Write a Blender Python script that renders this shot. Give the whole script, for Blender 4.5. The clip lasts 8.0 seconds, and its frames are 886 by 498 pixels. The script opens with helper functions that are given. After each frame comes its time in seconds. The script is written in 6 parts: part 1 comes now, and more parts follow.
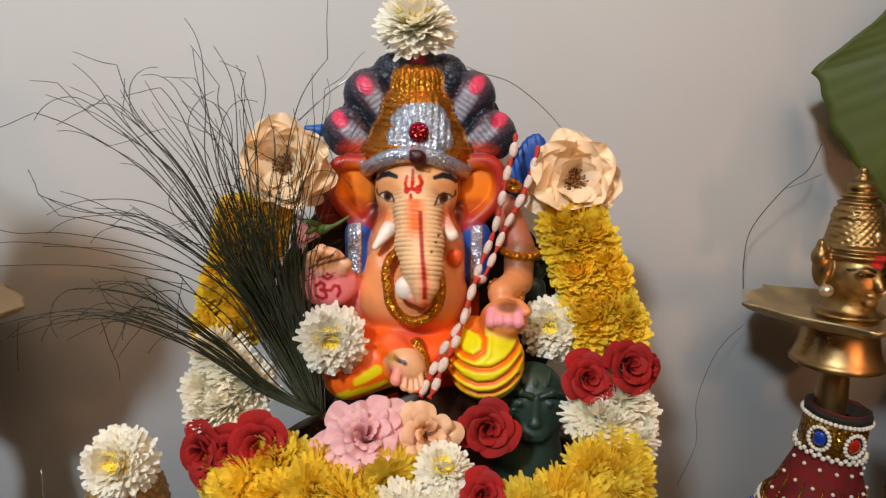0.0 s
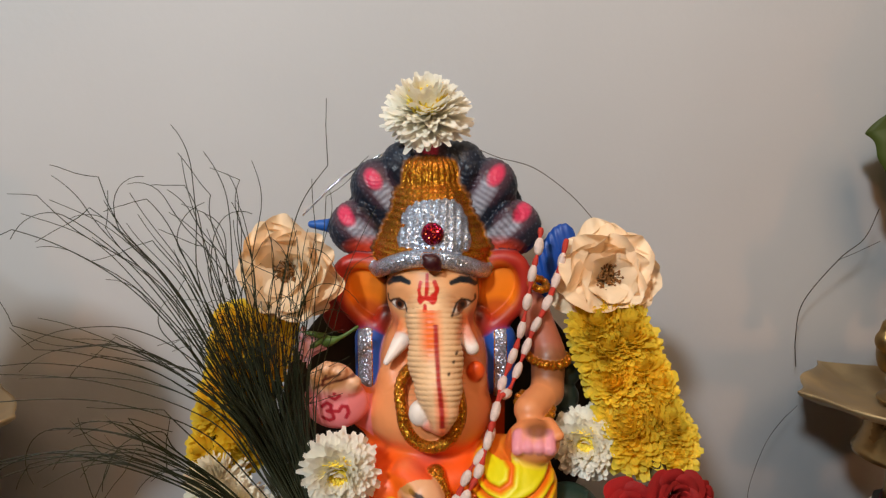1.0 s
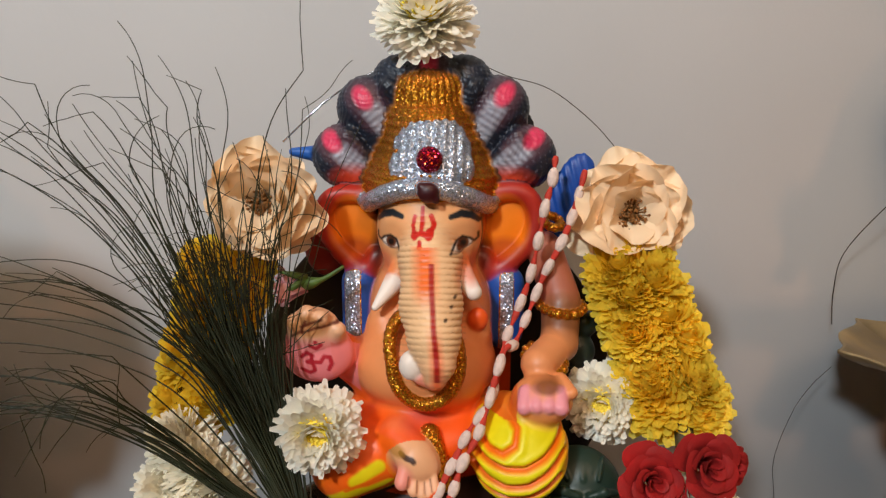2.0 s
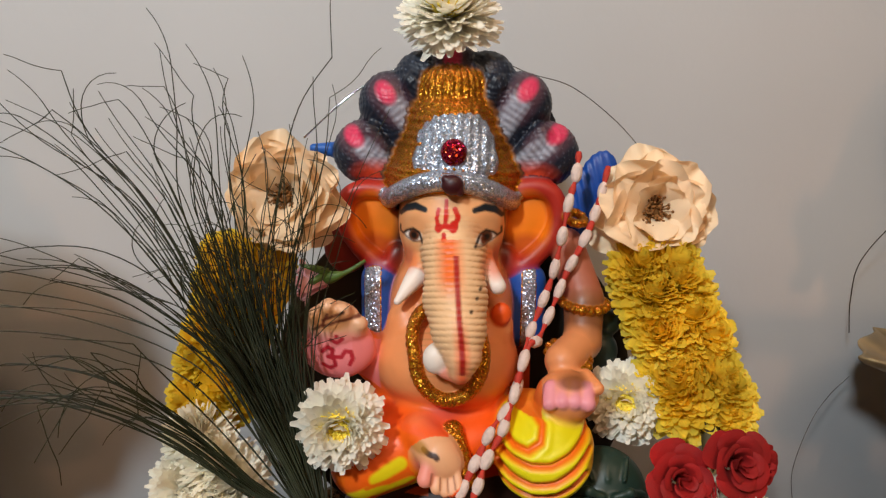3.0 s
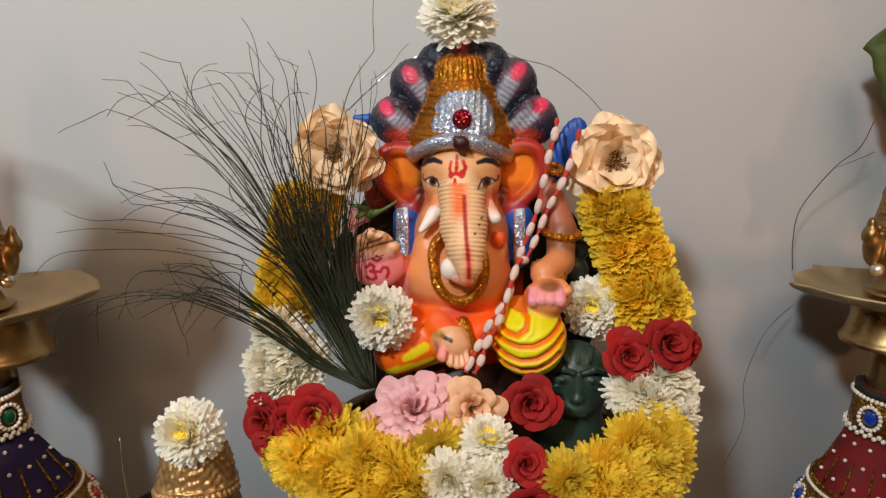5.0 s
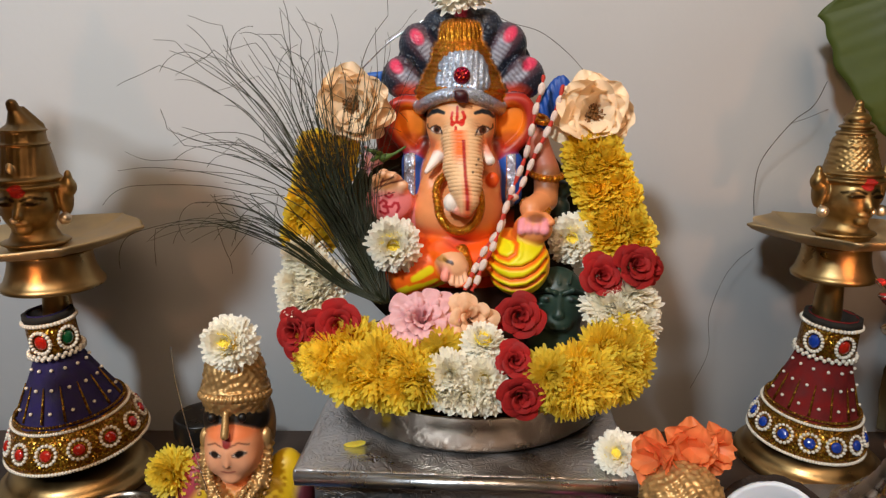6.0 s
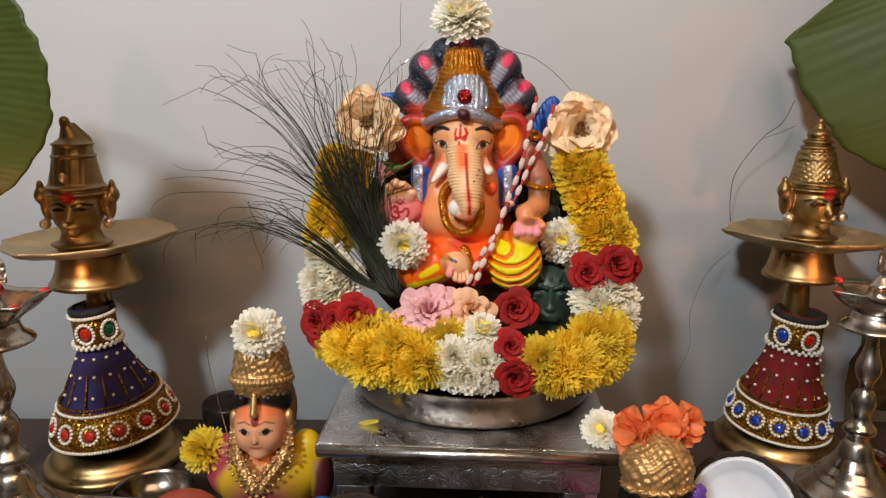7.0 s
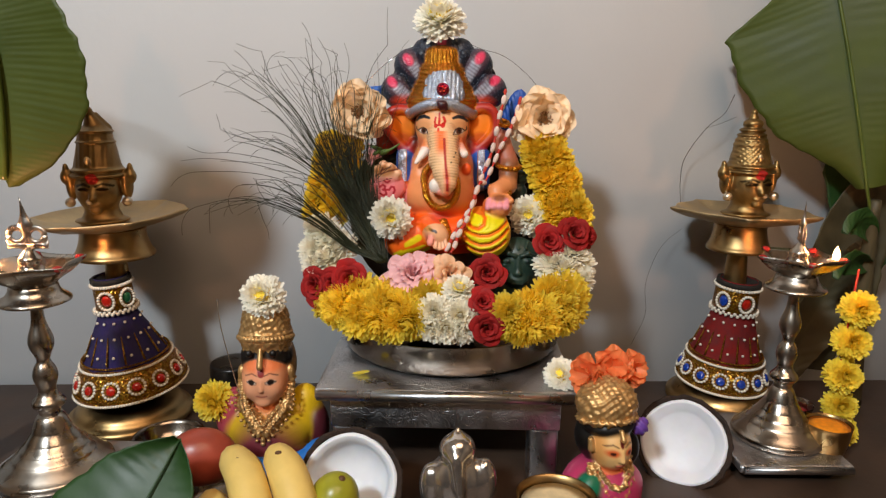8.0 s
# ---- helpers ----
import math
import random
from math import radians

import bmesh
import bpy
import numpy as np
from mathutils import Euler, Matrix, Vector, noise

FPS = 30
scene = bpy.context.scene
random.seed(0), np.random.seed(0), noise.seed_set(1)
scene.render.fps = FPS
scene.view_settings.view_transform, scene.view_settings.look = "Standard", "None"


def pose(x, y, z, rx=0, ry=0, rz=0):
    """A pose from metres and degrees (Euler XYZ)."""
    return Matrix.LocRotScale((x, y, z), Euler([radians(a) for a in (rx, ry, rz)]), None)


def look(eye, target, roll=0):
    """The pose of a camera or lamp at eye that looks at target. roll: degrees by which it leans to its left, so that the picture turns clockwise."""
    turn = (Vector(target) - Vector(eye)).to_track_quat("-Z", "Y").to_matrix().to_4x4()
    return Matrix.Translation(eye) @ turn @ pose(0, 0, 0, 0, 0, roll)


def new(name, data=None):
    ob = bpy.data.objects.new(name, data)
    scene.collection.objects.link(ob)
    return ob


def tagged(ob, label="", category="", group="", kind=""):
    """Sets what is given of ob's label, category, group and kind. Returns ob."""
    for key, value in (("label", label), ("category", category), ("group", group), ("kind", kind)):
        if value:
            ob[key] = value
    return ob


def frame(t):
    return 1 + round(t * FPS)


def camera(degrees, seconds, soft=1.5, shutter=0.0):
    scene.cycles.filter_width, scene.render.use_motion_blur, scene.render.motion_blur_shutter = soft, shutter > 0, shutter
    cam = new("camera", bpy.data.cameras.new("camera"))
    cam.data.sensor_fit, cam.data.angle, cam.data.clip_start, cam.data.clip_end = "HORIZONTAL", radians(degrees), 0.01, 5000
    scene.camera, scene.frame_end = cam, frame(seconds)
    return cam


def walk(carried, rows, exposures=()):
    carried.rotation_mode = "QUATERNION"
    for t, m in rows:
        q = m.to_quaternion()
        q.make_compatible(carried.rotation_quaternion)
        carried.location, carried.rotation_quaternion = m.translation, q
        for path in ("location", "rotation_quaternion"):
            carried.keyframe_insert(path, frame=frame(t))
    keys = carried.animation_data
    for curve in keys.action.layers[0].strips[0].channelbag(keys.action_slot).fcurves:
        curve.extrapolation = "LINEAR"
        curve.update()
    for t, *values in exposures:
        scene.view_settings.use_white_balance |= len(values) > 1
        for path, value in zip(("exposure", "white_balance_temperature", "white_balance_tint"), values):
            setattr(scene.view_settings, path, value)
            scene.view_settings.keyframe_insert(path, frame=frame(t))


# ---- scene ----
cam = camera(67.1, 8.0, soft=1.3)
PATH = [
    (0, (0.011, -0.002, 0.514), (-0.013, 1.967, 0.166), 1.4),
    (0.5, (0.009, 0.039, 0.551), (-0.037, 2.014, 0.24), -0.3),
    (1, (0.015, 0.063, 0.571), (-0.088, 2.039, 0.28), -0.2),
    (1.5, (0.019, 0.104, 0.553), (-0.032, 2.066, 0.17), 0.7),
    (1.7, (0.021, 0.122, 0.547), (-0.097, 2.076, 0.136), -0.1),
    (2.8, (0.006, 0.126, 0.526), (-0.132, 2.093, 0.19), 0.7),
    (3, (0.004, 0.124, 0.521), (-0.125, 2.092, 0.193), 0.7),
    (3.5, (0.007, 0.11, 0.518), (-0.113, 2.076, 0.171), 0.9),
    (4, (0.013, 0.078, 0.513), (-0.129, 2.037, 0.137), -0.0),
    (4.5, (0.014, 0.032, 0.515), (-0.167, 1.987, 0.13), -0.2),
    (5.8, (0.021, -0.11, 0.508), (-0.133, 1.834, 0.064), 0.4),
    (6, (0.019, -0.127, 0.502), (-0.138, 1.81, 0.029), 0.2),
    (6.5, (0.014, -0.172, 0.507), (-0.154, 1.771, 0.064), 0.4),
    (7, (0.021, -0.213, 0.51), (-0.137, 1.732, 0.071), 0.3),
    (7.5, (0.031, -0.278, 0.514), (-0.115, 1.675, 0.106), 0.0),
    (8, (0.032, -0.329, 0.503), (-0.075, 1.619, 0.059), 0.4),
]
walk(cam, [(t, look(eye, target, roll)) for t, eye, target, roll in PATH], [(0, 0.14), (0.7, 0.0), (1.5, -0.04), (4.5, -0.02), (6.0, 0.15), (8.0, 0.13)])

# ---- light ----
room_world = bpy.data.worlds.new("room_world")
room_world.use_nodes = True
room_world.node_tree.nodes["Background"].inputs[0].default_value = (1.0, 0.78, 0.6, 1)
room_world.node_tree.nodes["Background"].inputs[1].default_value = 0.05
scene.world = room_world


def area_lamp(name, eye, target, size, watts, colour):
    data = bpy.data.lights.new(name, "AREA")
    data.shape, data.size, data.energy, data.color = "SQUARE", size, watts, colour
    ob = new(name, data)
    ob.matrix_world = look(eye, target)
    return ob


area_lamp("tube_light_glow", (-0.93, -1.74, 2.1), (0, 0.6, 0.35), 0.26, 60, (0.87, 0.955, 1.0))
# added overhead fill with no known fitting; lifts and warms the shadows
area_lamp("warm_fill_lamp", (0.5, -0.9, 2.2), (0.1, 0.3, 0), 1.3, 29, (1.0, 0.66, 0.42))


# ---- materials ----
def lin(h):
    """Linear colour of a hex colour."""
    c = [int(h[i:i + 2], 16) / 255 for i in (0, 2, 4)]
    return tuple(v / 12.92 if v <= 0.04045 else ((v + 0.055) / 1.055) ** 2.4 for v in c)


def mat(name, col, rough=0.5, metal=0.0, var=0.2, scale=40, bump=0.15, bscale=300, rand=0.0, thin=0.0, attr=False, coat=0.0, sss=0.0, dist=0.001, glow=0.0, rvar=0.15):
    m = bpy.data.materials.new(name)
    m.use_nodes = True
    nt = m.node_tree
    n, l = nt.nodes, nt.links
    b = n["Principled BSDF"]
    tc = n.new("ShaderNodeTexCoord")
    n1 = n.new("ShaderNodeTexNoise")
    n1.inputs["Scale"].default_value, n1.inputs["Detail"].default_value = scale, 5
    l.new(tc.outputs["Object"], n1.inputs["Vector"])
    n2 = n.new("ShaderNodeTexNoise")
    n2.inputs["Scale"].default_value, n2.inputs["Detail"].default_value = bscale, 3
    l.new(tc.outputs["Object"], n2.inputs["Vector"])
    mr = n.new("ShaderNodeMapRange")
    mr.inputs[1].default_value, mr.inputs[2].default_value = 0.3, 0.7
    mr.inputs[3].default_value, mr.inputs[4].default_value = 1 - var, 1 + var
    l.new(n1.outputs["Fac"], mr.inputs[0])
    hs = n.new("ShaderNodeHueSaturation")
    l.new(mr.outputs[0], hs.inputs["Value"])
    if attr:
        at = n.new("ShaderNodeAttribute")
        at.attribute_name = "paint"
        l.new(at.outputs["Color"], hs.inputs["Color"])
    else:
        hs.inputs["Color"].default_value = (*col, 1)
    out = hs.outputs["Color"]
    if rand:
        oi = n.new("ShaderNodeObjectInfo")
        mh = n.new("ShaderNodeMapRange")
        mh.inputs[3].default_value, mh.inputs[4].default_value = 1 - rand, 1 + rand
        l.new(oi.outputs["Random"], mh.inputs[0])
        h2 = n.new("ShaderNodeHueSaturation")
        l.new(out, h2.inputs["Color"])
        l.new(mh.outputs[0], h2.inputs["Value"])
        out = h2.outputs["Color"]
    l.new(out, b.inputs["Base Color"])
    rr = n.new("ShaderNodeMapRange")
    rr.inputs[1].default_value, rr.inputs[2].default_value = 0.3, 0.7
    rr.inputs[3].default_value, rr.inputs[4].default_value = max(0.02, rough * (1 - rvar)), min(1, rough * (1 + rvar))
    l.new(n1.outputs["Fac"], rr.inputs[0])
    l.new(rr.outputs[0], b.inputs["Roughness"])
    b.inputs["Metallic"].default_value = metal
    b.inputs["Coat Weight"].default_value = coat
    if sss:
        b.inputs["Subsurface Weight"].default_value = sss
        b.inputs["Subsurface Radius"].default_value = (0.004, 0.002, 0.001)
    if glow:
        b.inputs["Emission Color"].default_value = (*col, 1)
        b.inputs["Emission Strength"].default_value = glow
    if bump:
        bp = n.new("ShaderNodeBump")
        bp.inputs["Strength"].default_value, bp.inputs["Distance"].default_value = bump, dist
        l.new(n2.outputs["Fac"], bp.inputs["Height"])
        l.new(bp.outputs[0], b.inputs["Normal"])
    if thin:
        tr = n.new("ShaderNodeBsdfTranslucent")
        l.new(out, tr.inputs["Color"])
        mx = n.new("ShaderNodeMixShader")
        mx.inputs[0].default_value = thin
        l.new(b.outputs[0], mx.inputs[1])
        l.new(tr.outputs[0], mx.inputs[2])
        l.new(mx.outputs[0], n["Material Output"].inputs["Surface"])
    return m


def glitter(name, col, scale=900, spread=0.75, rough=0.22):
    """Flakes of glitter glued on paint: each cell of a fine mosaic tilts its own way."""
    m = bpy.data.materials.new(name)
    m.use_nodes = True
    n, l = m.node_tree.nodes, m.node_tree.links
    b = n["Principled BSDF"]
    tc = n.new("ShaderNodeTexCoord")
    vo = n.new("ShaderNodeTexVoronoi")
    vo.inputs["Scale"].default_value = scale
    l.new(tc.outputs["Object"], vo.inputs["Vector"])
    sub = n.new("ShaderNodeVectorMath")
    sub.operation = "SUBTRACT"
    sub.inputs[1].default_value = (0.5, 0.5, 0.5)
    l.new(vo.outputs["Color"], sub.inputs[0])
    sc = n.new("ShaderNodeVectorMath")
    sc.operation = "SCALE"
    sc.inputs["Scale"].default_value = spread * 2
    l.new(sub.outputs[0], sc.inputs[0])
    ge = n.new("ShaderNodeNewGeometry")
    ad = n.new("ShaderNodeVectorMath")
    l.new(ge.outputs["Normal"], ad.inputs[0])
    l.new(sc.outputs[0], ad.inputs[1])
    nm = n.new("ShaderNodeVectorMath")
    nm.operation = "NORMALIZE"
    l.new(ad.outputs[0], nm.inputs[0])
    l.new(nm.outputs[0], b.inputs["Normal"])
    hs = n.new("ShaderNodeHueSaturation")
    hs.inputs["Color"].default_value = (*col, 1)
    sp = n.new("ShaderNodeSeparateColor")
    l.new(vo.outputs["Color"], sp.inputs[0])
    mr = n.new("ShaderNodeMapRange")
    mr.inputs[3].default_value, mr.inputs[4].default_value = 0.45, 1.4
    l.new(sp.outputs[1], mr.inputs[0])
    l.new(mr.outputs[0], hs.inputs["Value"])
    mh = n.new("ShaderNodeMapRange")
    mh.inputs[3].default_value, mh.inputs[4].default_value = 0.47, 0.53
    l.new(sp.outputs[2], mh.inputs[0])
    l.new(mh.outputs[0], hs.inputs["Hue"])
    l.new(hs.outputs[0], b.inputs["Base Color"])
    b.inputs["Metallic"].default_value, b.inputs["Roughness"].default_value = 0.8, rough
    return m


def embossed(name, col, rough, scale, depth):
    """Thin silver sheet pressed into a scrolling relief."""
    m = mat(name, col, rough, 1.0, 0.12, 25, 0, rvar=0.4)
    n, l = m.node_tree.nodes, m.node_tree.links
    tc = n.new("ShaderNodeTexCoord")
    no = n.new("ShaderNodeTexNoise")
    no.inputs["Scale"].default_value = scale * 0.3
    l.new(tc.outputs["Object"], no.inputs["Vector"])
    mixv = n.new("ShaderNodeMixRGB")
    mixv.inputs[0].default_value = 0.06
    l.new(tc.outputs["Object"], mixv.inputs[1])
    l.new(no.outputs["Color"], mixv.inputs[2])
    wv = n.new("ShaderNodeTexVoronoi")
    wv.feature = "SMOOTH_F1"
    wv.inputs["Scale"].default_value = scale
    l.new(mixv.outputs[0], wv.inputs["Vector"])
    si = n.new("ShaderNodeMath")
    si.operation = "SINE"
    mu = n.new("ShaderNodeMath")
    mu.operation = "MULTIPLY"
    mu.inputs[1].default_value = 22
    l.new(wv.outputs["Distance"], mu.inputs[0])
    l.new(mu.outputs[0], si.inputs[0])
    bp = n.new("ShaderNodeBump")
    bp.inputs["Strength"].default_value, bp.inputs["Distance"].default_value = 0.8, depth
    l.new(si.outputs[0], bp.inputs["Height"])
    l.new(bp.outputs[0], n["Principled BSDF"].inputs["Normal"])
    return m


WALL = mat("wall_paint", lin("D1D3D5"), 0.75, 0, 0.035, 3, 0.12, 90, dist=0.002)
ROOM = mat("room_paint", lin("AC9880"), 0.8, 0, 0.05, 2, 0.1, 60)
WOODTOP = mat("table_wood", lin("3E2F25"), 0.5, 0, 0.3, 12, 0.2, 120)
FLOORM = mat("floor_tile", lin("7C6248"), 0.4, 0, 0.1, 6, 0.1, 60)
PAINTED = mat("painted_plaster", (1, 1, 1), 0.46, 0, 0.05, 60, 0.08, 350, attr=True)
GOLDGL = glitter("gold_glitter", lin("CC8222"), 1500, 0.5, 0.3)
SILVGL = glitter("silver_glitter", lin("C6D2E6"), 1300, 0.48, 0.32)
REDGL = glitter("red_glitter", lin("A01030"), 900, 0.6)
BRASS = mat("brass", lin("A88A5C"), 0.36, 1.0, 0.18, 30, 0.1, 250, rvar=0.35)
DISHBRASS = mat("dull_brass_dish", lin("BEA67E"), 0.5, 0.85, 0.2, 30, 0.2, 200, rvar=0.3)
BRASSPAINT = mat("brass_casting", (1, 1, 1), 0.43, 1.0, 0.2, 60, 0.2, 260, attr=True, rvar=0.3)
GOLDPAINT = mat("gold_paint", lin("C29A64"), 0.38, 0.6, 0.25, 80, 0.3, 400)
SILVER = mat("silver", lin("B0A69A"), 0.27, 1.0, 0.1, 30, 0.06, 200, rvar=0.5)
STEEL = mat("steel", lin("847A70"), 0.2, 1.0, 0.08, 20, 0.05, 200, rvar=0.4)
STOOLTOP = embossed("stool_sheet", lin("CDCDD0"), 0.38, 110, 0.00022)
STOOLEDGE = mat("stool_edge", lin("C4C5C8"), 0.3, 1.0, 0.1, 50, 0.3, 300)
YELLOW = mat("yellow_petal", lin("FFEA5A"), 0.55, 0, 0.12, 60, 0.2, 500, rand=0.1, thin=0.5)
AMBER = mat("amber_petal", lin("FFE650"), 0.55, 0, 0.12, 60, 0.2, 500, rand=0.1, thin=0.5)
WHITE = mat("white_petal", lin("FFFCF0"), 0.55, 0, 0.06, 60, 0.2, 500, rand=0.04, thin=0.35)
IVORY = mat("ivory_petal", lin("FFFBEC"), 0.6, 0, 0.06, 60, 0.2, 500, rand=0.05, thin=0.38)
HEART = mat("flower_heart", lin("FBE04E"), 0.65, 0, 0.25, 200, 0.6, 900)
CREAM = mat("cream_petal", lin("FFE6C2"), 0.55, 0, 0.08, 35, 0.35, 300, rand=0.05, thin=0.22)
STAMEN = mat("stamen", lin("8A5A28"), 0.7, 0, 0.3, 300, 0)
REDROSE = mat("red_rose_petal", lin("9C0D0C"), 0.8, 0, 0.25, 60, 0.3, 350, rand=0.12, thin=0.06)
PINKROSE = mat("pink_rose_petal", lin("F2BCC0"), 0.5, 0, 0.12, 50, 0.3, 350, thin=0.2)
PEACH = mat("peach_rose_petal", lin("F4C49A"), 0.5, 0, 0.12, 50, 0.3, 350, thin=0.2)
ORANGE = mat("orange_petal", lin("FB9358"), 0.5, 0, 0.15, 50, 0.3, 350, thin=0.35)
MARIGOLD = mat("marigold_petal", lin("FFE850"), 0.55, 0, 0.15, 70, 0.3, 500, rand=0.08, thin=0.3)
GRASS = mat("dry_grass", lin("22280F"), 0.5, 0, 0.35, 30, 0.1, 200)
STEMG = mat("green_stem", lin("4E6B2C"), 0.5, 0, 0.2, 60, 0.2, 200)
LEAF = mat("banana_leaf", lin("424F12"), 0.58, 0, 0.16, 14, 0.15, 150, thin=0.12)
LEAFDARK = mat("dark_leaf", lin("26471C"), 0.5, 0, 0.2, 14, 0.2, 120, thin=0.15)
MIDRIB = mat("leaf_midrib", lin("4C5A1E"), 0.45, 0, 0.15, 30, 0.1, 200)
STALK = mat("plant_stalk", lin("453F2A"), 0.6, 0, 0.3, 25, 0.3, 90)
PEARL = mat("pearl", lin("E6DCCB"), 0.25, 0, 0.08, 200, 0, coat=0.5)
BROCADE = glitter("gold_brocade", lin("96661E"), 620, 0.62, 0.3)
VELVETB = mat("purple_velvet", lin("1F1546"), 0.85, 0, 0.35, 60, 0.4, 500)
VELVETR = mat("maroon_velvet", lin("700D0B"), 0.85, 0, 0.3, 60, 0.4, 500)
GEMRED = mat("red_gem", lin("B01F12"), 0.12, 0, 0.3, 300, 0.5, 500, coat=0.8)
GEMBLUE = mat("blue_gem", lin("123A9A"), 0.12, 0, 0.3, 300, 0.5, 500, coat=0.8)
GEMGREEN = mat("green_gem", lin("0C5A34"), 0.12, 0, 0.3, 300, 0.5, 500, coat=0.8)
CLOTHDARK = mat("dark_cloth", lin("1C1712"), 0.8, 0, 0.3, 60, 0.3, 400)
COTTON = mat("cotton", lin("DEC8BE"), 0.9, 0, 0.12, 200, 0.8, 600)
THREAD = mat("red_thread", lin("C03A2C"), 0.85, 0, 0.2, 200, 0.5, 600)
COCOWHITE = mat("coconut_flesh", lin("E0E4EC"), 0.45, 0, 0.05, 30, 0.15, 120, sss=0.1)
COCOSHELL = mat("coconut_husk", lin("2B1D14"), 0.85, 0, 0.4, 60, 0.9, 200, dist=0.003)
BANANA = mat("banana_peel", lin("DDBE6C"), 0.45, 0, 0.12, 25, 0.1, 120)
SPOT = mat("peel_spot", lin("5A3A1C"), 0.6, 0, 0.3, 200, 0)
GREENFRUIT = mat("green_fruit", lin("989626"), 0.35, 0, 0.3, 22, 0.1, 200)
REDFRUIT = mat("red_mango", lin("9C4433"), 0.35, 0, 0.4, 18, 0.1, 200)
BLACKPL = mat("black_plastic", lin("141210"), 0.3, 0, 0.2, 30, 0.05, 200)
BLUECLOTH = mat("blue_cloth", lin("1767B8"), 0.6, 0, 0.2, 60, 0.3, 300)
KUMKUM = mat("kumkum", lin("A01812"), 0.9, 0, 0.25, 200, 0.8, 600)
TURMERIC = mat("turmeric", lin("E88A0C"), 0.9, 0, 0.15, 200, 0.8, 600)
WIRE = mat("wire", lin("4A4038"), 0.35, 0.8, 0.2, 200, 0)
SILVERWIRE = mat("silver_wire", lin("E0E0E4"), 0.15, 1.0, 0.1, 200, 0)
FLAME = mat("flame", (1.0, 0.55, 0.2), 0.5, 0, 0, 40, 0, glow=25)
RICE = mat("cream_paste", lin("D9C49A"), 0.6, 0, 0.15, 80, 0.4, 200)
CRYSTAL = mat("silver_figure", lin("C8BEB4"), 0.16, 0.9, 0.15, 60, 0.3, 200)


# ---- building tools ----
def thing(name, x, y, z, label, category, group="", rz=0.0):
    ob = new(name)
    ob.empty_display_size = 0.02
    ob.matrix_world = pose(x, y, z, 0, 0, rz)
    return tagged(ob, label, category, group)


def smooth(me):
    me.polygons.foreach_set("use_smooth", [True] * len(me.polygons))


def mesh_of(name, bm, material, flat=False):
    me = bpy.data.meshes.new(name)
    bm.normal_update()
    bm.to_mesh(me)
    bm.free()
    for m in (material if isinstance(material, (list, tuple)) else [material]):
        me.materials.append(m)
    if not flat:
        smooth(me)
    return me


def part(name, bm, material, parent, label="", m=None, flat=False):
    """Links a bmesh, or a mesh that is shared, as one object under its thing or part."""
    ob = new(name, bm if isinstance(bm, bpy.types.Mesh) else mesh_of(name, bm, material, flat))
    ob.parent = parent
    if m is not None:
        ob.matrix_basis = m
    return tagged(ob, label)


def raw_mesh(name, verts, faces, materials, slots=None):
    me = bpy.data.meshes.new(name)
    me.from_pydata([tuple(v) for v in verts], [], faces)
    for m in materials:
        me.materials.append(m)
    if slots is not None:
        me.polygons.foreach_set("material_index", slots)
    smooth(me)
    return me


def lathe(profile, n=40, wob=None, closed=True):
    """Turns (radius, height) pairs round the z axis; wob(angle, index) scales the radius."""
    bm = bmesh.new()
    rings = []
    for i, (r, z) in enumerate(profile):
        if r < 1e-6:
            rings.append([bm.verts.new((0, 0, z))])
        else:
            ring = []
            for k in range(n):
                a = 2 * math.pi * k / n
                f = wob(a, i) if wob else 1.0
                ring.append(bm.verts.new((r * f * math.cos(a), r * f * math.sin(a), z)))
            rings.append(ring)
    for a, b in zip(rings, rings[1:]):
        for k in range(n):
            q = (k + 1) % n
            if len(a) == 1 and len(b) == 1:
                continue
            if len(a) == 1:
                bm.faces.new((a[0], b[q], b[k]))
            elif len(b) == 1:
                bm.faces.new((a[k], a[q], b[0]))
            else:
                bm.faces.new((a[k], a[q], b[q], b[k]))
    bmesh.ops.recalc_face_normals(bm, faces=bm.faces)
    return bm


def soften(profile, steps=3):
    """Rounds the corners of a profile by cutting them."""
    pts = [Vector((p[0], p[1])) for p in profile]
    for _ in range(steps - 1):
        out = [pts[0]]
        for a, b in zip(pts, pts[1:]):
            out += [a.lerp(b, 0.25), a.lerp(b, 0.75)]
        pts = out + [pts[-1]]
    return [(p.x, p.y) for p in pts]


def add_tube(bm, pts, radii, n=6):
    pts = [Vector(p) for p in pts]
    rings, up = [], Vector((0.13, 0.97, 0.21))
    for i, p in enumerate(pts):
        d = (pts[min(i + 1, len(pts) - 1)] - pts[max(i - 1, 0)]).normalized()
        u = d.cross(up)
        u = u.normalized() if u.length > 1e-4 else d.orthogonal().normalized()
        v = d.cross(u)
        r = radii[i] if isinstance(radii, (list, tuple)) else radii
        rings.append([bm.verts.new(p + r * (math.cos(2 * math.pi * k / n) * u + math.sin(2 * math.pi * k / n) * v)) for k in range(n)])
    for a, b in zip(rings, rings[1:]):
        for k in range(n):
            bm.faces.new((a[k], a[(k + 1) % n], b[(k + 1) % n], b[k]))
    bm.faces.new(rings[0][::-1])
    bm.faces.new(rings[-1])


def tube(pts, radii, n=6):
    bm = bmesh.new()
    add_tube(bm, pts, radii, n)
    return bm


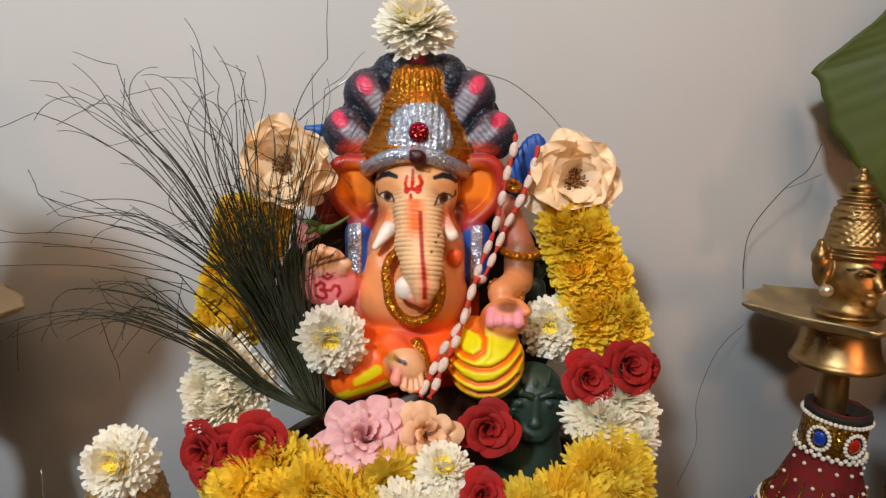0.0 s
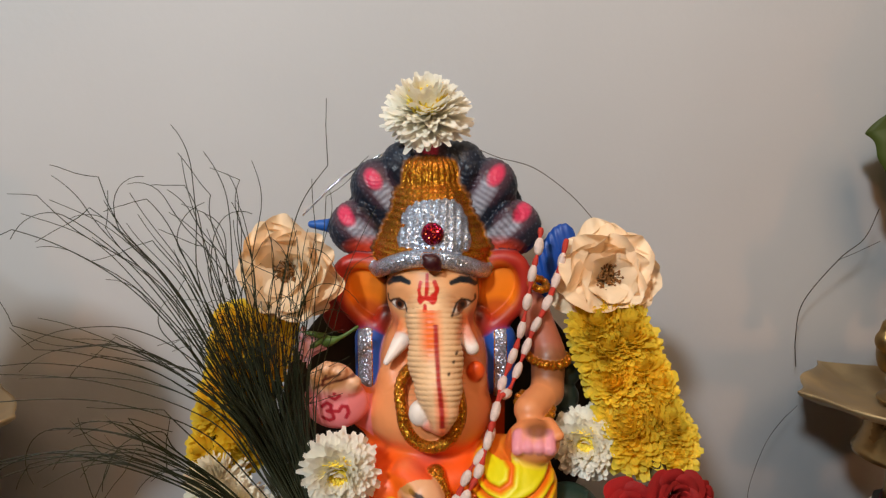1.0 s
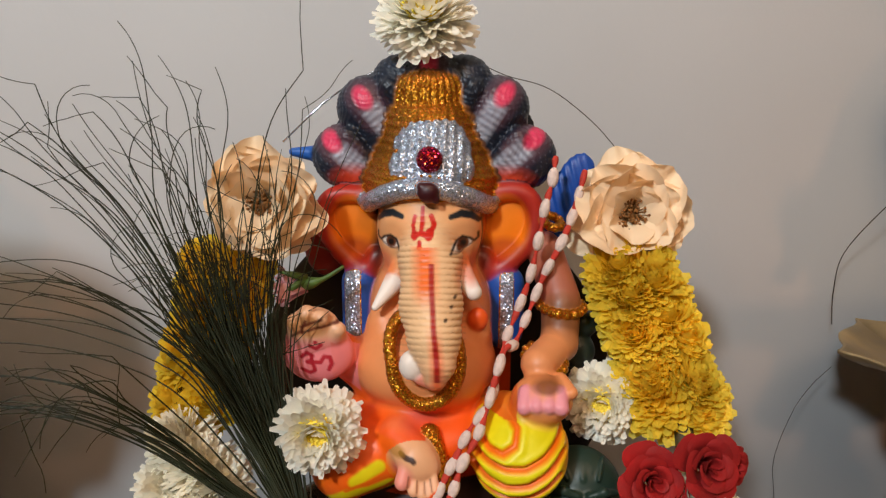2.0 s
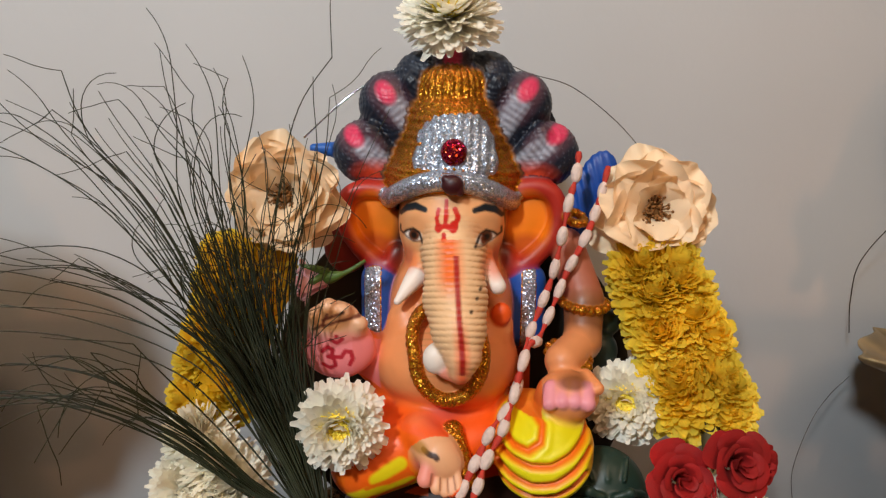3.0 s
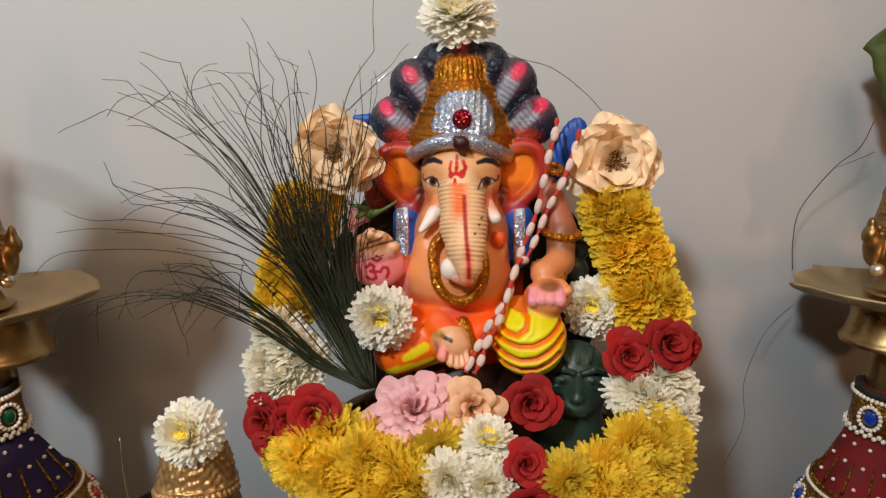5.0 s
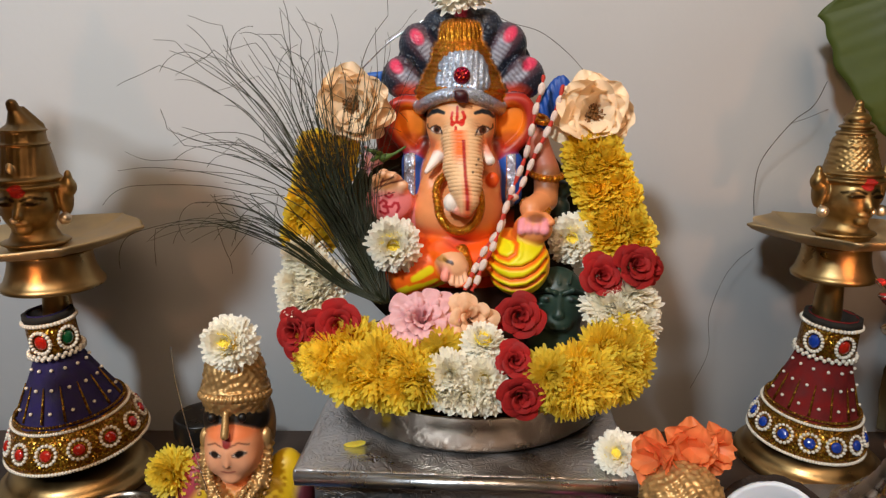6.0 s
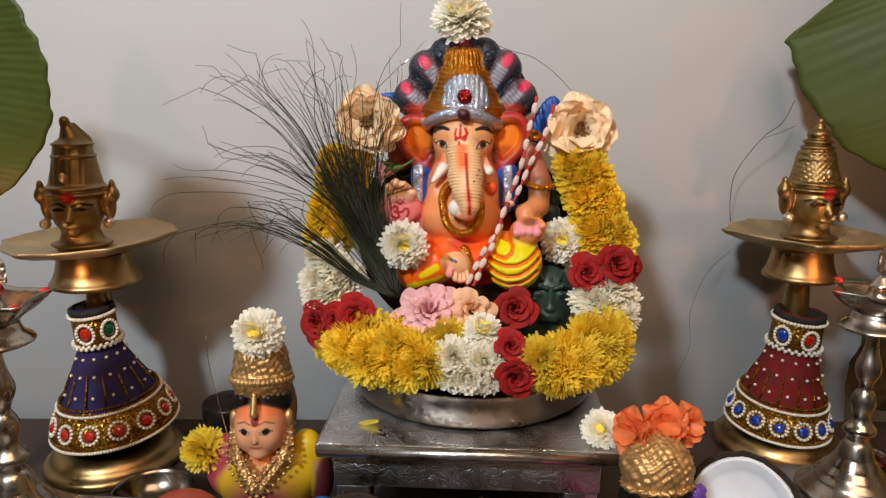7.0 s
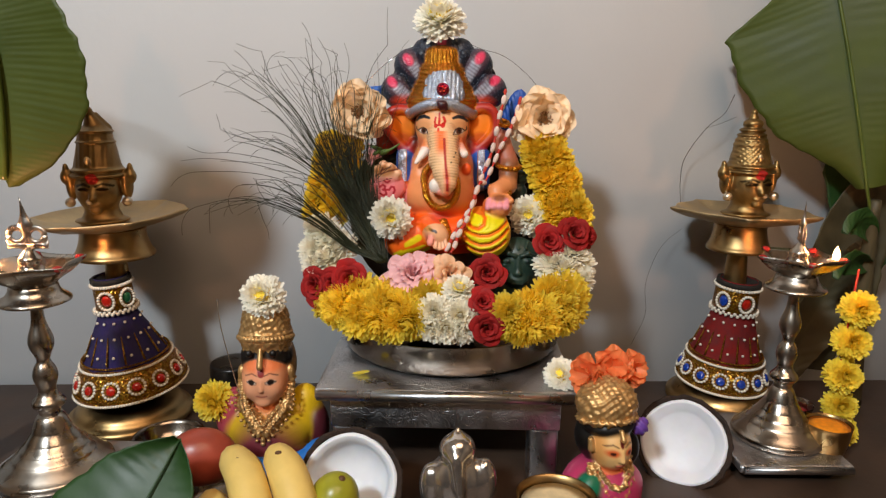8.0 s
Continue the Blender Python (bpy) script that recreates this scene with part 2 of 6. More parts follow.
def spline(pts, per=8):
    """A smooth line through points."""
    p = [Vector(q) for q in pts]
    p = [2 * p[0] - p[1]] + p + [2 * p[-1] - p[-2]]
    out = []
    for i in range(1, len(p) - 2):
        for k in range(per):
            t = k / per
            out.append(0.5 * (2 * p[i] + (p[i + 1] - p[i - 1]) * t + (2 * p[i - 1] - 5 * p[i] + 4 * p[i + 1] - p[i + 2]) * t * t
                              + (3 * p[i] - p[i - 1] - 3 * p[i + 1] + p[i + 2]) * t ** 3))
    return out + [p[-2]]


def add_ball(bm, c, r, u=8, v=6, m=None):
    """A ball or egg: r is one radius or three."""
    rr = (r, r, r) if isinstance(r, (int, float)) else r
    t = Matrix.Translation(c) @ (m or Matrix()) @ Matrix.Diagonal((*rr, 1))
    bmesh.ops.create_uvsphere(bm, u_segments=u, v_segments=v, radius=1, matrix=t)


def ball(c, r, u=12, v=8, m=None):
    bm = bmesh.new()
    add_ball(bm, c, r, u, v, m)
    return bm


def slab(x0, x1, y0, y1, z0, z1, bev=0.003, seg=2):
    bm = bmesh.new()
    bmesh.ops.create_cube(bm, size=1)
    for v in bm.verts:
        v.co = Vector(((x0 + x1) / 2 + v.co.x * (x1 - x0), (y0 + y1) / 2 + v.co.y * (y1 - y0), (z0 + z1) / 2 + v.co.z * (z1 - z0)))
    if bev:
        bmesh.ops.bevel(bm, geom=bm.edges[:], offset=bev, segments=seg, affect="EDGES", profile=0.5)
    return bm


def toward(d, spin=0.0):
    """The turn that takes the z axis to d, after a spin about it."""
    return Vector(d).to_track_quat("Z", "Y").to_matrix().to_4x4() @ Matrix.Rotation(spin, 4, "Z")


# ---- sculpted figures: smooth unions of eggs and limbs ----
def E(c, r, col, slot=0, k=0.006, rot=None, mod=None):
    return ("e", np.array(c, np.float32), np.array(r, np.float32), lin(col), slot, k, rot, mod)


def C(a, b, ra, rb, col, slot=0, k=0.006, mod=None):
    return ("c", np.array((a, b), np.float32), np.array((ra, rb), np.float32), lin(col), slot, k, None, mod)


def prim_dist(pr, P):
    kind, a, r, _, _, _, rot, mod = pr
    if kind == "e":
        q = P - a
        if rot is not None:
            q = q @ np.array(Euler([radians(v) for v in rot]).to_matrix(), np.float32)
        k0 = np.sqrt(((q / r) ** 2).sum(-1)) + 1e-9
        k1 = np.sqrt(((q / (r * r)) ** 2).sum(-1)) + 1e-9
        d = k0 * (k0 - 1) / k1
    else:
        ba = a[1] - a[0]
        pa = P - a[0]
        h = np.clip((pa @ ba) / (ba @ ba), 0, 1)
        d = np.sqrt(((pa - h[..., None] * ba) ** 2).sum(-1)) - (r[0] + (r[1] - r[0]) * h)
    if mod is not None:
        d = d + mod(P)
    return d


def prim_box(pr, pad):
    _, a, r, _, _, k, _, _ = pr
    if pr[0] == "e":
        m = r.max() if pr[6] is not None else r
        return a - m - k - pad, a + m + k + pad
    m = r.max()
    return a.min(0) - m - k - pad, a.max(0) + m + k + pad


def sculpt(name, prims, h, origin, materials, paint=None):
    """One closed mesh round all the pieces, its paint stored on the corners."""
    boxes = [prim_box(p, 3 * h) for p in prims]
    lo = np.min([b[0] for b in boxes], 0)
    hi = np.max([b[1] for b in boxes], 0)
    n = np.ceil((hi - lo) / h).astype(int) + 2
    D = np.full(n, 0.05, np.float32)
    axes = [(lo[i] + h * np.arange(n[i])).astype(np.float32) for i in range(3)]
    for p, (b0, b1) in zip(prims, boxes):
        i0 = np.clip(((b0 - lo) / h).astype(int), 0, n - 1)
        i1 = np.clip(((b1 - lo) / h).astype(int) + 2, 1, n)
        s = tuple(slice(i0[i], i1[i]) for i in range(3))
        P = np.stack(np.meshgrid(*[axes[i][s[i]] for i in range(3)], indexing="ij"), -1)
        d, k = prim_dist(p, P), p[5]
        old = D[s]
        t = np.clip(0.5 + 0.5 * (old - d) / k, 0, 1)
        D[s] = old + (d - old) * t - k * t * (1 - t)
    S = D < 0
    corners = [(i, j, k) for i in (0, 1) for j in (0, 1) for k in (0, 1)]
    cut = lambda A, c: A[c[0]:n[0] - 1 + c[0], c[1]:n[1] - 1 + c[1], c[2]:n[2] - 1 + c[2]]
    count = sum(cut(S, c).astype(np.int8) for c in corners)
    cells = np.argwhere((count > 0) & (count < 8))
    index = np.full(n - 1, -1, np.int64)
    index[tuple(cells.T)] = np.arange(len(cells))
    total, hits = np.zeros((len(cells), 3)), np.zeros(len(cells))
    for a in corners:
        for ax in range(3):
            if a[ax]:
                continue
            b = list(a)
            b[ax] = 1
            da, db = D[tuple((cells + a).T)], D[tuple((cells + b).T)]
            cross = (da < 0) != (db < 0)
            t = np.where(cross, da / np.where(cross, da - db, 1), 0)
            pos = np.array(a, float)[None] + t[:, None] * (np.array(b) - np.array(a))[None]
            total += np.where(cross[:, None], pos, 0)
            hits += cross
    V = lo + h * (cells + total / hits[:, None])
    faces = []
    for ax in range(3):
        u, v = (ax + 1) % 3, (ax + 2) % 3
        A = np.take(S, range(n[ax] - 1), ax)
        B = np.take(S, range(1, n[ax]), ax)
        e = np.argwhere(A != B)
        e = e[(e[:, u] > 0) & (e[:, v] > 0) & (e[:, u] < n[u] - 1) & (e[:, v] < n[v] - 1)]
        du, dv = np.eye(3, dtype=int)[u], np.eye(3, dtype=int)[v]
        q = np.stack([index[tuple((e - du - dv).T)], index[tuple((e - dv).T)], index[tuple(e.T)], index[tuple((e - du).T)]], 1)
        flip = ~A[tuple(e.T)]
        q[flip] = q[flip][:, ::-1]
        faces.append(q)
    F = np.concatenate(faces)
    V = V.astype(np.float32)
    run, col, slot = np.full(len(V), 0.05, np.float32), np.zeros((len(V), 3), np.float32), np.zeros(len(V), int)
    for p, (b0, b1) in zip(prims, boxes):
        i = np.flatnonzero(((V > b0 - 0.003) & (V < b1 + 0.003)).all(1))
        d, k, old = prim_dist(p, V[i]), p[5], run[i]
        t = np.clip(0.5 + 0.5 * (old - d) / k, 0, 1)
        col[i] += (np.array(p[3], np.float32) - col[i]) * t[:, None]
        slot[i] = np.where(d < old, p[4], slot[i])
        run[i] = old + (d - old) * t - k * t * (1 - t)
    if paint:
        col, slot = paint(V, col, slot)
    me = bpy.data.meshes.new(name)
    me.from_pydata((V - np.array(origin)).tolist(), [], F.tolist())
    for m in materials:
        me.materials.append(m)
    at = me.attributes.new("paint", "FLOAT_COLOR", "POINT")
    at.data.foreach_set("color", np.concatenate([np.clip(col, 0, 1), np.ones((len(V), 1))], 1).astype(np.float32).ravel())
    me.polygons.foreach_set("material_index", np.median(slot[F], axis=1).astype(int).tolist())
    smooth(me)
    ob = new(name, me)
    ob.location = origin
    return ob


def dab(V, col, where, colour, amount=1.0):
    """Paints the points where a mask from 0 to 1 holds."""
    w = (np.clip(where, 0, 1) * amount)[:, None]
    return col + (np.array(lin(colour), np.float32) - col) * w


def near(V, c, r, soft=0.001, ax=(0, 2)):
    """A mask: inside an ellipse about c, in two of the axes."""
    q = np.sqrt(sum(((V[:, a] - c[i]) / r[i]) ** 2 for i, a in enumerate(ax)))
    return (1 - q) * min(r) / soft + 0.5


def stroke(V, pts, w, soft=0.0008, ax=(0, 2)):
    """A mask: along a line of points, in two of the axes."""
    P = V[:, list(ax)]
    best = np.full(len(V), 9.0)
    for a, b in zip(pts, pts[1:]):
        a, b = np.array(a), np.array(b)
        h = np.clip(((P - a) @ (b - a)) / max(1e-12, (b - a) @ (b - a)), 0, 1)
        best = np.minimum(best, np.sqrt(((P - a - h[:, None] * (b - a)) ** 2).sum(1)))
    return (w - best) / soft + 0.5


# ---- the room ----
TABLE = 0.03
WALL_TURN = 6.9


def wall_y(x):
    return 0.772 + 0.121 * x


def room():
    w = new("wall_north", mesh_of("wall_north", slab(-2.6, 2.6, 0, 0.12, -0.75, 2.4, 0), WALL))
    w.matrix_world = pose(0, wall_y(0), 0, 0, 0, WALL_TURN)
    tagged(w, "plain off-white painted wall behind the altar", "wall", kind="structure")
    for name, b in (("wall_east", (2.4, 2.52, -3.2, 1.2)), ("wall_west", (-2.52, -2.4, -3.2, 0.7)), ("wall_south", (-2.4, 2.4, -3.3, -3.18))):
        ob = new(name, mesh_of(name, slab(b[0], b[1], b[2], b[3], -0.75, 2.4, 0), ROOM))
        tagged(ob, "plain cream wall of the room", "wall", kind="structure")
    ob = new("ceiling", mesh_of("ceiling", slab(-2.7, 2.7, -3.4, 1.4, 2.404, 2.5, 0), ROOM))
    tagged(ob, "plain pale ceiling", "ceiling", kind="structure")
    ob = new("floor", mesh_of("floor", slab(-2.7, 2.7, -3.4, 1.4, -0.85, -0.754, 0), FLOORM))
    tagged(ob, "plain brown tiled floor", "floor", kind="structure")
    t = thing("altar_table", 0.05, 0.35, -0.75, "brown wooden table that carries the altar", "table", rz=WALL_TURN * 0.7)
    part("tabletop", slab(-0.85, 0.85, -0.2, 0.385, 0.745, 0.78, 0.004), WOODTOP, t)
    for x in (-0.8, 0.8):
        for y in (-0.15, 0.33):
            part("leg", slab(x - 0.03, x + 0.03, y - 0.03, y + 0.03, -0.004, 0.745, 0.004), WOODTOP, t)


room()


# ---- flowers ----
def petal_strip(verts, faces, base, out, up, length, width, curl, cup=0.25, seg=4, twist=0.0):
    """A spoon-shaped petal: leaves base along out, bends towards up by curl."""
    side = out.cross(up).normalized()
    prof = (0.35, 0.8, 1.0, 0.95, 0.42)
    if not verts:
        verts.append(Vector((0, 0, 0)))
    start = len(verts)
    p, d = Vector(base), out.normalized()
    for i in range(seg + 1):
        s = i / seg
        w = width * prof[min(4, round(s * 4 + 0.01))] * 0.5
        n = side.cross(d).normalized()
        sd = (side + n * twist * s).normalized()
        verts += [p - sd * w + n * w * cup, p, p + sd * w + n * w * cup]
        if not i:
            faces += [(0, start + 1, start), (0, start + 2, start + 1)]
        else:
            a = start + 3 * (i - 1)
            faces += [(a, a + 1, a + 4, a + 3), (a + 1, a + 2, a + 5, a + 4)]
        d = (d + up * curl / seg).normalized()
        p = p + d * length / seg


def mum_mesh(name, R, material, rng, layers=7, dense=1.0, open_to=108, curl=0.7, wide=0.2, heart=0.18, inner=24):
    """The petals of a chrysanthemum that looks along z."""
    verts, faces = [], []
    z = Vector((0, 0, 1))
    for k in range(layers):
        f = k / (layers - 1)
        phi = radians(open_to + (inner - open_to) * f)
        n = int((20 - 9 * f) * dense)
        for i in range(n):
            a = 2 * math.pi * (i + 0.5 * (k % 2) + rng.uniform(-0.3, 0.3)) / n
            ph = phi + rng.uniform(-0.14, 0.14)
            rad = Vector((math.cos(a), math.sin(a), 0))
            out = (rad * math.sin(ph) + z * math.cos(ph)).normalized()
            up = (z * math.sin(ph) - rad * math.cos(ph)).normalized()
            length = R * rng.uniform(0.82, 1.08) * (1 - 0.32 * f)
            petal_strip(verts, faces, out * R * heart * 0.7 + z * R * 0.1 * f, out, up, length, R * wide * rng.uniform(0.85, 1.2), curl * rng.uniform(0.2, 1.2), 0.35,
                        twist=rng.uniform(-0.4, 0.4))
    return raw_mesh(name, verts, faces, [material])


def heart_mesh(name, R, material, rng, n=60, size=0.36):
    bm = bmesh.new()
    add_ball(bm, (0, 0, R * 0.3), (R * size, R * size, R * 0.28), 10, 6)
    for i in range(n):
        t = math.sqrt((i + 0.5) / n)
        a = i * 2.39996
        r = R * size * t
        c = Vector((r * math.cos(a), r * math.sin(a), R * (0.60 - 0.22 * t * t)))
        add_tube(bm, [c - Vector((0, 0, R * 0.12)), c + Vector((c.x * 0.3, c.y * 0.3, R * rng.uniform(0.03, 0.1)))], [R * 0.035, R * 0.02], 4)
    return mesh_of(name, bm, material)


def rose_mesh(name, R, material, rng, n=26, openness=0.75, rag=0.12, depth=0.9, roll=0.35, wrap=1.9):
    """A rose that looks along z: cupped petals in a spiral, the outer ones rolled back."""
    verts, faces = [Vector((0, 0, 0))], []
    nu, nv = 8, 6
    for i in range(n):
        f = (i + 1) / n
        a0 = i * 2.39996 + rng.uniform(-0.2, 0.2)
        r_top = R * (0.08 + 0.9 * f ** 0.9)
        r_bot = R * (0.04 + 0.2 * f)
        height = R * depth * (1.0 - openness * f ** 1.6)
        span = wrap - 0.7 * f
        start = len(verts)
        ph = rng.uniform(0, 6.28)
        for v in range(nv + 1):
            s = v / nv
            for u in range(nu + 1):
                q = u / nu * 2 - 1
                a = a0 + q * span * 0.5 * (0.55 + 0.45 * math.sin(math.pi * min(1, s * 0.75 + 0.12)))
                edge = 1 - 0.22 * q ** 4 * s + rag * s * 0.5 * math.sin(3 * q + ph)
                r = r_bot + (r_top - r_bot) * (s ** 1.25) * edge
                r += R * 0.04 * q
                z = height * (math.sin(s * math.pi / 2)) * (1 - 0.18 * q * q)
                if s > 0.7:
                    r += roll * R * f * (s - 0.7)
                    z -= roll * R * f * (s - 0.7) ** 1.3 * 1.6
                z += R * rag * 0.35 * s * math.sin(5 * q + 2 * ph)
                verts.append(Vector((r * math.cos(a), r * math.sin(a), z)))
        faces.append((0, start + nu // 2 + 1, start + nu // 2))
        for v in range(nv):
            for u in range(nu):
                b = start + v * (nu + 1) + u
                faces.append((b, b + 1, b + nu + 2, b + nu + 1))
    return raw_mesh(name, verts, faces, [material])


def open_rose_mesh(name, R, material, rng, whorls=((10, 0.04, 1.0), (9, 0.34, 0.92), (8, 0.64, 0.78), (6, 0.92, 0.58))):
    """A fully blown rose: loose, wavy petals in three whorls."""
    verts, faces = [Vector((0, 0, 0))], []
    nu, nv = 12, 8
    for ring, (count, lift, rr) in enumerate(whorls):
        for i in range(count):
            a0 = 2 * math.pi * (i + 0.5 * ring) / count + rng.uniform(-0.2, 0.2)
            length, ph = R * rr * rng.uniform(0.88, 1.1), rng.uniform(0, 6.28)
            tilt = lift + rng.uniform(-0.12, 0.12)
            start = len(verts)
            for v in range(nv + 1):
                s = v / nv
                for u in range(nu + 1):
                    q = u / nu * 2 - 1
                    w = length * 0.52 * math.sin(math.pi * (0.12 + 0.74 * s ** 0.8)) ** 0.8
                    rad = length * s * (1 - 0.16 * q * q * s)
                    lat = w * q
                    z = length * (math.sin(tilt) * s + 0.2 * q * q * s + 0.06 * s * math.sin(4 * q + ph) + 0.05 * s * math.sin(5 * s + ph) + 0.02 * s * s * math.sin(9 * q + 2 * ph)) - 0.25 * length * max(0, s - 0.65) * (1 + math.sin(ph))
                    rad *= math.cos(tilt * 0.8)
                    verts.append(Vector((rad * math.cos(a0) - lat * math.sin(a0), rad * math.sin(a0) + lat * math.cos(a0), z)))
            faces.append((0, start + nu // 2 + 1, start + nu // 2))
            for v in range(nv):
                for u in range(nu):
                    b = start + v * (nu + 1) + u
                    faces.append((b, b + 1, b + nu + 2, b + nu + 1))
    return raw_mesh(name, verts, faces, [material])


def stamen_mesh(name, R, material, rng, n=70):
    bm = bmesh.new()
    add_ball(bm, (0, 0, R * 0.08), (R * 0.12, R * 0.12, R * 0.1), 8, 6)
    for i in range(n):
        a, t = rng.uniform(0, 6.28), rng.uniform(0.2, 1)
        d = Vector((math.cos(a) * t, math.sin(a) * t, 0.9))
        e = d * R * rng.uniform(0.2, 0.27)
        add_tube(bm, [d * R * 0.03, e], R * 0.008, 3)
        add_ball(bm, e, R * 0.026, 5, 4)
    return mesh_of(name, bm, material)


rngf = random.Random(11)
UNIT = 0.025
MUMS = {}
for key, material, kw in (("yellow", YELLOW, dict(layers=10, dense=1.8, wide=0.19, curl=0.5, open_to=112, inner=8)), ("amber", AMBER, dict(layers=9, dense=1.6, wide=0.32, curl=0.9, open_to=120)),
                          ("white", WHITE, dict(layers=11, dense=1.9, wide=0.235, curl=0.55, open_to=120, inner=34)), ("ivory", IVORY, dict(layers=10, dense=1.9, wide=0.2, curl=0.55, open_to=114, inner=12)),
                          ("marigold", MARIGOLD, dict(layers=10, dense=1.9, wide=0.22, curl=0.6, open_to=128))):
    MUMS[key] = [mum_mesh(key + "_chrysanthemum", UNIT, material, rngf, **kw) for _ in range(4)]
HEARTS = heart_mesh("flower_heart", UNIT, HEART, rngf, 110, 0.42)
HEARTW = heart_mesh("ivory_heart", UNIT, mat("pale_heart", lin("E9D377"), 0.65, 0, 0.25, 200, 0.6, 900), rngf, 50, 0.25)
ROSES = [rose_mesh("red_rose", UNIT, REDROSE, rngf, 17, 0.45, 0.03, 0.8, 0.16, 2.4) for _ in range(3)]
TURNS = random.Random(5)


def mum(colour, c, d, R, parent=None, label="", category="", heart=None, group=""):
    """One chrysanthemum at c that looks along d."""
    heart = colour == "white" if heart is None else heart
    ob = new("chrysanthemum", TURNS.choice(MUMS[colour]))
    s = R / UNIT
    base = parent.matrix_world.inverted() if parent else Matrix()
    ob.parent = parent
    ob.matrix_basis = base @ Matrix.Translation(c) @ toward(d, TURNS.uniform(0, 6.28)) @ Matrix.Diagonal((s, s, s, 1))
    if heart:
        h = new("flower_heart", HEARTS if colour == "white" else HEARTW)
        h.parent = ob
    return tagged(ob, label, category, group)


def rose(mesh, c, d, R, parent=None, label="", category="", name="rose", spin=None):
    ob = new(name, mesh)
    s = R / UNIT
    base = parent.matrix_world.inverted() if parent else Matrix()
    ob.parent = parent
    ob.matrix_basis = base @ Matrix.Translation(c) @ toward(d, TURNS.uniform(0, 6.28) if spin is None else spin) @ Matrix.Diagonal((s, s, s, 1))
    return tagged(ob, label, category)


# ---- stool, plate and the elephant-headed figure ----
def stool(name, x, y, z, w, d, top, thick, apron, leg, rz, label):
    """A low silver-clad stool: x, y is the middle of its front edge; top its upper side."""
    t = thing(name, x, y, z, label, "stool", rz=rz)
    h = top - z
    part("top", slab(-w / 2, w / 2, 0, d, h - thick, h, 0.0045, 4), STOOLTOP, t)
    part("front_lip", tube([(-w / 2 + 0.004, -0.001, h - thick * 0.45), (w / 2 - 0.004, -0.001, h - thick * 0.45)], thick * 0.42, 10), STOOLEDGE, t, "bright rolled silver edge")
    i = 0.016
    part("front_apron", slab(-w / 2 + i, w / 2 - i, i, i + 0.012, h - thick - apron, h - thick, 0.002), STOOLTOP, t)
    part("back_apron", slab(-w / 2 + i, w / 2 - i, d - i - 0.012, d - i, h - thick - apron, h - thick, 0.002), STOOLTOP, t)
    for sx in (-1, 1):
        x0 = sx * (w / 2 - i - 0.006)
        part("side_apron", slab(x0 - 0.006, x0 + 0.006, i + 0.013, d - i - 0.013, h - thick - apron, h - thick, 0.002), STOOLTOP, t)
        for y0 in (i + 0.02, d - i - 0.02):
            xl = sx * (w / 2 - i - 0.02)
            part("leg", slab(xl - leg / 2, xl + leg / 2, y0 - leg / 2, y0 + leg / 2, 0, h - thick - max(0.001, apron * 0.98), 0.003), STOOLEDGE, t)
    return t


stool("silver_stool", -0.005, 0.411, TABLE, 0.316, 0.29, 0.16, 0.016, 0.042, 0.036, 1.6, "embossed silver-clad low stool on the altar table")

pl = thing("steel_plate", -0.006, 0.592, 0.161, "deep round polished steel plate on the silver stool", "plate")
part("dish", lathe(soften([(0, 0.001), (0.138, 0.001), (0.147, 0.003), (0.151, 0.010), (0.1545, 0.042), (0.1575, 0.0445), (0.1575, 0.0425), (0.1565, 0.04), (0.153, 0.010), (0.148, 0.0015), (0.136, 0.004), (0, 0.004)], 2), 72), STEEL, pl)

SKIN, RED, NAVY, PINK = "EC955C", "B02A1C", "1B2333", "EE8C92"
KNEE_FOLDS = ([(0.0152, 0.349), (0.0227, 0.3441), (0.0309, 0.3432), (0.038, 0.3483), (0.0393, 0.3561), (0.0343, 0.3611), (0.0286, 0.3617)],
              [(0.0129, 0.3402), (0.0229, 0.3371), (0.0328, 0.3353), (0.0442, 0.3363), (0.0554, 0.3412), (0.0671, 0.3496)],
              [(0.0124, 0.3312), (0.0216, 0.3263), (0.0333, 0.3233), (0.0464, 0.3253), (0.0576, 0.3316), (0.067, 0.3399)],
              [(0.0126, 0.3211), (0.022, 0.3161), (0.0339, 0.3136), (0.0472, 0.3156), (0.0569, 0.3206), (0.0649, 0.3272)])


def along(P, pts):
    """Distance of each place to a line of (x, z) points."""
    X, Z = P[..., 0], P[..., 2]
    best = np.full(X.shape, 9.0, np.float32)
    for (ax, az), (bx, bz) in zip(pts, pts[1:]):
        h = np.clip(((X - ax) * (bx - ax) + (Z - az) * (bz - az)) / max(1e-12, (bx - ax) ** 2 + (bz - az) ** 2), 0, 1)
        best = np.minimum(best, np.sqrt((X - ax - h * (bx - ax)) ** 2 + (Z - az - h * (bz - az)) ** 2))
    return best


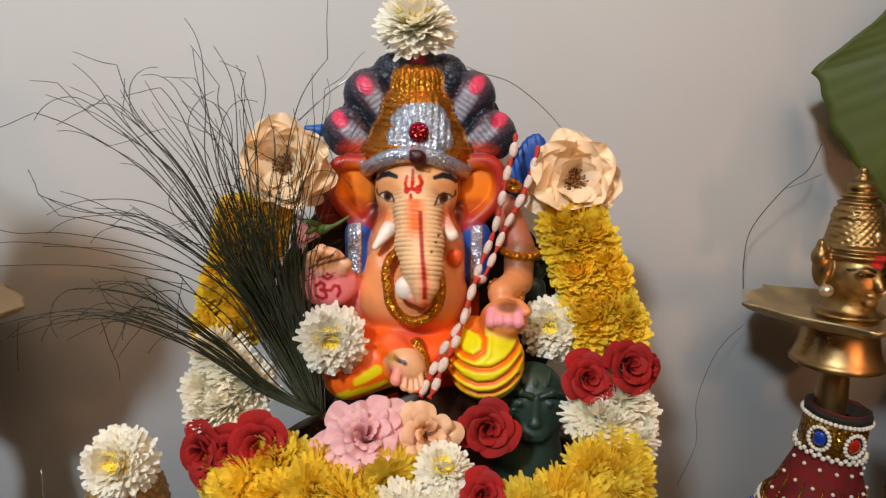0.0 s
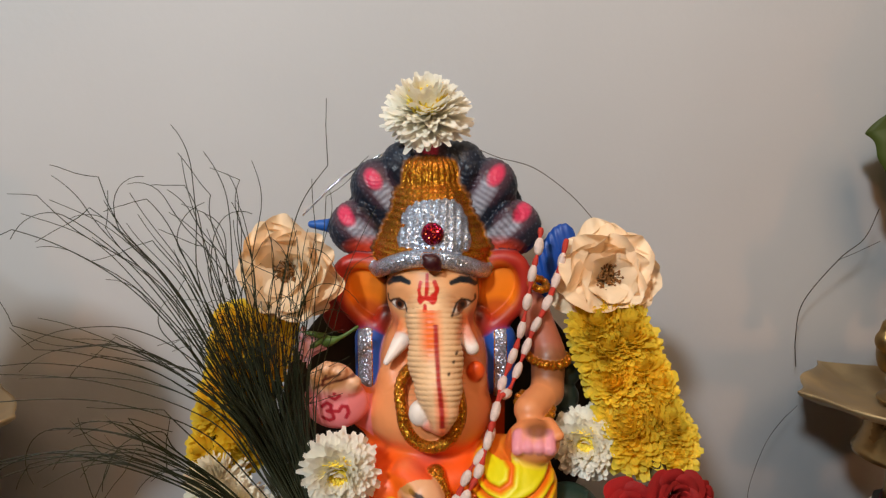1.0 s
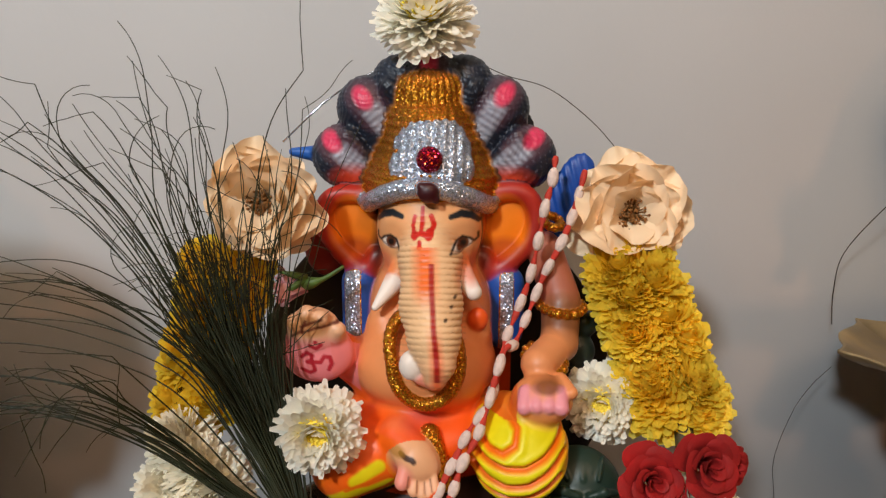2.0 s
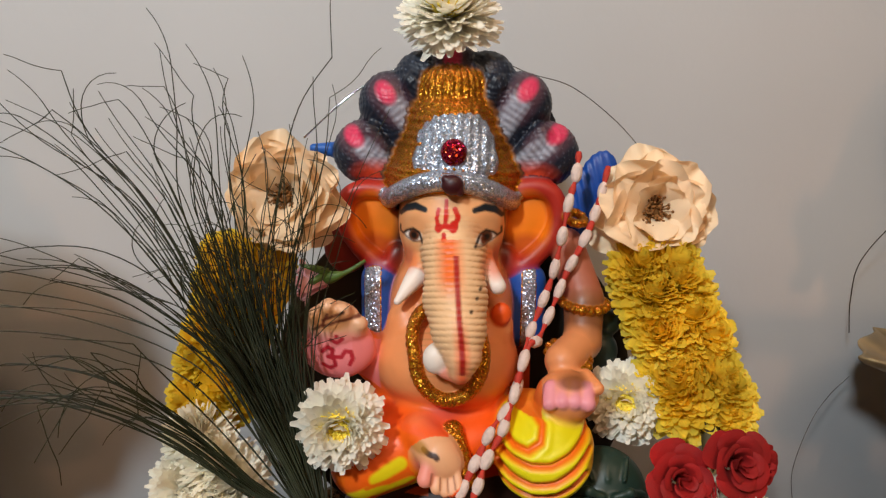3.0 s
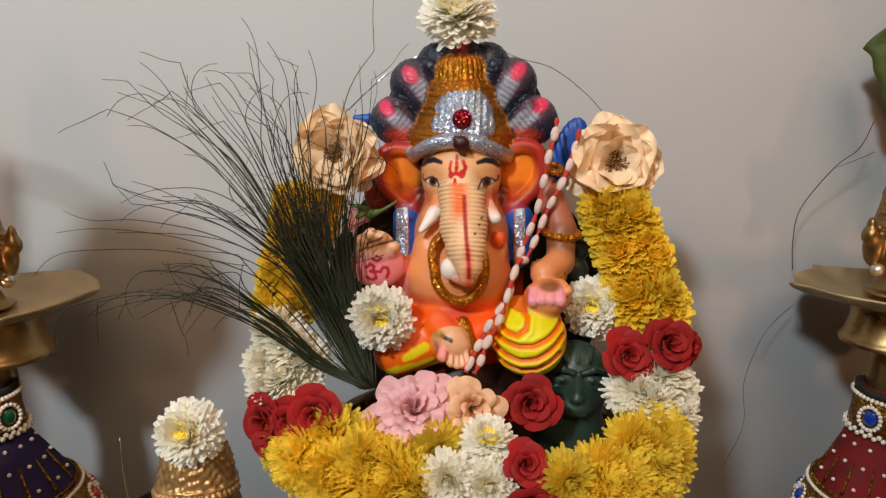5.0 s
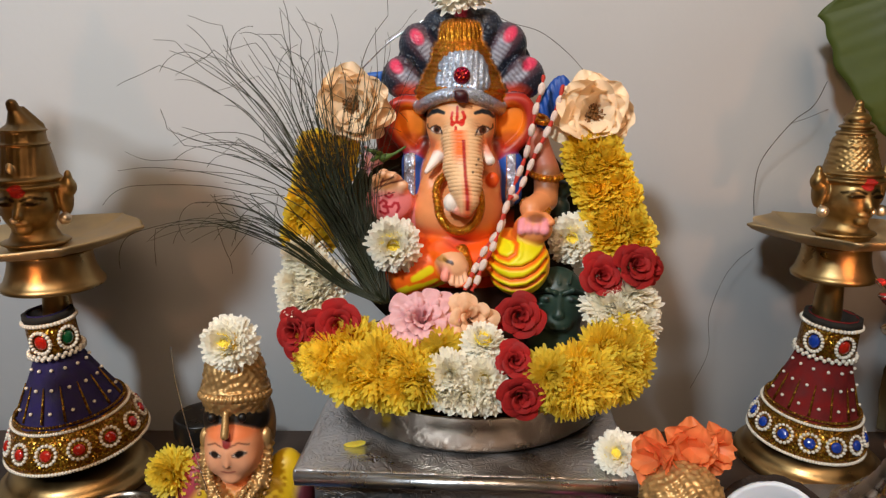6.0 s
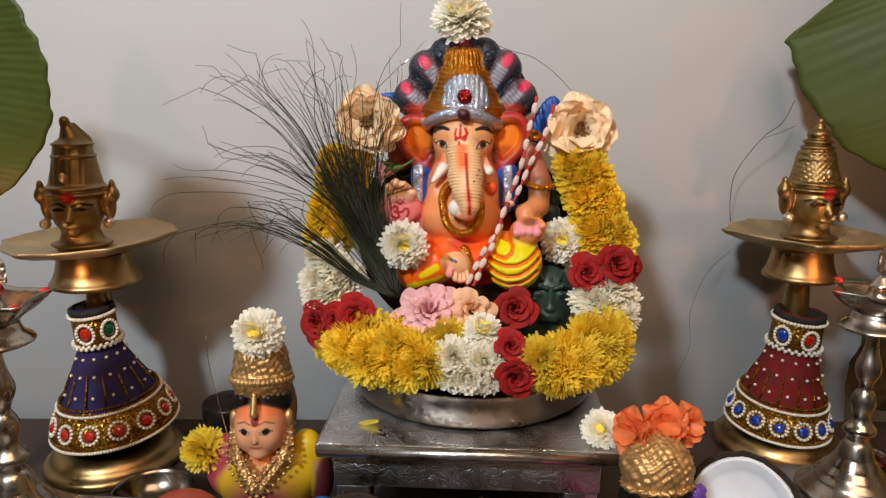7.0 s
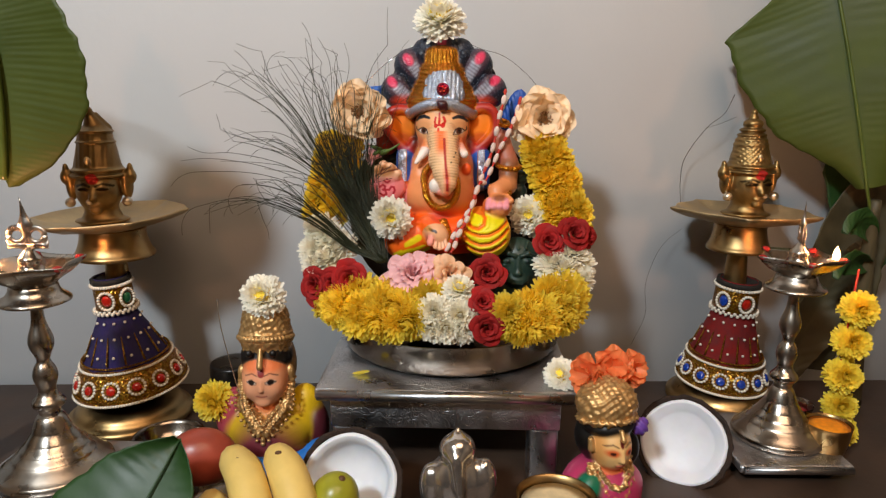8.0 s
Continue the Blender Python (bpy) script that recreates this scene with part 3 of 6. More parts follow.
def elephant_figure():
    cx = -0.019
    wave = lambda z, y: z * 1700 + 400 * y
    ring = lambda P: 0.0011 * np.clip(np.sin(wave(P[..., 2], P[..., 1]) + 250 * np.abs(P[..., 0] + 0.012) * 0.4), 0, 1) ** 2 * (P[..., 1] < 0.545) * (0.35 + 0.65 * np.clip(np.abs(P[..., 0] + 0.0125) / 0.014, 0, 1))
    scale = lambda P: 0.0004 * np.sin(1130 * P[..., 0] + 640 * P[..., 2] + 3 * np.sin(310 * P[..., 2])) * np.sin(870 * P[..., 2] - 790 * P[..., 0] + 3 * np.sin(270 * P[..., 0]))

    def drape(P):
        d = 0.0
        for i, line in enumerate(KNEE_FOLDS):
            q = along(P, line)
            d = d + (0.0014 if i == 0 else 0.0026) * np.exp(-(q / 0.0016) ** 2) - 0.0009 * np.exp(-((q - 0.0042) / 0.002) ** 2)
        return d * (P[..., 1] < 0.515)

    p = [
        # near-black disc, added so that the gaps to the garland stay dark
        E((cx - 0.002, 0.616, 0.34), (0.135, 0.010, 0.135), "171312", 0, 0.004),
        E((-0.0946, 0.585, 0.4452), (0.016, 0.008, 0.02), "8E2118", 0, 0.003), E((0.0834, 0.572, 0.3787), (0.012, 0.011, 0.013), "16241F", 0, 0.003), E((0.086, 0.574, 0.398), (0.011, 0.01, 0.01), "16241F", 0, 0.003),
        # pedestal and lower body
        E((cx, 0.57, 0.24), (0.078, 0.055, 0.085), "3A1F18", 0, 0.01),
        E((cx, 0.55, 0.334), (0.066, 0.05, 0.025), "F2560A", 0, 0.008),
        E((cx, 0.566, 0.408), (0.041, 0.036, 0.05), SKIN, 0, 0.012),
        E((cx - 0.002, 0.548, 0.378), (0.0475, 0.045, 0.034), SKIN, 0, 0.01),
        E((-0.046, 0.541, 0.401), (0.0135, 0.013, 0.018), SKIN, 0, 0.005),
        E((0.009, 0.541, 0.401), (0.0135, 0.013, 0.018), SKIN, 0, 0.005),
        # legs
        E((0.042, 0.516, 0.3315), (0.0305, 0.033, 0.0315), "EDE010", 0, 0.004, None, drape),
        C((0.033, 0.525, 0.348), (0.05, 0.53, 0.345), 0.018, 0.018, "EDE010", 0, 0.006),
        C((-0.03, 0.52, 0.334), (-0.068, 0.508, 0.321), 0.0235, 0.0215, "F6800E", 0, 0.008),
        C((-0.034, 0.503, 0.345), (-0.022, 0.494, 0.337), 0.0105, 0.0125, "EBAE80", 0, 0.005), E((-0.0185, 0.490, 0.3325), (0.012, 0.009, 0.0095), "EBAE80", 0, 0.005),
        C((-0.0135, 0.503, 0.3475), (-0.0035, 0.4915, 0.321), 0.006, 0.0056, "B87714", 1, 0.002),
        # arms
        C((-0.079, 0.538, 0.388), (-0.060, 0.55, 0.366), 0.013, 0.0145, "DE6C2C", 0, 0.008),
        E((-0.0875, 0.523, 0.391), (0.0235, 0.0095, 0.0205), PINK, 0, 0.006), E((-0.0885, 0.519, 0.409), (0.0165, 0.0095, 0.0125), "EBB48C", 0, 0.006),
        C((-0.0985, 0.518, 0.406), (-0.0985, 0.513, 0.4135), 0.0058, 0.0052, "EBB48C", 0, 0.0025), C((-0.0905, 0.518, 0.408), (-0.0905, 0.512, 0.4190), 0.006, 0.0056, "EBB48C", 0, 0.0025),
        C((-0.0820, 0.518, 0.408), (-0.0818, 0.512, 0.4165), 0.0058, 0.0054, "EBB48C", 0, 0.0025), C((-0.0745, 0.519, 0.404), (-0.0722, 0.516, 0.408), 0.006, 0.005, "EBB48C", 0, 0.003),
        # arm to the elbow in browner skin: shade of ear and cotton included
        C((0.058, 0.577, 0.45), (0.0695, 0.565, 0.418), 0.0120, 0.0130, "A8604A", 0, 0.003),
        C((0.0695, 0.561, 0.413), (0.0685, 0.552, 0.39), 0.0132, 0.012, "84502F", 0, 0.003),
        C((0.0675, 0.55, 0.391), (0.053, 0.527, 0.385), 0.0115, 0.0112, "E2925E", 0, 0.004),
        E((0.0545, 0.511, 0.3685), (0.019, 0.017, 0.0152), SKIN, 0, 0.005),
        C((0.066, 0.517, 0.379), (0.0712, 0.503, 0.3768), 0.0048, 0.0038, SKIN, 0, 0.003),
        # bolster behind the body, silver and blue
        C((-0.0690, 0.572, 0.392), (-0.0690, 0.572, 0.425), 0.0125, 0.0125, "1B4FA6", 0, 0.002),
        C((0.0318, 0.574, 0.392), (0.0318, 0.574, 0.425), 0.0135, 0.0135, "1B4FA6", 0, 0.002),
        # hood of snakes
        E((cx, 0.600, 0.512), (0.074, 0.012, 0.060), NAVY, 0, 0.008, None, scale),
    ]
    for ex, ez, r in ((-0.081, 0.511, 0.0222), (0.043, 0.511, 0.0222), (-0.063, 0.5435, 0.0222), (0.024, 0.5435, 0.0222), (-0.0205, 0.557, 0.026), (-0.042, 0.560, 0.019), (0.002, 0.560, 0.019)):
        p.append(C((cx + (ex - cx) * 0.35, 0.594, 0.478 + (ez - 0.478) * 0.35), (ex, 0.588, ez), 0.018, r, NAVY, 0, 0.003, scale))
    # ropes of scaly snake bodies between the throats
    for a, b in (((-0.058, 0.500), (-0.075, 0.524)), ((0.020, 0.500), (0.038, 0.524)), ((-0.036, 0.530), (-0.046, 0.556)), ((-0.002, 0.530), (0.008, 0.556))):
        p.append(C((a[0], 0.574, a[1]), (b[0], 0.572, b[1]), 0.006, 0.0075, "141B29", 0, 0.003, scale))
    p += [
        E((0.0755, 0.594, 0.482), (0.0145, 0.006, 0.033), "12479E", 0, 0.003, (0, 18, 0), lambda P: 0.0004 * np.sin(P[..., 0] * 1200 + 300 * P[..., 2])),
        E((0.082, 0.597, 0.503), (0.0085, 0.005, 0.0085), "12479E", 0, 0.004),
        C((-0.118, 0.59, 0.513), (-0.09, 0.592, 0.511), 0.003, 0.008, "1C5AB0", 0, 0.003),
        # head
        E((cx, 0.572, 0.468), (0.0365, 0.034, 0.041), "EFAC74", 0, 0.008),
        E((cx, 0.552, 0.462), (0.031, 0.022, 0.030), "EFAC74", 0, 0.012),
        # trunk
        C((cx + 0.001, 0.552, 0.474), (cx + 0.003, 0.530, 0.452), 0.0115, 0.0185, "F3C696", 0, 0.006, ring),
        C((cx + 0.003, 0.530, 0.452), (cx + 0.0055, 0.507, 0.427), 0.019, 0.0182, "F3C696", 0, 0.006, ring),
        C((cx + 0.0055, 0.507, 0.427), (cx + 0.0085, 0.493, 0.412), 0.0182, 0.0152, "F3C696", 0, 0.006, ring),
        C((cx + 0.0085, 0.493, 0.412), (cx + 0.0112, 0.486, 0.399), 0.0152, 0.0102, "F3C696", 0, 0.005, ring),
        C((cx + 0.0112, 0.486, 0.399), (cx + 0.0102, 0.485, 0.3905), 0.0102, 0.0066, "F0B084", 0, 0.003),
        C((cx + 0.0095, 0.487, 0.3875), (cx + 0.0015, 0.49, 0.389), 0.005, 0.0045, "E8907C", 0, 0.002),
        E((cx - 0.0045, 0.491, 0.396), (0.0075, 0.007, 0.009), "F0E4DA", 0, 0.002),
        C((-0.0355, 0.540, 0.4425), (-0.0375, 0.538, 0.4385), 0.0078, 0.0076, "EE9050", 0, 0.003), C((0.0015, 0.540, 0.4455), (0.0035, 0.537, 0.442), 0.0074, 0.007, "EE8048", 0, 0.003),
        C((-0.0395, 0.534, 0.4345), (-0.0500, 0.523, 0.4210), 0.0070, 0.0024, "F3E6DC", 0, 0.001),
        C((0.0045, 0.534, 0.4405), (0.0115, 0.522, 0.4325), 0.0066, 0.0052, "F3E6DC", 0, 0.001),
        E((0.0143, 0.53, 0.413), (0.0065, 0.005, 0.0075), "EE5A1C", 0, 0.002),
        # crown: gold coils that taper to a bun, a silver shield and a silver brow band
        C((cx - 0.001, 0.580, 0.499), (cx - 0.0015, 0.581, 0.5285), 0.0452, 0.0305, "C97A12", 1, 0.004, lambda P: 0.0006 * np.sin(P[..., 2] * 1150 + 120 * P[..., 0]) + np.clip(0.484 - P[..., 2], 0, 1) * 2),
        C((cx - 0.002, 0.579, 0.537), (cx - 0.002, 0.577, 0.551), 0.0235, 0.0228, "C97A12", 1, 0.003, lambda P: 0.0006 * np.sin(30 * np.arctan2(P[..., 1] - 0.578, P[..., 0] + 0.021)) + np.clip(P[..., 2] - 0.5635, 0, 1) * 0.8),
        E((cx - 0.002, 0.579, 0.5415), (0.0262, 0.0255, 0.0035), "C97A12", 1, 0.002),
        E((-0.0165, 0.5465, 0.5065), (0.0275, 0.0105, 0.0145), "B9C0CE", 2, 0.003, (-24, 0, 0), lambda P: 0.0005 * np.cos((P[..., 0] + 0.0165) * 1150)),
        E((-0.0165, 0.5525, 0.520), (0.0228, 0.0112, 0.0155), "B9C0CE", 2, 0.008, (-24, 0, 0), lambda P: 0.0005 * np.cos((P[..., 0] + 0.0165) * 1150)),
        E((-0.0170, 0.559, 0.5315), (0.0148, 0.0105, 0.0112), "B9C0CE", 2, 0.008, (-24, 0, 0), lambda P: 0.0005 * np.cos((P[..., 0] + 0.0165) * 1150)),
        E((cx + 0.002, 0.5345, 0.5125), (0.0082, 0.0045, 0.0082), "A01030", 3, 0.001),
        E((-0.0172, 0.528, 0.4928), (0.0066, 0.0045, 0.0062), "3A0810", 0, 0.001), E((-0.0215, 0.528, 0.4965), (0.0025, 0.003, 0.0025), "3A0810", 0, 0.001), E((-0.0125, 0.528, 0.4885), (0.0025, 0.003, 0.0025), "3A0810", 0, 0.001),
    ]
    band = [(cx - 0.002 + 0.0405 * math.sin(a), 0.574 - 0.0400 * math.cos(a), 0.4805 + 0.0145 * math.cos(a) ** 2) for a in [math.pi * (-0.55 + 1.1 * i / 30) for i in range(31)]]
    for a, b in zip(band, band[1:]):
        p.append(C(a, b, 0.0058, 0.0058, "B9C0CE", 2, 0.002))
    # ears: a thin shell inside a thick rolled rim
    for line, c, lean in (([(-0.056, 0.4845), (-0.0787, 0.4862), (-0.0895, 0.4815), (-0.0935, 0.4715), (-0.0905, 0.458), (-0.081, 0.4445), (-0.068, 0.4345), (-0.0605, 0.4355), (-0.0565, 0.444)], (-0.0735, 0.462), -28),
                          ([(0.018, 0.486), (0.0345, 0.4895), (0.0465, 0.4855), (0.0517, 0.473), (0.0490, 0.459), (0.040, 0.446), (0.0285, 0.436), (0.0209, 0.4355), (0.017, 0.444)], (0.0325, 0.464), 28)):
        p.append(E((c[0], 0.576, c[1]), (0.0195, 0.0035, 0.0285), "C23A14", 0, 0.003, (0, lean, 0)))
        pts = spline([(x, 0.572, z) for x, z in line], 4)
        for i, (a, b) in enumerate(zip(pts, pts[1:])):
            r = 0.0046 if i < 20 else 0.0052
            p.append(C(a, b, r, r, RED, 0, 0.004))
    # toes, fingers, rings of beads
    for x, z, r in ((-0.0282, 0.3262, 0.0052), (-0.0215, 0.3210, 0.0040), (-0.0165, 0.3190, 0.0036), (-0.0122, 0.3192, 0.0033), (-0.0084, 0.3212, 0.0030)):
        p.append(C((x * 0.85 - 0.0028, 0.4855, z + 0.0075), (x, 0.4815, z), r * 0.8, r * 0.92, "EFB48A", 0, 0.0012))
    for i in range(4):
        p.append(C((0.0440 + 0.0068 * i, 0.503, 0.3765), (0.0430 + 0.0072 * i, 0.4965, 0.3695 + 0.0016 * i - 0.0005 * i * i), 0.0042, 0.0048, "EE98A2", 0, 0.0015))
    for i in range(34):
        a = math.pi * (-0.9 + 1.75 * i / 33)
        x, z = -0.0165 + 0.0205 * math.sin(a) - 0.010 * max(0, -math.cos(a)) * (a < 0), 0.392 - 0.026 * math.cos(a)
        y = 0.548 - 0.046 * math.sqrt(max(0.05, 1 - ((x + 0.019) / 0.05) ** 2 - ((z - 0.38) / 0.045) ** 2))
        p.append(E((x, y - 0.001, z), (0.0044, 0.0044, 0.0044), "C97A12", 1, 0.001))
    for c, r, n, lean in (((0.0693, 0.561, 0.4145), 0.0150, 18, 0.002), ((0.0575, 0.535, 0.3855), 0.0128, 14, 0.005), ((0.062, 0.568, 0.47), 0.006, 10, 0.003)):
        for i in range(n):
            a = 2 * math.pi * i / n
            p.append(E((c[0] + r * math.cos(a), c[1] + r * math.sin(a), c[2] + lean * math.sin(a) - 0.5 * lean * math.cos(a)), (0.0032, 0.0032, 0.0032), "C97A12", 1, 0.001))

    def paint(V, col, slot):
        x, y, z = V.T
        front = (y < 0.56).astype(float)
        # airbrushed orange on the body's rims, pink on palms and cheeks
        blue = col[:, 2] > col[:, 0] * 1.3
        knee = (slot == 0) * (y < 0.552) * np.clip((1.2 - ((x - 0.042) / 0.033) ** 2 - ((z - 0.334) / 0.033) ** 2) * 4, 0, 1) * (z < 0.3565 + 0.1 * np.abs(x - 0.054))
        foot = (x > -0.041) & (x < -0.006) & (((x + 0.0225) / 0.0175) ** 2 + ((z - 0.3325) / 0.0165) ** 2 < 1) & (y < 0.4985) & (slot == 0)
        body = (slot == 0) & (knee < 0.5) & (z < 0.44) & (z > 0.3) & (np.abs(x - cx) < 0.058) & ~foot & ~blue
        low = z - 0.06 * np.abs(x - cx)
        col = dab(V, col, body * np.clip((0.368 - low) / 0.018, 0, 1), "F85806", 0.95)
        col = dab(V, col, body * np.clip((np.abs(x - cx + 0.002) - 0.036) / 0.013, 0, 1) * (y < 0.59) * (z < 0.4), "E0641E", 0.8)
        col = dab(V, col, body * near(V, (-0.018, 0.3565), (0.011, 0.006), 0.006) * (y < 0.53), "E0505E", 0.45)
        col = dab(V, col, body * near(V, (-0.014, 0.385), (0.008, 0.004), 0.004) * (y < 0.52), "D87858", 0.5)
        for s in (-1, 1):
            col = dab(V, col, front * near(V, (cx + s * 0.029, 0.446), (0.008, 0.008), 0.006), "EE7C50", 0.7)
            # dark shading painted into the recess between face and ear
            col = dab(V, col, (slot == 0) * (y > 0.556) * (y < 0.6) * near(V, (cx + s * 0.037, 0.462), (0.0055, 0.026), 0.004), "2C120E", 0.9)
            # brow, lids with a painted shadow above the eye, and eye
            e = cx + s * 0.0228
            g = lambda *pts: [(e + s * u, w) for u, w in pts]
            col = dab(V, col, front * near(V, (e, 0.4665), (0.012, 0.007), 0.005), "CF8A58", 0.5)
            for w, half in ((0.0, 0.0011), (0.0012, 0.0014), (0.0026, 0.0009)):
                col = dab(V, col, front * stroke(V, g((-0.0075, 0.4775 - w * 0.5), (-0.001, 0.4800 - w), (0.005, 0.4785 - w), (0.0100, 0.4730)), half), "121C24")
            col = dab(V, col, front * near(V, (e, 0.4606), (0.0058, 0.0036)), "F0E6DC")
            col = dab(V, col, front * near(V, (e + 0.0004, 0.4608), (0.0036, 0.0036)), "6A3418")
            col = dab(V, col, front * near(V, (e + 0.0004, 0.4608), (0.0020, 0.0022)), "080606")
            col = dab(V, col, front * stroke(V, g((-0.0062, 0.4575), (-0.004, 0.4628), (0.0, 0.4648), (0.0045, 0.4632), (0.0072, 0.4610), (0.0098, 0.4625), (0.0096, 0.4655)), 0.0008), "1A0C0A")
            col = dab(V, col, front * stroke(V, g((-0.0062, 0.4575), (0.0, 0.4567), (0.0060, 0.4600)), 0.0005), "3A1C14", 0.8)
        for c in ((-0.0725, 0.464), (0.031, 0.4655)):
            ear = (slot == 0) & (y < 0.5765) & (y > 0.560)
            col = dab(V, col, ear * near(V, c, (0.0150, 0.0205), 0.006), "F7820C")
            col = dab(V, col, ear * near(V, (c[0], c[1] - 0.018), (0.014, 0.010), 0.006), "A82A14", 0.6)
        # trident mark and the lines of the trunk
        mark = front * (slot == 0) * (y < 0.55)
        for line, w in (([(-0.021, 0.483), (-0.0209, 0.4731)], 0.0012), ([(-0.0257, 0.4776), (-0.0268, 0.472), (-0.0248, 0.4668), (-0.0214, 0.469)], 0.0013), ([(-0.0156, 0.4779), (-0.0134, 0.4732), (-0.0156, 0.4674), (-0.0203, 0.469)], 0.0016), ([(-0.0213, 0.4643), (-0.0213, 0.4613)], 0.0014)):
            col = dab(V, col, mark * stroke(V, line, w, 0.0006), "CE2418")
        for q, r in (((-0.0250, 0.4675), (0.0024, 0.0026)), ((-0.0158, 0.4685), (0.0028, 0.0032)), ((-0.0209, 0.474), (0.0016, 0.006))):
            col = dab(V, col, mark * near(V, q, r, 0.0006), "CE2418")
        trunk = (np.abs(x - cx - 0.004) < 0.022) & (y < 0.546) & (z > 0.378) & (slot == 0) & (np.abs(x - cx - 0.003) < 0.0125 + np.maximum(0, 0.464 - z) * 0.75) & (col[:, 2] < 0.55)
        red = [(-0.0139, 0.4585), (-0.0128, 0.4481), (-0.0115, 0.4367), (-0.0101, 0.4236), (-0.0087, 0.4138), (-0.0075, 0.4004)]
        mid = np.interp(z, [q[1] for q in red][::-1], [q[0] for q in red][::-1])
        col = dab(V, col, trunk * np.clip((z - 0.43) / 0.012, 0, 1) * np.clip(1.25 - np.abs(x - mid + 0.004) / 0.008, 0, 1) * (z < 0.462), "F46A10", 0.95)
        col = dab(V, col, trunk * np.clip((0.425 - z) / 0.015, 0, 1) * np.clip(1.2 - np.abs(x - mid) / 0.0045, 0, 1), "F0581C", 0.8)
        # creases of the trunk darkened in the paint, most at the sides
        groove = np.clip(np.sin(wave(z, y) + 100 * np.abs(x + 0.012)), 0, 1) ** 2
        col = dab(V, col, trunk * groove * (z < 0.4615) * (0.35 + 0.65 * np.clip(np.abs(x + 0.0125) / 0.014, 0, 1)), "B07440", 0.42)
        col = dab(V, col, trunk * (z > 0.391) * (z < 0.4535) * np.clip(1.7 - np.abs(x - mid) / 0.0013, 0, 1), "A81A10")
        for q in ((-0.0035, 0.4255), (0.0012, 0.436), (-0.0005, 0.4315)):
            col = dab(V, col, trunk * near(V, q, (0.001, 0.001), 0.0006), "2A1208", 0.9)
        # folds of the yellow cloth
        for i, line in enumerate(KNEE_FOLDS):
            q = along(V, line)
            below = z < np.interp(x, [u[0] for u in line], [u[1] for u in line]) if i else np.ones(len(z), bool)
            col = dab(V, col, knee * np.clip(1.5 - q / (0.0022 if i == 0 else 0.0026), 0, 1) * np.where(below, 1, 0.6), "F4680A", 0.95)
            # olive line puts the shade of each groove into the yellow
            if i:
                col = dab(V, col, knee * np.exp(-((q - 0.001) / 0.0007) ** 2) * ~below, "8A8410", 0.6)
        col = dab(V, col, knee * np.clip((0.309 - z) / 0.005, 0, 1), "E05E0A", 0.9)
        col = dab(V, col, knee * np.clip((x - 0.064) / 0.006, 0, 1), "F0920C", 0.7)
        col = dab(V, col, knee * np.clip((0.018 - x) / 0.005, 0, 1), "F0700C", 0.8)
        leg = (x < -0.03) & (z < 0.348) & (z > 0.29) & (y < 0.53) & (slot == 0) & ~foot
        col = dab(V, col, leg, "F8660C", 0.85)
        for line, w in (([(-0.0577, 0.3208), (-0.051, 0.3256), (-0.0442, 0.3295)], 0.0042), ([(-0.0731, 0.3064), (-0.062, 0.3125), (-0.0501, 0.3121), (-0.0383, 0.3163)], 0.004), ([(-0.0484, 0.3059), (-0.0399, 0.309), (-0.0332, 0.3139)], 0.003)):
            col = dab(V, col, leg * stroke(V, line, w, 0.002), "E6DA10", 0.95)
        for line, w in (([(-0.0637, 0.3151), (-0.0535, 0.3183), (-0.04, 0.3226)], 0.0014), ([(-0.0552, 0.3082), (-0.0416, 0.3126), (-0.0332, 0.3184)], 0.0014)):
            col = dab(V, col, leg * stroke(V, line, w, 0.001), "F06A0C", 0.9)
        # foot: kumkum
        col = dab(V, col, foot * near(V, (-0.029, 0.3295), (0.0065, 0.007), 0.005), "E8647A", 0.5)
        # brown strokes paint the shade between the toes
        for q in ((-0.0250, 0.3245), (-0.0193, 0.3215), (-0.0145, 0.3205), (-0.0104, 0.3220)):
            col = dab(V, col, foot * stroke(V, [q, (q[0] * 0.85 - 0.003, q[1] + 0.006)], 0.0005), "8A4A2C", 0.8)
        col = dab(V, col, foot * stroke(V, [(-0.0295, 0.3425), (-0.0265, 0.3412), (-0.0225, 0.3405), (-0.0215, 0.3395)], 0.0016, 0.0008), "2A0E0A", 0.95)
        col = dab(V, col, foot * near(V, (-0.033, 0.343), (0.006, 0.0035), 0.002), "B07A1E", 0.7)
        # palm: sign in a darker red and strokes of paste
        col = dab(V, col, (x < -0.062) * (y < 0.535) * np.clip((0.405 - z) / 0.008, 0, 1) * (z > 0.36), "F0888C", 0.8)
        palm = (y < 0.524) & (x < -0.06)
        col = dab(V, col, palm * near(V, (-0.09, 0.412), (0.0125, 0.0075), 0.003), "C07A34", 0.7)
        for line in ([(-0.0955, 0.3905), (-0.092, 0.3935), (-0.0885, 0.3915), (-0.0895, 0.388), (-0.092, 0.3873), (-0.088, 0.386), (-0.0873, 0.3815), (-0.0905, 0.3795), (-0.0955, 0.382)],
                     [(-0.0885, 0.387), (-0.0835, 0.387), (-0.081, 0.391), (-0.0775, 0.3905), (-0.0765, 0.386), (-0.0785, 0.382)], [(-0.0895, 0.3985), (-0.086, 0.3963), (-0.0825, 0.399)], [(-0.086, 0.4005), (-0.0858, 0.401)]):
            col = dab(V, col, palm * stroke(V, line, 0.0013, 0.0006), "B81E30", 1.0)
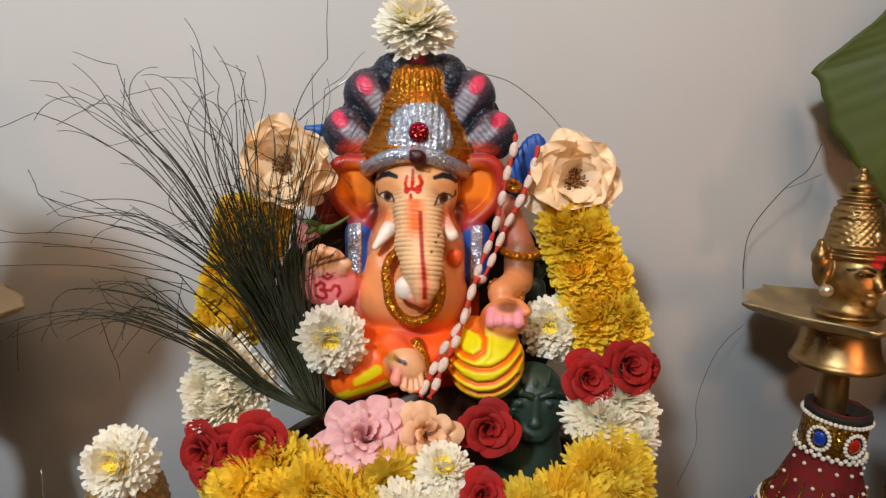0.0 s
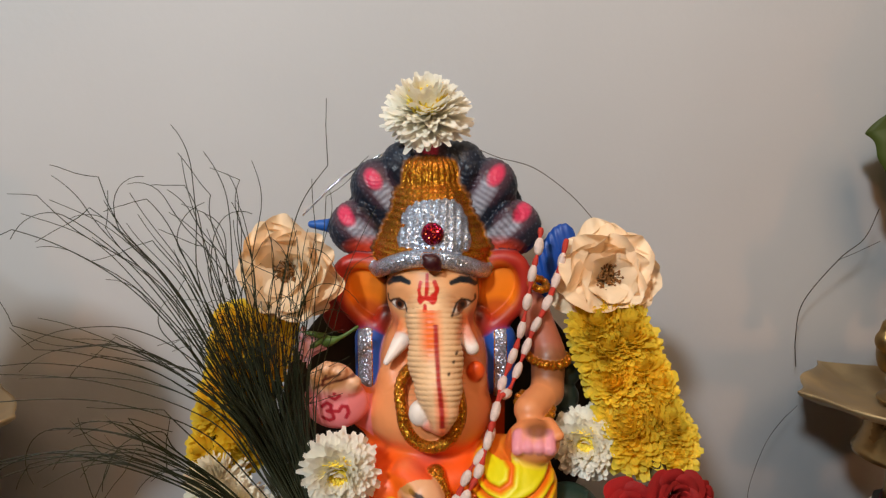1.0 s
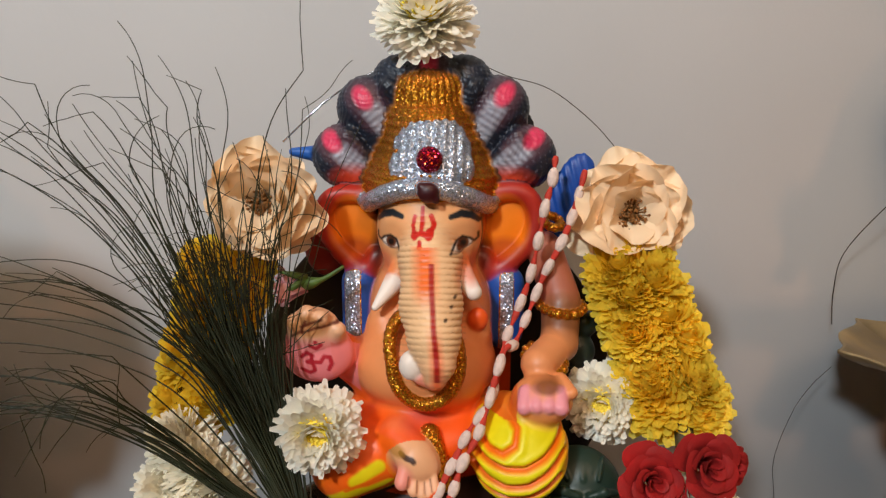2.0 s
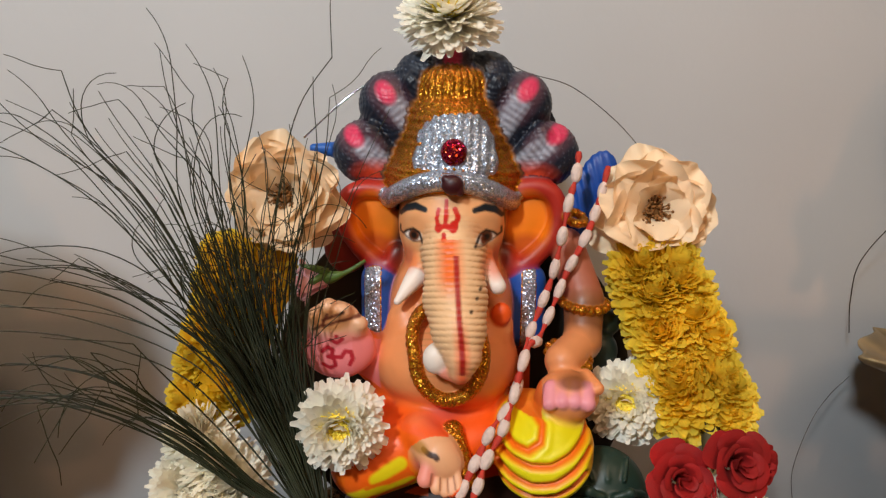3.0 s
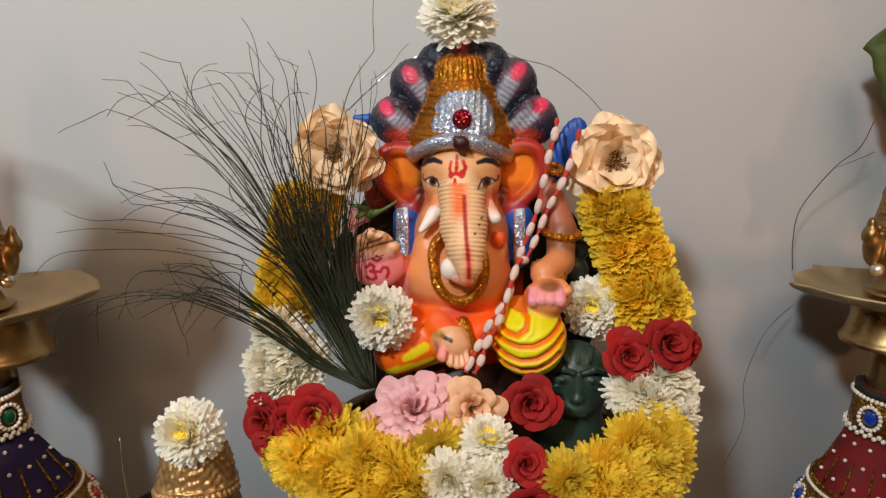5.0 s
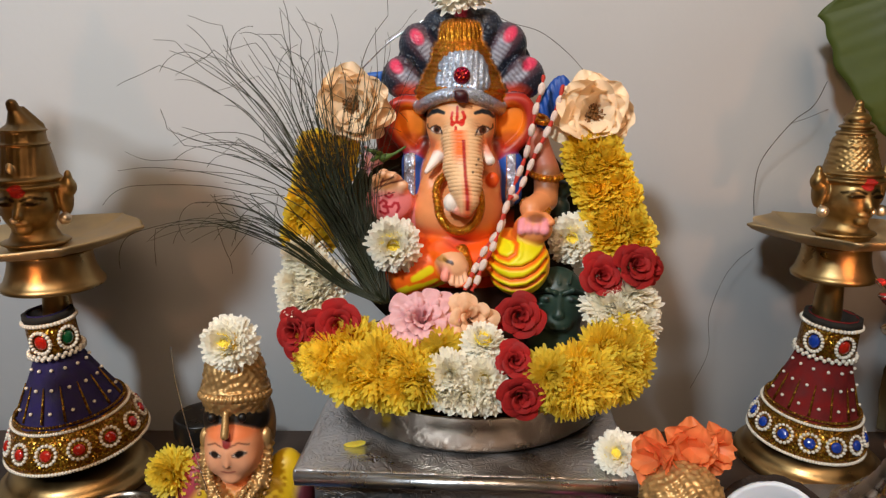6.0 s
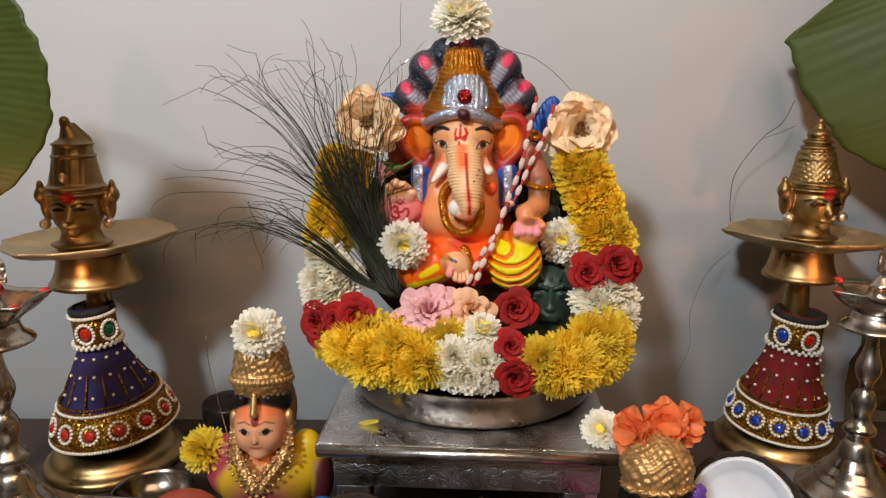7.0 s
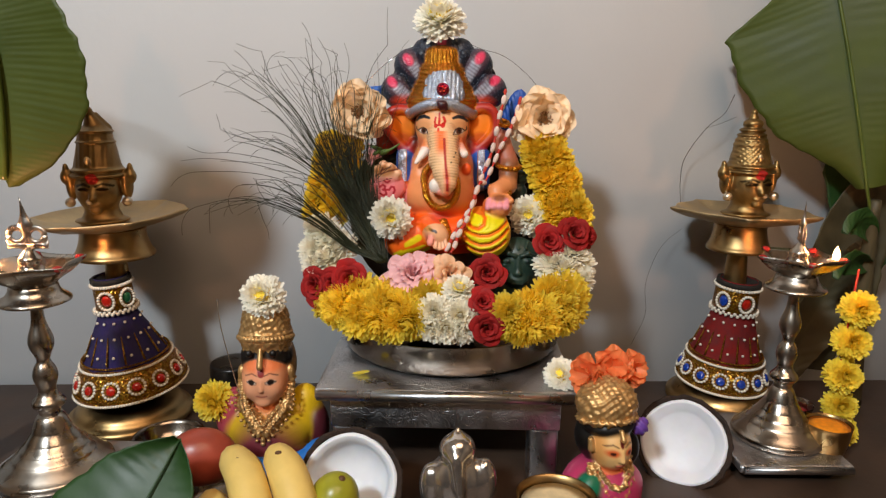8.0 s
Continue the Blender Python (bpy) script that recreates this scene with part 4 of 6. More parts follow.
        for line in ([(-0.1005, 0.4045), (-0.094, 0.4085), (-0.0905, 0.4155)], [(-0.0935, 0.4075), (-0.083, 0.4115), (-0.072, 0.4135)], [(-0.0935, 0.4115), (-0.0805, 0.417)]):
            col = dab(V, col, palm * stroke(V, line, 0.001), "5A1A12", 0.9)
        col = dab(V, col, near(V, (0.0565, 0.3805), (0.0085, 0.0032), 0.002) * (y < 0.515) * (x > 0.03), "6A3410", 0.8)
        # bolster bands
        for c, mid, half in ((-0.069, -0.0722, 0.0056), (0.0318, 0.0328, 0.0046)):
            cush = (np.abs(x - c) < 0.0155) & (y < 0.578) & (y > 0.555) & (z < 0.452) & (z > 0.378) & (slot == 0) & blue
            slot = np.where(cush & (np.abs(x - mid) < half), 2, slot)
        # hood: pink throats over pale ribs, pale specks, red towards the ears
        hood = (y < 0.592) & (y > 0.558) & (slot == 0) & (z > 0.478) & (col.max(1) < 0.06)
        grain = np.sin(1130 * x + 640 * z + 3 * np.sin(310 * z + 90 * x)) * np.sin(870 * z - 790 * x + 3 * np.sin(270 * x)) * np.sin(520 * y + 410 * x + 230 * z)
        col = dab(V, col, hood * np.clip((grain - 0.55) * 4, 0, 1), "8A98AC", 0.35)
        for px, pz, qx, qz in ((-0.0641, 0.5498, -0.0498, 0.5318), (-0.0857, 0.5217, -0.0677, 0.5043), (0.0288, 0.5525, 0.0122, 0.5266), (0.049, 0.5246, 0.0287, 0.506), (-0.0203, 0.5723, -0.0202, 0.5655)):
            d = np.array((qx - px, qz - pz))
            L = np.sqrt((d ** 2).sum())
            n = np.array((d[1], -d[0])) / L
            t = ((x - px) * d[0] + (z - pz) * d[1]) / L
            w = (x - px) * n[0] + (z - pz) * n[1]
            col = dab(V, col, hood * np.clip(1.3 - (np.abs(w) / 0.012) ** 2 - (np.maximum(0, np.abs(t - 0.006) - 0.008) / 0.012) ** 2, 0, 1), "6A4450", 0.6)
            col = dab(V, col, hood * np.clip(1.35 - (np.abs(w) / 0.0072) ** 2, 0, 1) * np.clip((t - 0.005) / 0.004, 0, 1) * np.clip((L + 0.008 - t) / 0.008, 0, 1) * (0.75 + 0.25 * np.sin(t * 1500)), "B4BACA", 0.85)
            col = dab(V, col, hood * np.clip(1.5 - (w / 0.0056) ** 2 - (t / 0.0088) ** 2, 0, 1), "E03A62", 0.95)
        for s in (-1, 1):
            col = dab(V, col, hood * near(V, (cx + s * 0.05, 0.494), (0.017, 0.010), 0.009), "E24A26", 0.85)
        return col, slot

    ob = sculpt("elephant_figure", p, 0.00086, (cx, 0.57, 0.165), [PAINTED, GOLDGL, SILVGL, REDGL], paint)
    tagged(ob, "painted plaster elephant-headed idol with glitter crown, seated before a snake hood", "statue")


elephant_figure()


def monkey_figure():
    g = "24382F"
    p = [E((0.083, 0.536, 0.288), (0.030, 0.025, 0.036), g, 0, 0.006), E((0.083, 0.54, 0.23), (0.03, 0.028, 0.05), g, 0, 0.01), E((0.083, 0.516, 0.271), (0.0135, 0.009, 0.0085), g, 0, 0.006),
         E((0.083, 0.5095, 0.281), (0.0055, 0.004, 0.0035), g, 0, 0.003), C((0.083, 0.513, 0.3), (0.083, 0.511, 0.285), 0.0025, 0.003, g, 0, 0.004), C((0.076, 0.5085, 0.2675), (0.090, 0.5085, 0.2675), 0.0012, 0.0012, "14201B", 0, 0.001)]
    for s in (-1, 1):
        x = 0.083 + s * 0.0125
        p += [C((0.083 + s * 0.004, 0.511, 0.304), (x, 0.511, 0.3075), 0.0022, 0.0026, g, 0, 0.003), C((x, 0.511, 0.3075), (0.083 + s * 0.023, 0.52, 0.302), 0.0026, 0.0018, g, 0, 0.003),
              E((x, 0.5155, 0.2965), (0.0078, 0.004, 0.0048), "2C443A", 0, 0.002), E((x, 0.5128, 0.2965), (0.0032, 0.0025, 0.0032), "16241F", 0, 0.001), C((x - 0.006, 0.514, 0.291), (x + 0.006, 0.5145, 0.291), 0.0012, 0.0012, g, 0, 0.002)]
    for k in (-0.01, 0.0, 0.01):
        p.append(C((0.083 + k, 0.517, 0.312), (0.083 + k * 1.4, 0.53, 0.321), 0.0013, 0.0013, g, 0, 0.002))
    ob = sculpt("monkey_figure", p, 0.0011, (0.083, 0.54, 0.18), [PAINTED])
    tagged(ob, "dark green monkey-faced statuette among the flowers", "statue")


monkey_figure()


# ---- the garland and the loose flowers ----
CREAMS = open_rose_mesh("cream_rose", UNIT, CREAM, random.Random(3))
CREAMS_B = open_rose_mesh("cream_rose", UNIT, CREAM, random.Random(8))
STAMENS = stamen_mesh("stamens", UNIT, STAMEN, random.Random(4))
PINKS = rose_mesh("pink_rose", UNIT, PINKROSE, random.Random(6), 30, 0.72, 0.16, 0.8, 0.45, 1.6)
PEACHES = rose_mesh("peach_rose", UNIT, PEACH, random.Random(7), 15, 0.7, 0.12, 0.85, 0.34)
ORANGES = open_rose_mesh("orange_flower", UNIT, ORANGE, random.Random(9), ((7, 0.15, 1.05), (6, 0.55, 0.95), (4, 1.0, 0.75)))


def garland():
    g = thing("flower_garland", -0.005, 0.5, 0.2, "thick garland of yellow, white and red flowers round the idol", "garland")
    r = random.Random(21)
    jit = lambda s: r.uniform(-s, s)
    centre = Vector((-0.01, 0.56, 0.33))
    # columns on both sides: flowers threaded face upwards, one on the other
    for k in range(9):
        f = k / 8
        for j in range(2):
            c = Vector((0.147 - 0.032 * f + (j - 0.5) * 0.022 + jit(0.002), 0.545 + 0.022 * f + jit(0.003), 0.352 + 0.088 * f + jit(0.002)))
            mum("amber", c, (jit(0.5) + (j - 0.5) * 0.7, -0.9 + jit(0.3), 0.75 + jit(0.3)), 0.022 + 0.002 * (1 - f) + jit(0.0015), g, heart=False)
    for k in range(8):
        f = k / 7
        for j in range(2):
            c = Vector((-0.172 + 0.018 * f + (j - 0.5) * 0.02 + jit(0.002), 0.525 + 0.022 * f + jit(0.003), 0.352 + 0.088 * f + jit(0.002)))
            mum("amber", c, (jit(0.5) + (j - 0.5) * 0.7, -0.9 + jit(0.3), 0.75 + jit(0.3)), 0.0205 + jit(0.0015), g, heart=False)
    # white clusters on both flanks
    for c in ((-0.170, 0.5, 0.336), (-0.156, 0.49, 0.324), (-0.173, 0.492, 0.311), (-0.155, 0.482, 0.303), (-0.142, 0.487, 0.315), (-0.168, 0.484, 0.293)):
        mum("ivory", c, (c[0] * 4 + 0.3 + jit(0.4), -0.7, 0.8 + jit(0.3)), 0.0235, g, heart=False)
    for c in ((0.145, 0.497, 0.309), (0.158, 0.505, 0.296), (0.137, 0.486, 0.292), (0.155, 0.492, 0.282), (0.125, 0.492, 0.298)):
        mum("ivory", c, (c[0] * 4 - 0.3 + jit(0.4), -0.7, 0.8 + jit(0.3)), 0.0235, g, heart=False)
    # red roses
    for c, d, R in (((-0.163, 0.468, 0.272), (-0.5, -1, 0.2), 0.0275), ((-0.143, 0.462, 0.276), (-0.2, -1, 0.25), 0.025), ((-0.124, 0.458, 0.284), (0.1, -1, 0.3), 0.0265),
                    ((0.147, 0.497, 0.338), (0.3, -1, 0.35), 0.0235), ((0.118, 0.498, 0.326), (0.1, -1, 0.35), 0.0235), ((0.165, 0.507, 0.333), (0.8, -1, 0.1), 0.016),
                    ((0.043, 0.413, 0.243), (0.1, -1, 0.05), 0.0225), ((0.037, 0.423, 0.268), (0.1, -1, 0.5), 0.019)):
        rose(TURNS.choice(ROSES), c, d, R, g, name="red_rose")
    # front swags of yellow
    left = ((-0.150, 0.462, 0.256), (-0.135, 0.446, 0.246), (-0.13, 0.444, 0.262), (-0.110, 0.433, 0.24), (-0.106, 0.432, 0.256), (-0.112, 0.45, 0.270), (-0.086, 0.426, 0.243), (-0.084, 0.433, 0.260), (-0.064, 0.423, 0.236),
            (-0.060, 0.424, 0.26), (-0.046, 0.421, 0.246), (-0.052, 0.438, 0.258), (-0.09, 0.43, 0.23), (-0.028, 0.444, 0.264), (-0.085, 0.45, 0.264))
    right = ((0.068, 0.422, 0.258), (0.07, 0.421, 0.238), (0.088, 0.426, 0.247), (0.092, 0.43, 0.260), (0.110, 0.433, 0.255), (0.11, 0.432, 0.237), (0.116, 0.449, 0.272), (0.130, 0.446, 0.266), (0.130, 0.442, 0.246), (0.144, 0.46, 0.258),
             (0.140, 0.47, 0.276), (0.15, 0.476, 0.268), (0.09, 0.424, 0.232))
    for c in left + right:
        c = (c[0], c[1], max(c[2], 0.2425))
        for k in range(2):
            out = Vector((c[0] * 5 + jit(1.1), -1, (c[2] - 0.25) * 18 + jit(0.7)))
            mum("yellow", (c[0] + jit(0.002) + k * jit(0.011), c[1] + jit(0.002) + k * 0.005, c[2] + jit(0.002) + k * (jit(0.006) - 0.007 * (c[2] > 0.25))), out, 0.0245 + jit(0.0025), g, heart=False)
    for c, d in (((-0.018, 0.416, 0.258), (0, -1, 0.25)), ((-0.02, 0.417, 0.24), (-0.1, -1, -0.1)), ((0.011, 0.418, 0.254), (0.1, -1, 0.2)), ((0.013, 0.418, 0.238), (0.2, -1, -0.2)), ((-0.004, 0.414, 0.24), (0, -1, 0))):
        mum("ivory", c, d, 0.0205, g, heart=True)
    mum("white", (0.010, 0.436, 0.278), (0.1, -0.55, 1.0), 0.0205, g)
    # cream roses that close the ends
    for c, d, m, R in (((-0.125, 0.548, 0.482), (-0.05, -1, 0.1), CREAMS, 0.041), ((0.114, 0.578, 0.474), (0.1, -1, 0.12), CREAMS_B, 0.043)):
        ob = rose(m, c, d, R, g, name="cream_rose")
        s = new("stamen_tuft", STAMENS)
        s.parent = ob
    # the cord that carries the flowers
    pts = [(-0.125, 0.565, 0.47), (-0.165, 0.545, 0.42), (-0.178, 0.52, 0.36), (-0.17, 0.5, 0.3), (-0.155, 0.475, 0.262), (-0.1, 0.445, 0.248), (0, 0.435, 0.24), (0.1, 0.445, 0.248), (0.145, 0.475, 0.265), (0.148, 0.51, 0.3),
           (0.145, 0.54, 0.36), (0.12, 0.565, 0.43), (0.113, 0.585, 0.47)]
    part("cord", tube([Vector(p) - Vector((-0.005, 0.5, 0.2)) for p in spline(pts, 6)], 0.006, 6), STALK, g)


garland()
mum("white", (-0.0235, 0.574, 0.5985), (0.02, -0.62, 0.85), 0.0325, None, "white chrysanthemum with a yellow heart on top of the snake hood", "flower")
mum("white", (-0.078, 0.487, 0.355), (0.12, -1, 0.12), 0.0262, None, "white chrysanthemum resting against the idol's raised hand", "flower")
mum("white", (0.099, 0.552, 0.35), (-0.25, -1, 0.22), 0.0265, None, "white chrysanthemum tucked beside the idol's open hand", "flower")
rose(PINKS, (-0.049, 0.462, 0.286), (0.05, -0.78, 0.62), 0.036, None, "full pale pink rose at the idol's feet", "flower", "pink_rose")
rose(PEACHES, (-0.004, 0.470, 0.289), (0.15, -0.88, 0.45), 0.028, None, "peach rose at the idol's feet", "flower", "peach_rose")
rose(ROSES[1], (0.042, 0.488, 0.288), (0.05, -1, 0.3), 0.026, None, "dark red rose at the idol's knee", "flower", "red_rose")

b = thing("rosebud", -0.096, 0.535, 0.43, "small pink rosebud with a green stalk by the raised hand", "flower")
part("petals", rose_mesh("petals", 0.015, PINKROSE, random.Random(12), 12, 0.25, 0.15, 1.5, 0.2), None, b, "", toward((-0.9, -0.3, -0.1)))
bmx = bmesh.new()
add_tube(bmx, spline([(-0.002, 0, 0.002), (0.005, -0.003, 0.004), (0.013, -0.002, 0.007), (0.024, 0, 0.014)], 4), [0.0042, 0.0044, 0.0044, 0.004, 0.0035, 0.003, 0.0022, 0.0017, 0.0015, 0.0014, 0.0013, 0.0012, 0.0011], 8)
for q in (-0.6, 0.5):
    add_tube(bmx, [(0.0, -0.002, 0.006), (-0.008, -0.008, 0.006 + 0.008 * q), (-0.016, -0.009, 0.006 + 0.012 * q)], [0.003, 0.0022, 0.0006], 5)
part("stalk", bmx, STEMG, b, "green stalk and sepals")


def cotton_garland():
    g = thing("cotton_garland", 0.05, 0.52, 0.3, "white cotton tufts bound with red thread hung on the idol", "garland")
    o = Vector((0.05, 0.52, 0.3))
    lines = ([(0.0629, 0.568, 0.5129), (0.0606, 0.56, 0.4982), (0.0556, 0.552, 0.4807), (0.052, 0.548, 0.4603), (0.0467, 0.547, 0.4347), (0.0392, 0.543, 0.414), (0.0315, 0.533, 0.396), (0.0267, 0.515, 0.3783), (0.0199, 0.503, 0.3645), (0.0112, 0.496, 0.3546), (0.003, 0.49, 0.3392), (-0.0055, 0.483, 0.3227), (-0.0092, 0.478, 0.3146)],
             [(0.0833, 0.575, 0.5036), (0.0762, 0.565, 0.4781), (0.0666, 0.556, 0.4558), (0.0563, 0.553, 0.4356), (0.0479, 0.547, 0.4151), (0.0384, 0.535, 0.3965), (0.0321, 0.522, 0.3961), (0.0259, 0.511, 0.3815), (0.0215, 0.501, 0.3671), (0.0152, 0.493, 0.3507), (0.0073, 0.487, 0.3373), (0.002, 0.48, 0.3229), (-0.0026, 0.475, 0.3149)])
    rr = random.Random(14)
    for line in lines:
        pts = spline(line, 10)
        part("thread", tube([p - o for p in pts], [0.0017 + 0.0006 * math.sin(0.9 * i) for i in range(len(pts))], 6), THREAD, g, "red thread")
        acc = 0.004
        for a, q in zip(pts, pts[1:]):
            acc += (q - a).length
            if acc > 0.0185:
                acc = rr.uniform(-0.003, 0.004)
                d = (q - a).normalized()
                k = rr.uniform(0.85, 1.2)
                part("cotton_tuft", ball((0, 0, 0), (0.0036 * k, 0.0034, 0.0070 * rr.uniform(0.85, 1.15)), 8, 8), COTTON, g, "", Matrix.Translation(q - o) @ toward(d, rr.uniform(0, 6)))


cotton_garland()


def spray(bm, r, count, thick, wild, *line):
    """Blades that wander about one line; each stop of the line is x, y, z and how far the blades spread there."""
    for i in range(count):
        u, v, f = r.gauss(0, 0.75), r.gauss(0, 0.4), r.gauss(0, 0.5)
        ctrl = []
        for k, (x, y, z, spread) in enumerate(line):
            u += r.gauss(0, 0.34) * wild
            ctrl.append(Vector((x + u * spread, y + f * spread * 0.5, z + (0.35 * u + 0.8 * v) * spread * (0.25 + 0.15 * k))))
        keep = r.uniform(0.5, 1.0) if i % 3 else r.uniform(0.85, 1.0)
        pts = spline(ctrl, 6)
        pts = pts[:max(8, int(len(pts) * keep))]
        # the dry tips kink and curl
        if r.random() < 0.55 * wild:
            d = (pts[-1] - pts[-2]).normalized()
            sharp = r.random() < 0.35
            a, p = r.choice((-1, 1, -1)) * (r.uniform(0.7, 1.6) if sharp else r.uniform(0.08, 0.3)), pts[-1]
            for _ in range(r.randint(4, 9)):
                d = Matrix.Rotation(a, 3, "Y") @ d
                a = r.gauss(0, 0.08) if sharp else a * r.uniform(0.8, 1.15)
                p = p + d * r.uniform(0.004, 0.006)
                pts.append(p)
        n = len(pts)
        add_tube(bm, pts, [thick * (1.15 - 0.75 * k / n) for k in range(n)], 3)


def grass_bunch():
    """A sheaf of dark blades, held low, that fan out in six sprays."""
    r = random.Random(2)
    bm = bmesh.new()
    # upright core
    spray(bm, r, 150, 0.00055, 0.9, (-0.0868, 0.468, 0.3023, 0.003), (-0.1042, 0.484, 0.3349, 0.0069), (-0.1284, 0.498, 0.383, 0.0106), (-0.1412, 0.506, 0.4238, 0.0139), (-0.1485, 0.51, 0.4584, 0.0191))
    # fan up and left
    spray(bm, r, 36, 0.0006, 1.1, (-0.0875, 0.468, 0.304, 0.0026), (-0.112, 0.486, 0.3519, 0.0066), (-0.1498, 0.5, 0.4178, 0.0099), (-0.1775, 0.502, 0.4829, 0.0181), (-0.2016, 0.5, 0.5259, 0.028), (-0.2191, 0.496, 0.5592, 0.0363))
    # fan up
    spray(bm, r, 18, 0.00058, 1.1, (-0.0868, 0.468, 0.3041, 0.0026), (-0.1068, 0.486, 0.3521, 0.0066), (-0.1359, 0.502, 0.4319, 0.0109), (-0.1477, 0.502, 0.4869, 0.0198), (-0.1512, 0.498, 0.5265, 0.0248), (-0.1519, 0.494, 0.5486, 0.028))
    # sweep to the left
    spray(bm, r, 28, 0.0006, 1.2, (-0.0891, 0.468, 0.3058, 0.0026), (-0.1212, 0.482, 0.3532, 0.0059), (-0.1488, 0.486, 0.3934, 0.0086), (-0.1889, 0.48, 0.4283, 0.0165), (-0.2255, 0.465, 0.45, 0.0248), (-0.2573, 0.455, 0.4541, 0.028))
    # low sweep
    spray(bm, r, 32, 0.00062, 1.3, (-0.087, 0.466, 0.3034, 0.0026), (-0.1243, 0.468, 0.322, 0.0046), (-0.1618, 0.464, 0.354, 0.0073), (-0.1981, 0.454, 0.3803, 0.0125), (-0.2281, 0.446, 0.3903, 0.0198), (-0.2629, 0.44, 0.3847, 0.0297))
    # upright by the rose
    spray(bm, r, 24, 0.00052, 1, (-0.087, 0.469, 0.3035, 0.0026), (-0.1009, 0.486, 0.3524, 0.0046), (-0.1114, 0.5, 0.4047, 0.0079), (-0.1073, 0.502, 0.4502, 0.0112), (-0.0984, 0.498, 0.4948, 0.0149), (-0.0906, 0.494, 0.5367, 0.0181))
    ob = new("grass_bunch", mesh_of("grass_bunch", bm, GRASS))
    tagged(ob, "bunch of dark dried grass blades fanning out beside the idol", "grass", kind="stuff")


grass_bunch()


# ---- brass lamps dressed as figures ----
def brass_lamp(x, y, z, turn, spouts, sharp, lean, cup):
    t = thing("brass_oil_lamp", x, y, z, "tall brass oil lamp with a wide pointed dish", "oil lamp", "brass lamps", turn)
    part("foot", lathe(soften([(0, 0), (0.082, 0), (0.088, 0.004), (0.087, 0.012), (0.078, 0.016), (0.074, 0.024), (0.066, 0.03), (0.03, 0.042), (0.016, 0.06), (0, 0.06)], 3), 56), BRASS, t)
    part("stem", lathe(soften([(0, 0.055), (0.016, 0.055), (0.018, 0.1), (0.014, 0.15), (0.017, 0.2), (0.015, 0.235), (0.013, 0.25), (0, 0.25)], 3), 32), BRASS, t)
    part("cup", lathe([(r * cup, h) for r, h in soften([(0, 0.249), (0.02, 0.249), (0.053, 0.247), (0.055, 0.253), (0.050, 0.258), (0.045, 0.272), (0.043, 0.285), (0.046, 0.291), (0, 0.291)], 3)], 48), BRASS, t)

    def point(a, i):
        d = 1.0
        if i >= 2:
            k = abs(((a * spouts / (2 * math.pi)) % 1) - 0.5) * 2
            d = 1 - sharp * 0.5 + sharp * k ** 5 + 0.012 * math.sin(7 * a)
        return d
    prof = [(0, 0.000), (0.046, 0.001), (0.078, 0.008), (0.096, 0.015), (0.1015, 0.019), (0.102, 0.0215), (0.099, 0.0215), (0.092, 0.018), (0.074, 0.0115), (0.05, 0.0085), (0, 0.0085)]
    part("dish", lathe(prof, 90, lambda a, i: point(a, i if i < 9 else 0)), DISHBRASS, t, "", Matrix.Translation((0, 0, 0.2895)) @ Euler((radians(lean[0]), radians(lean[1]), 0)).to_matrix().to_4x4())
    return t


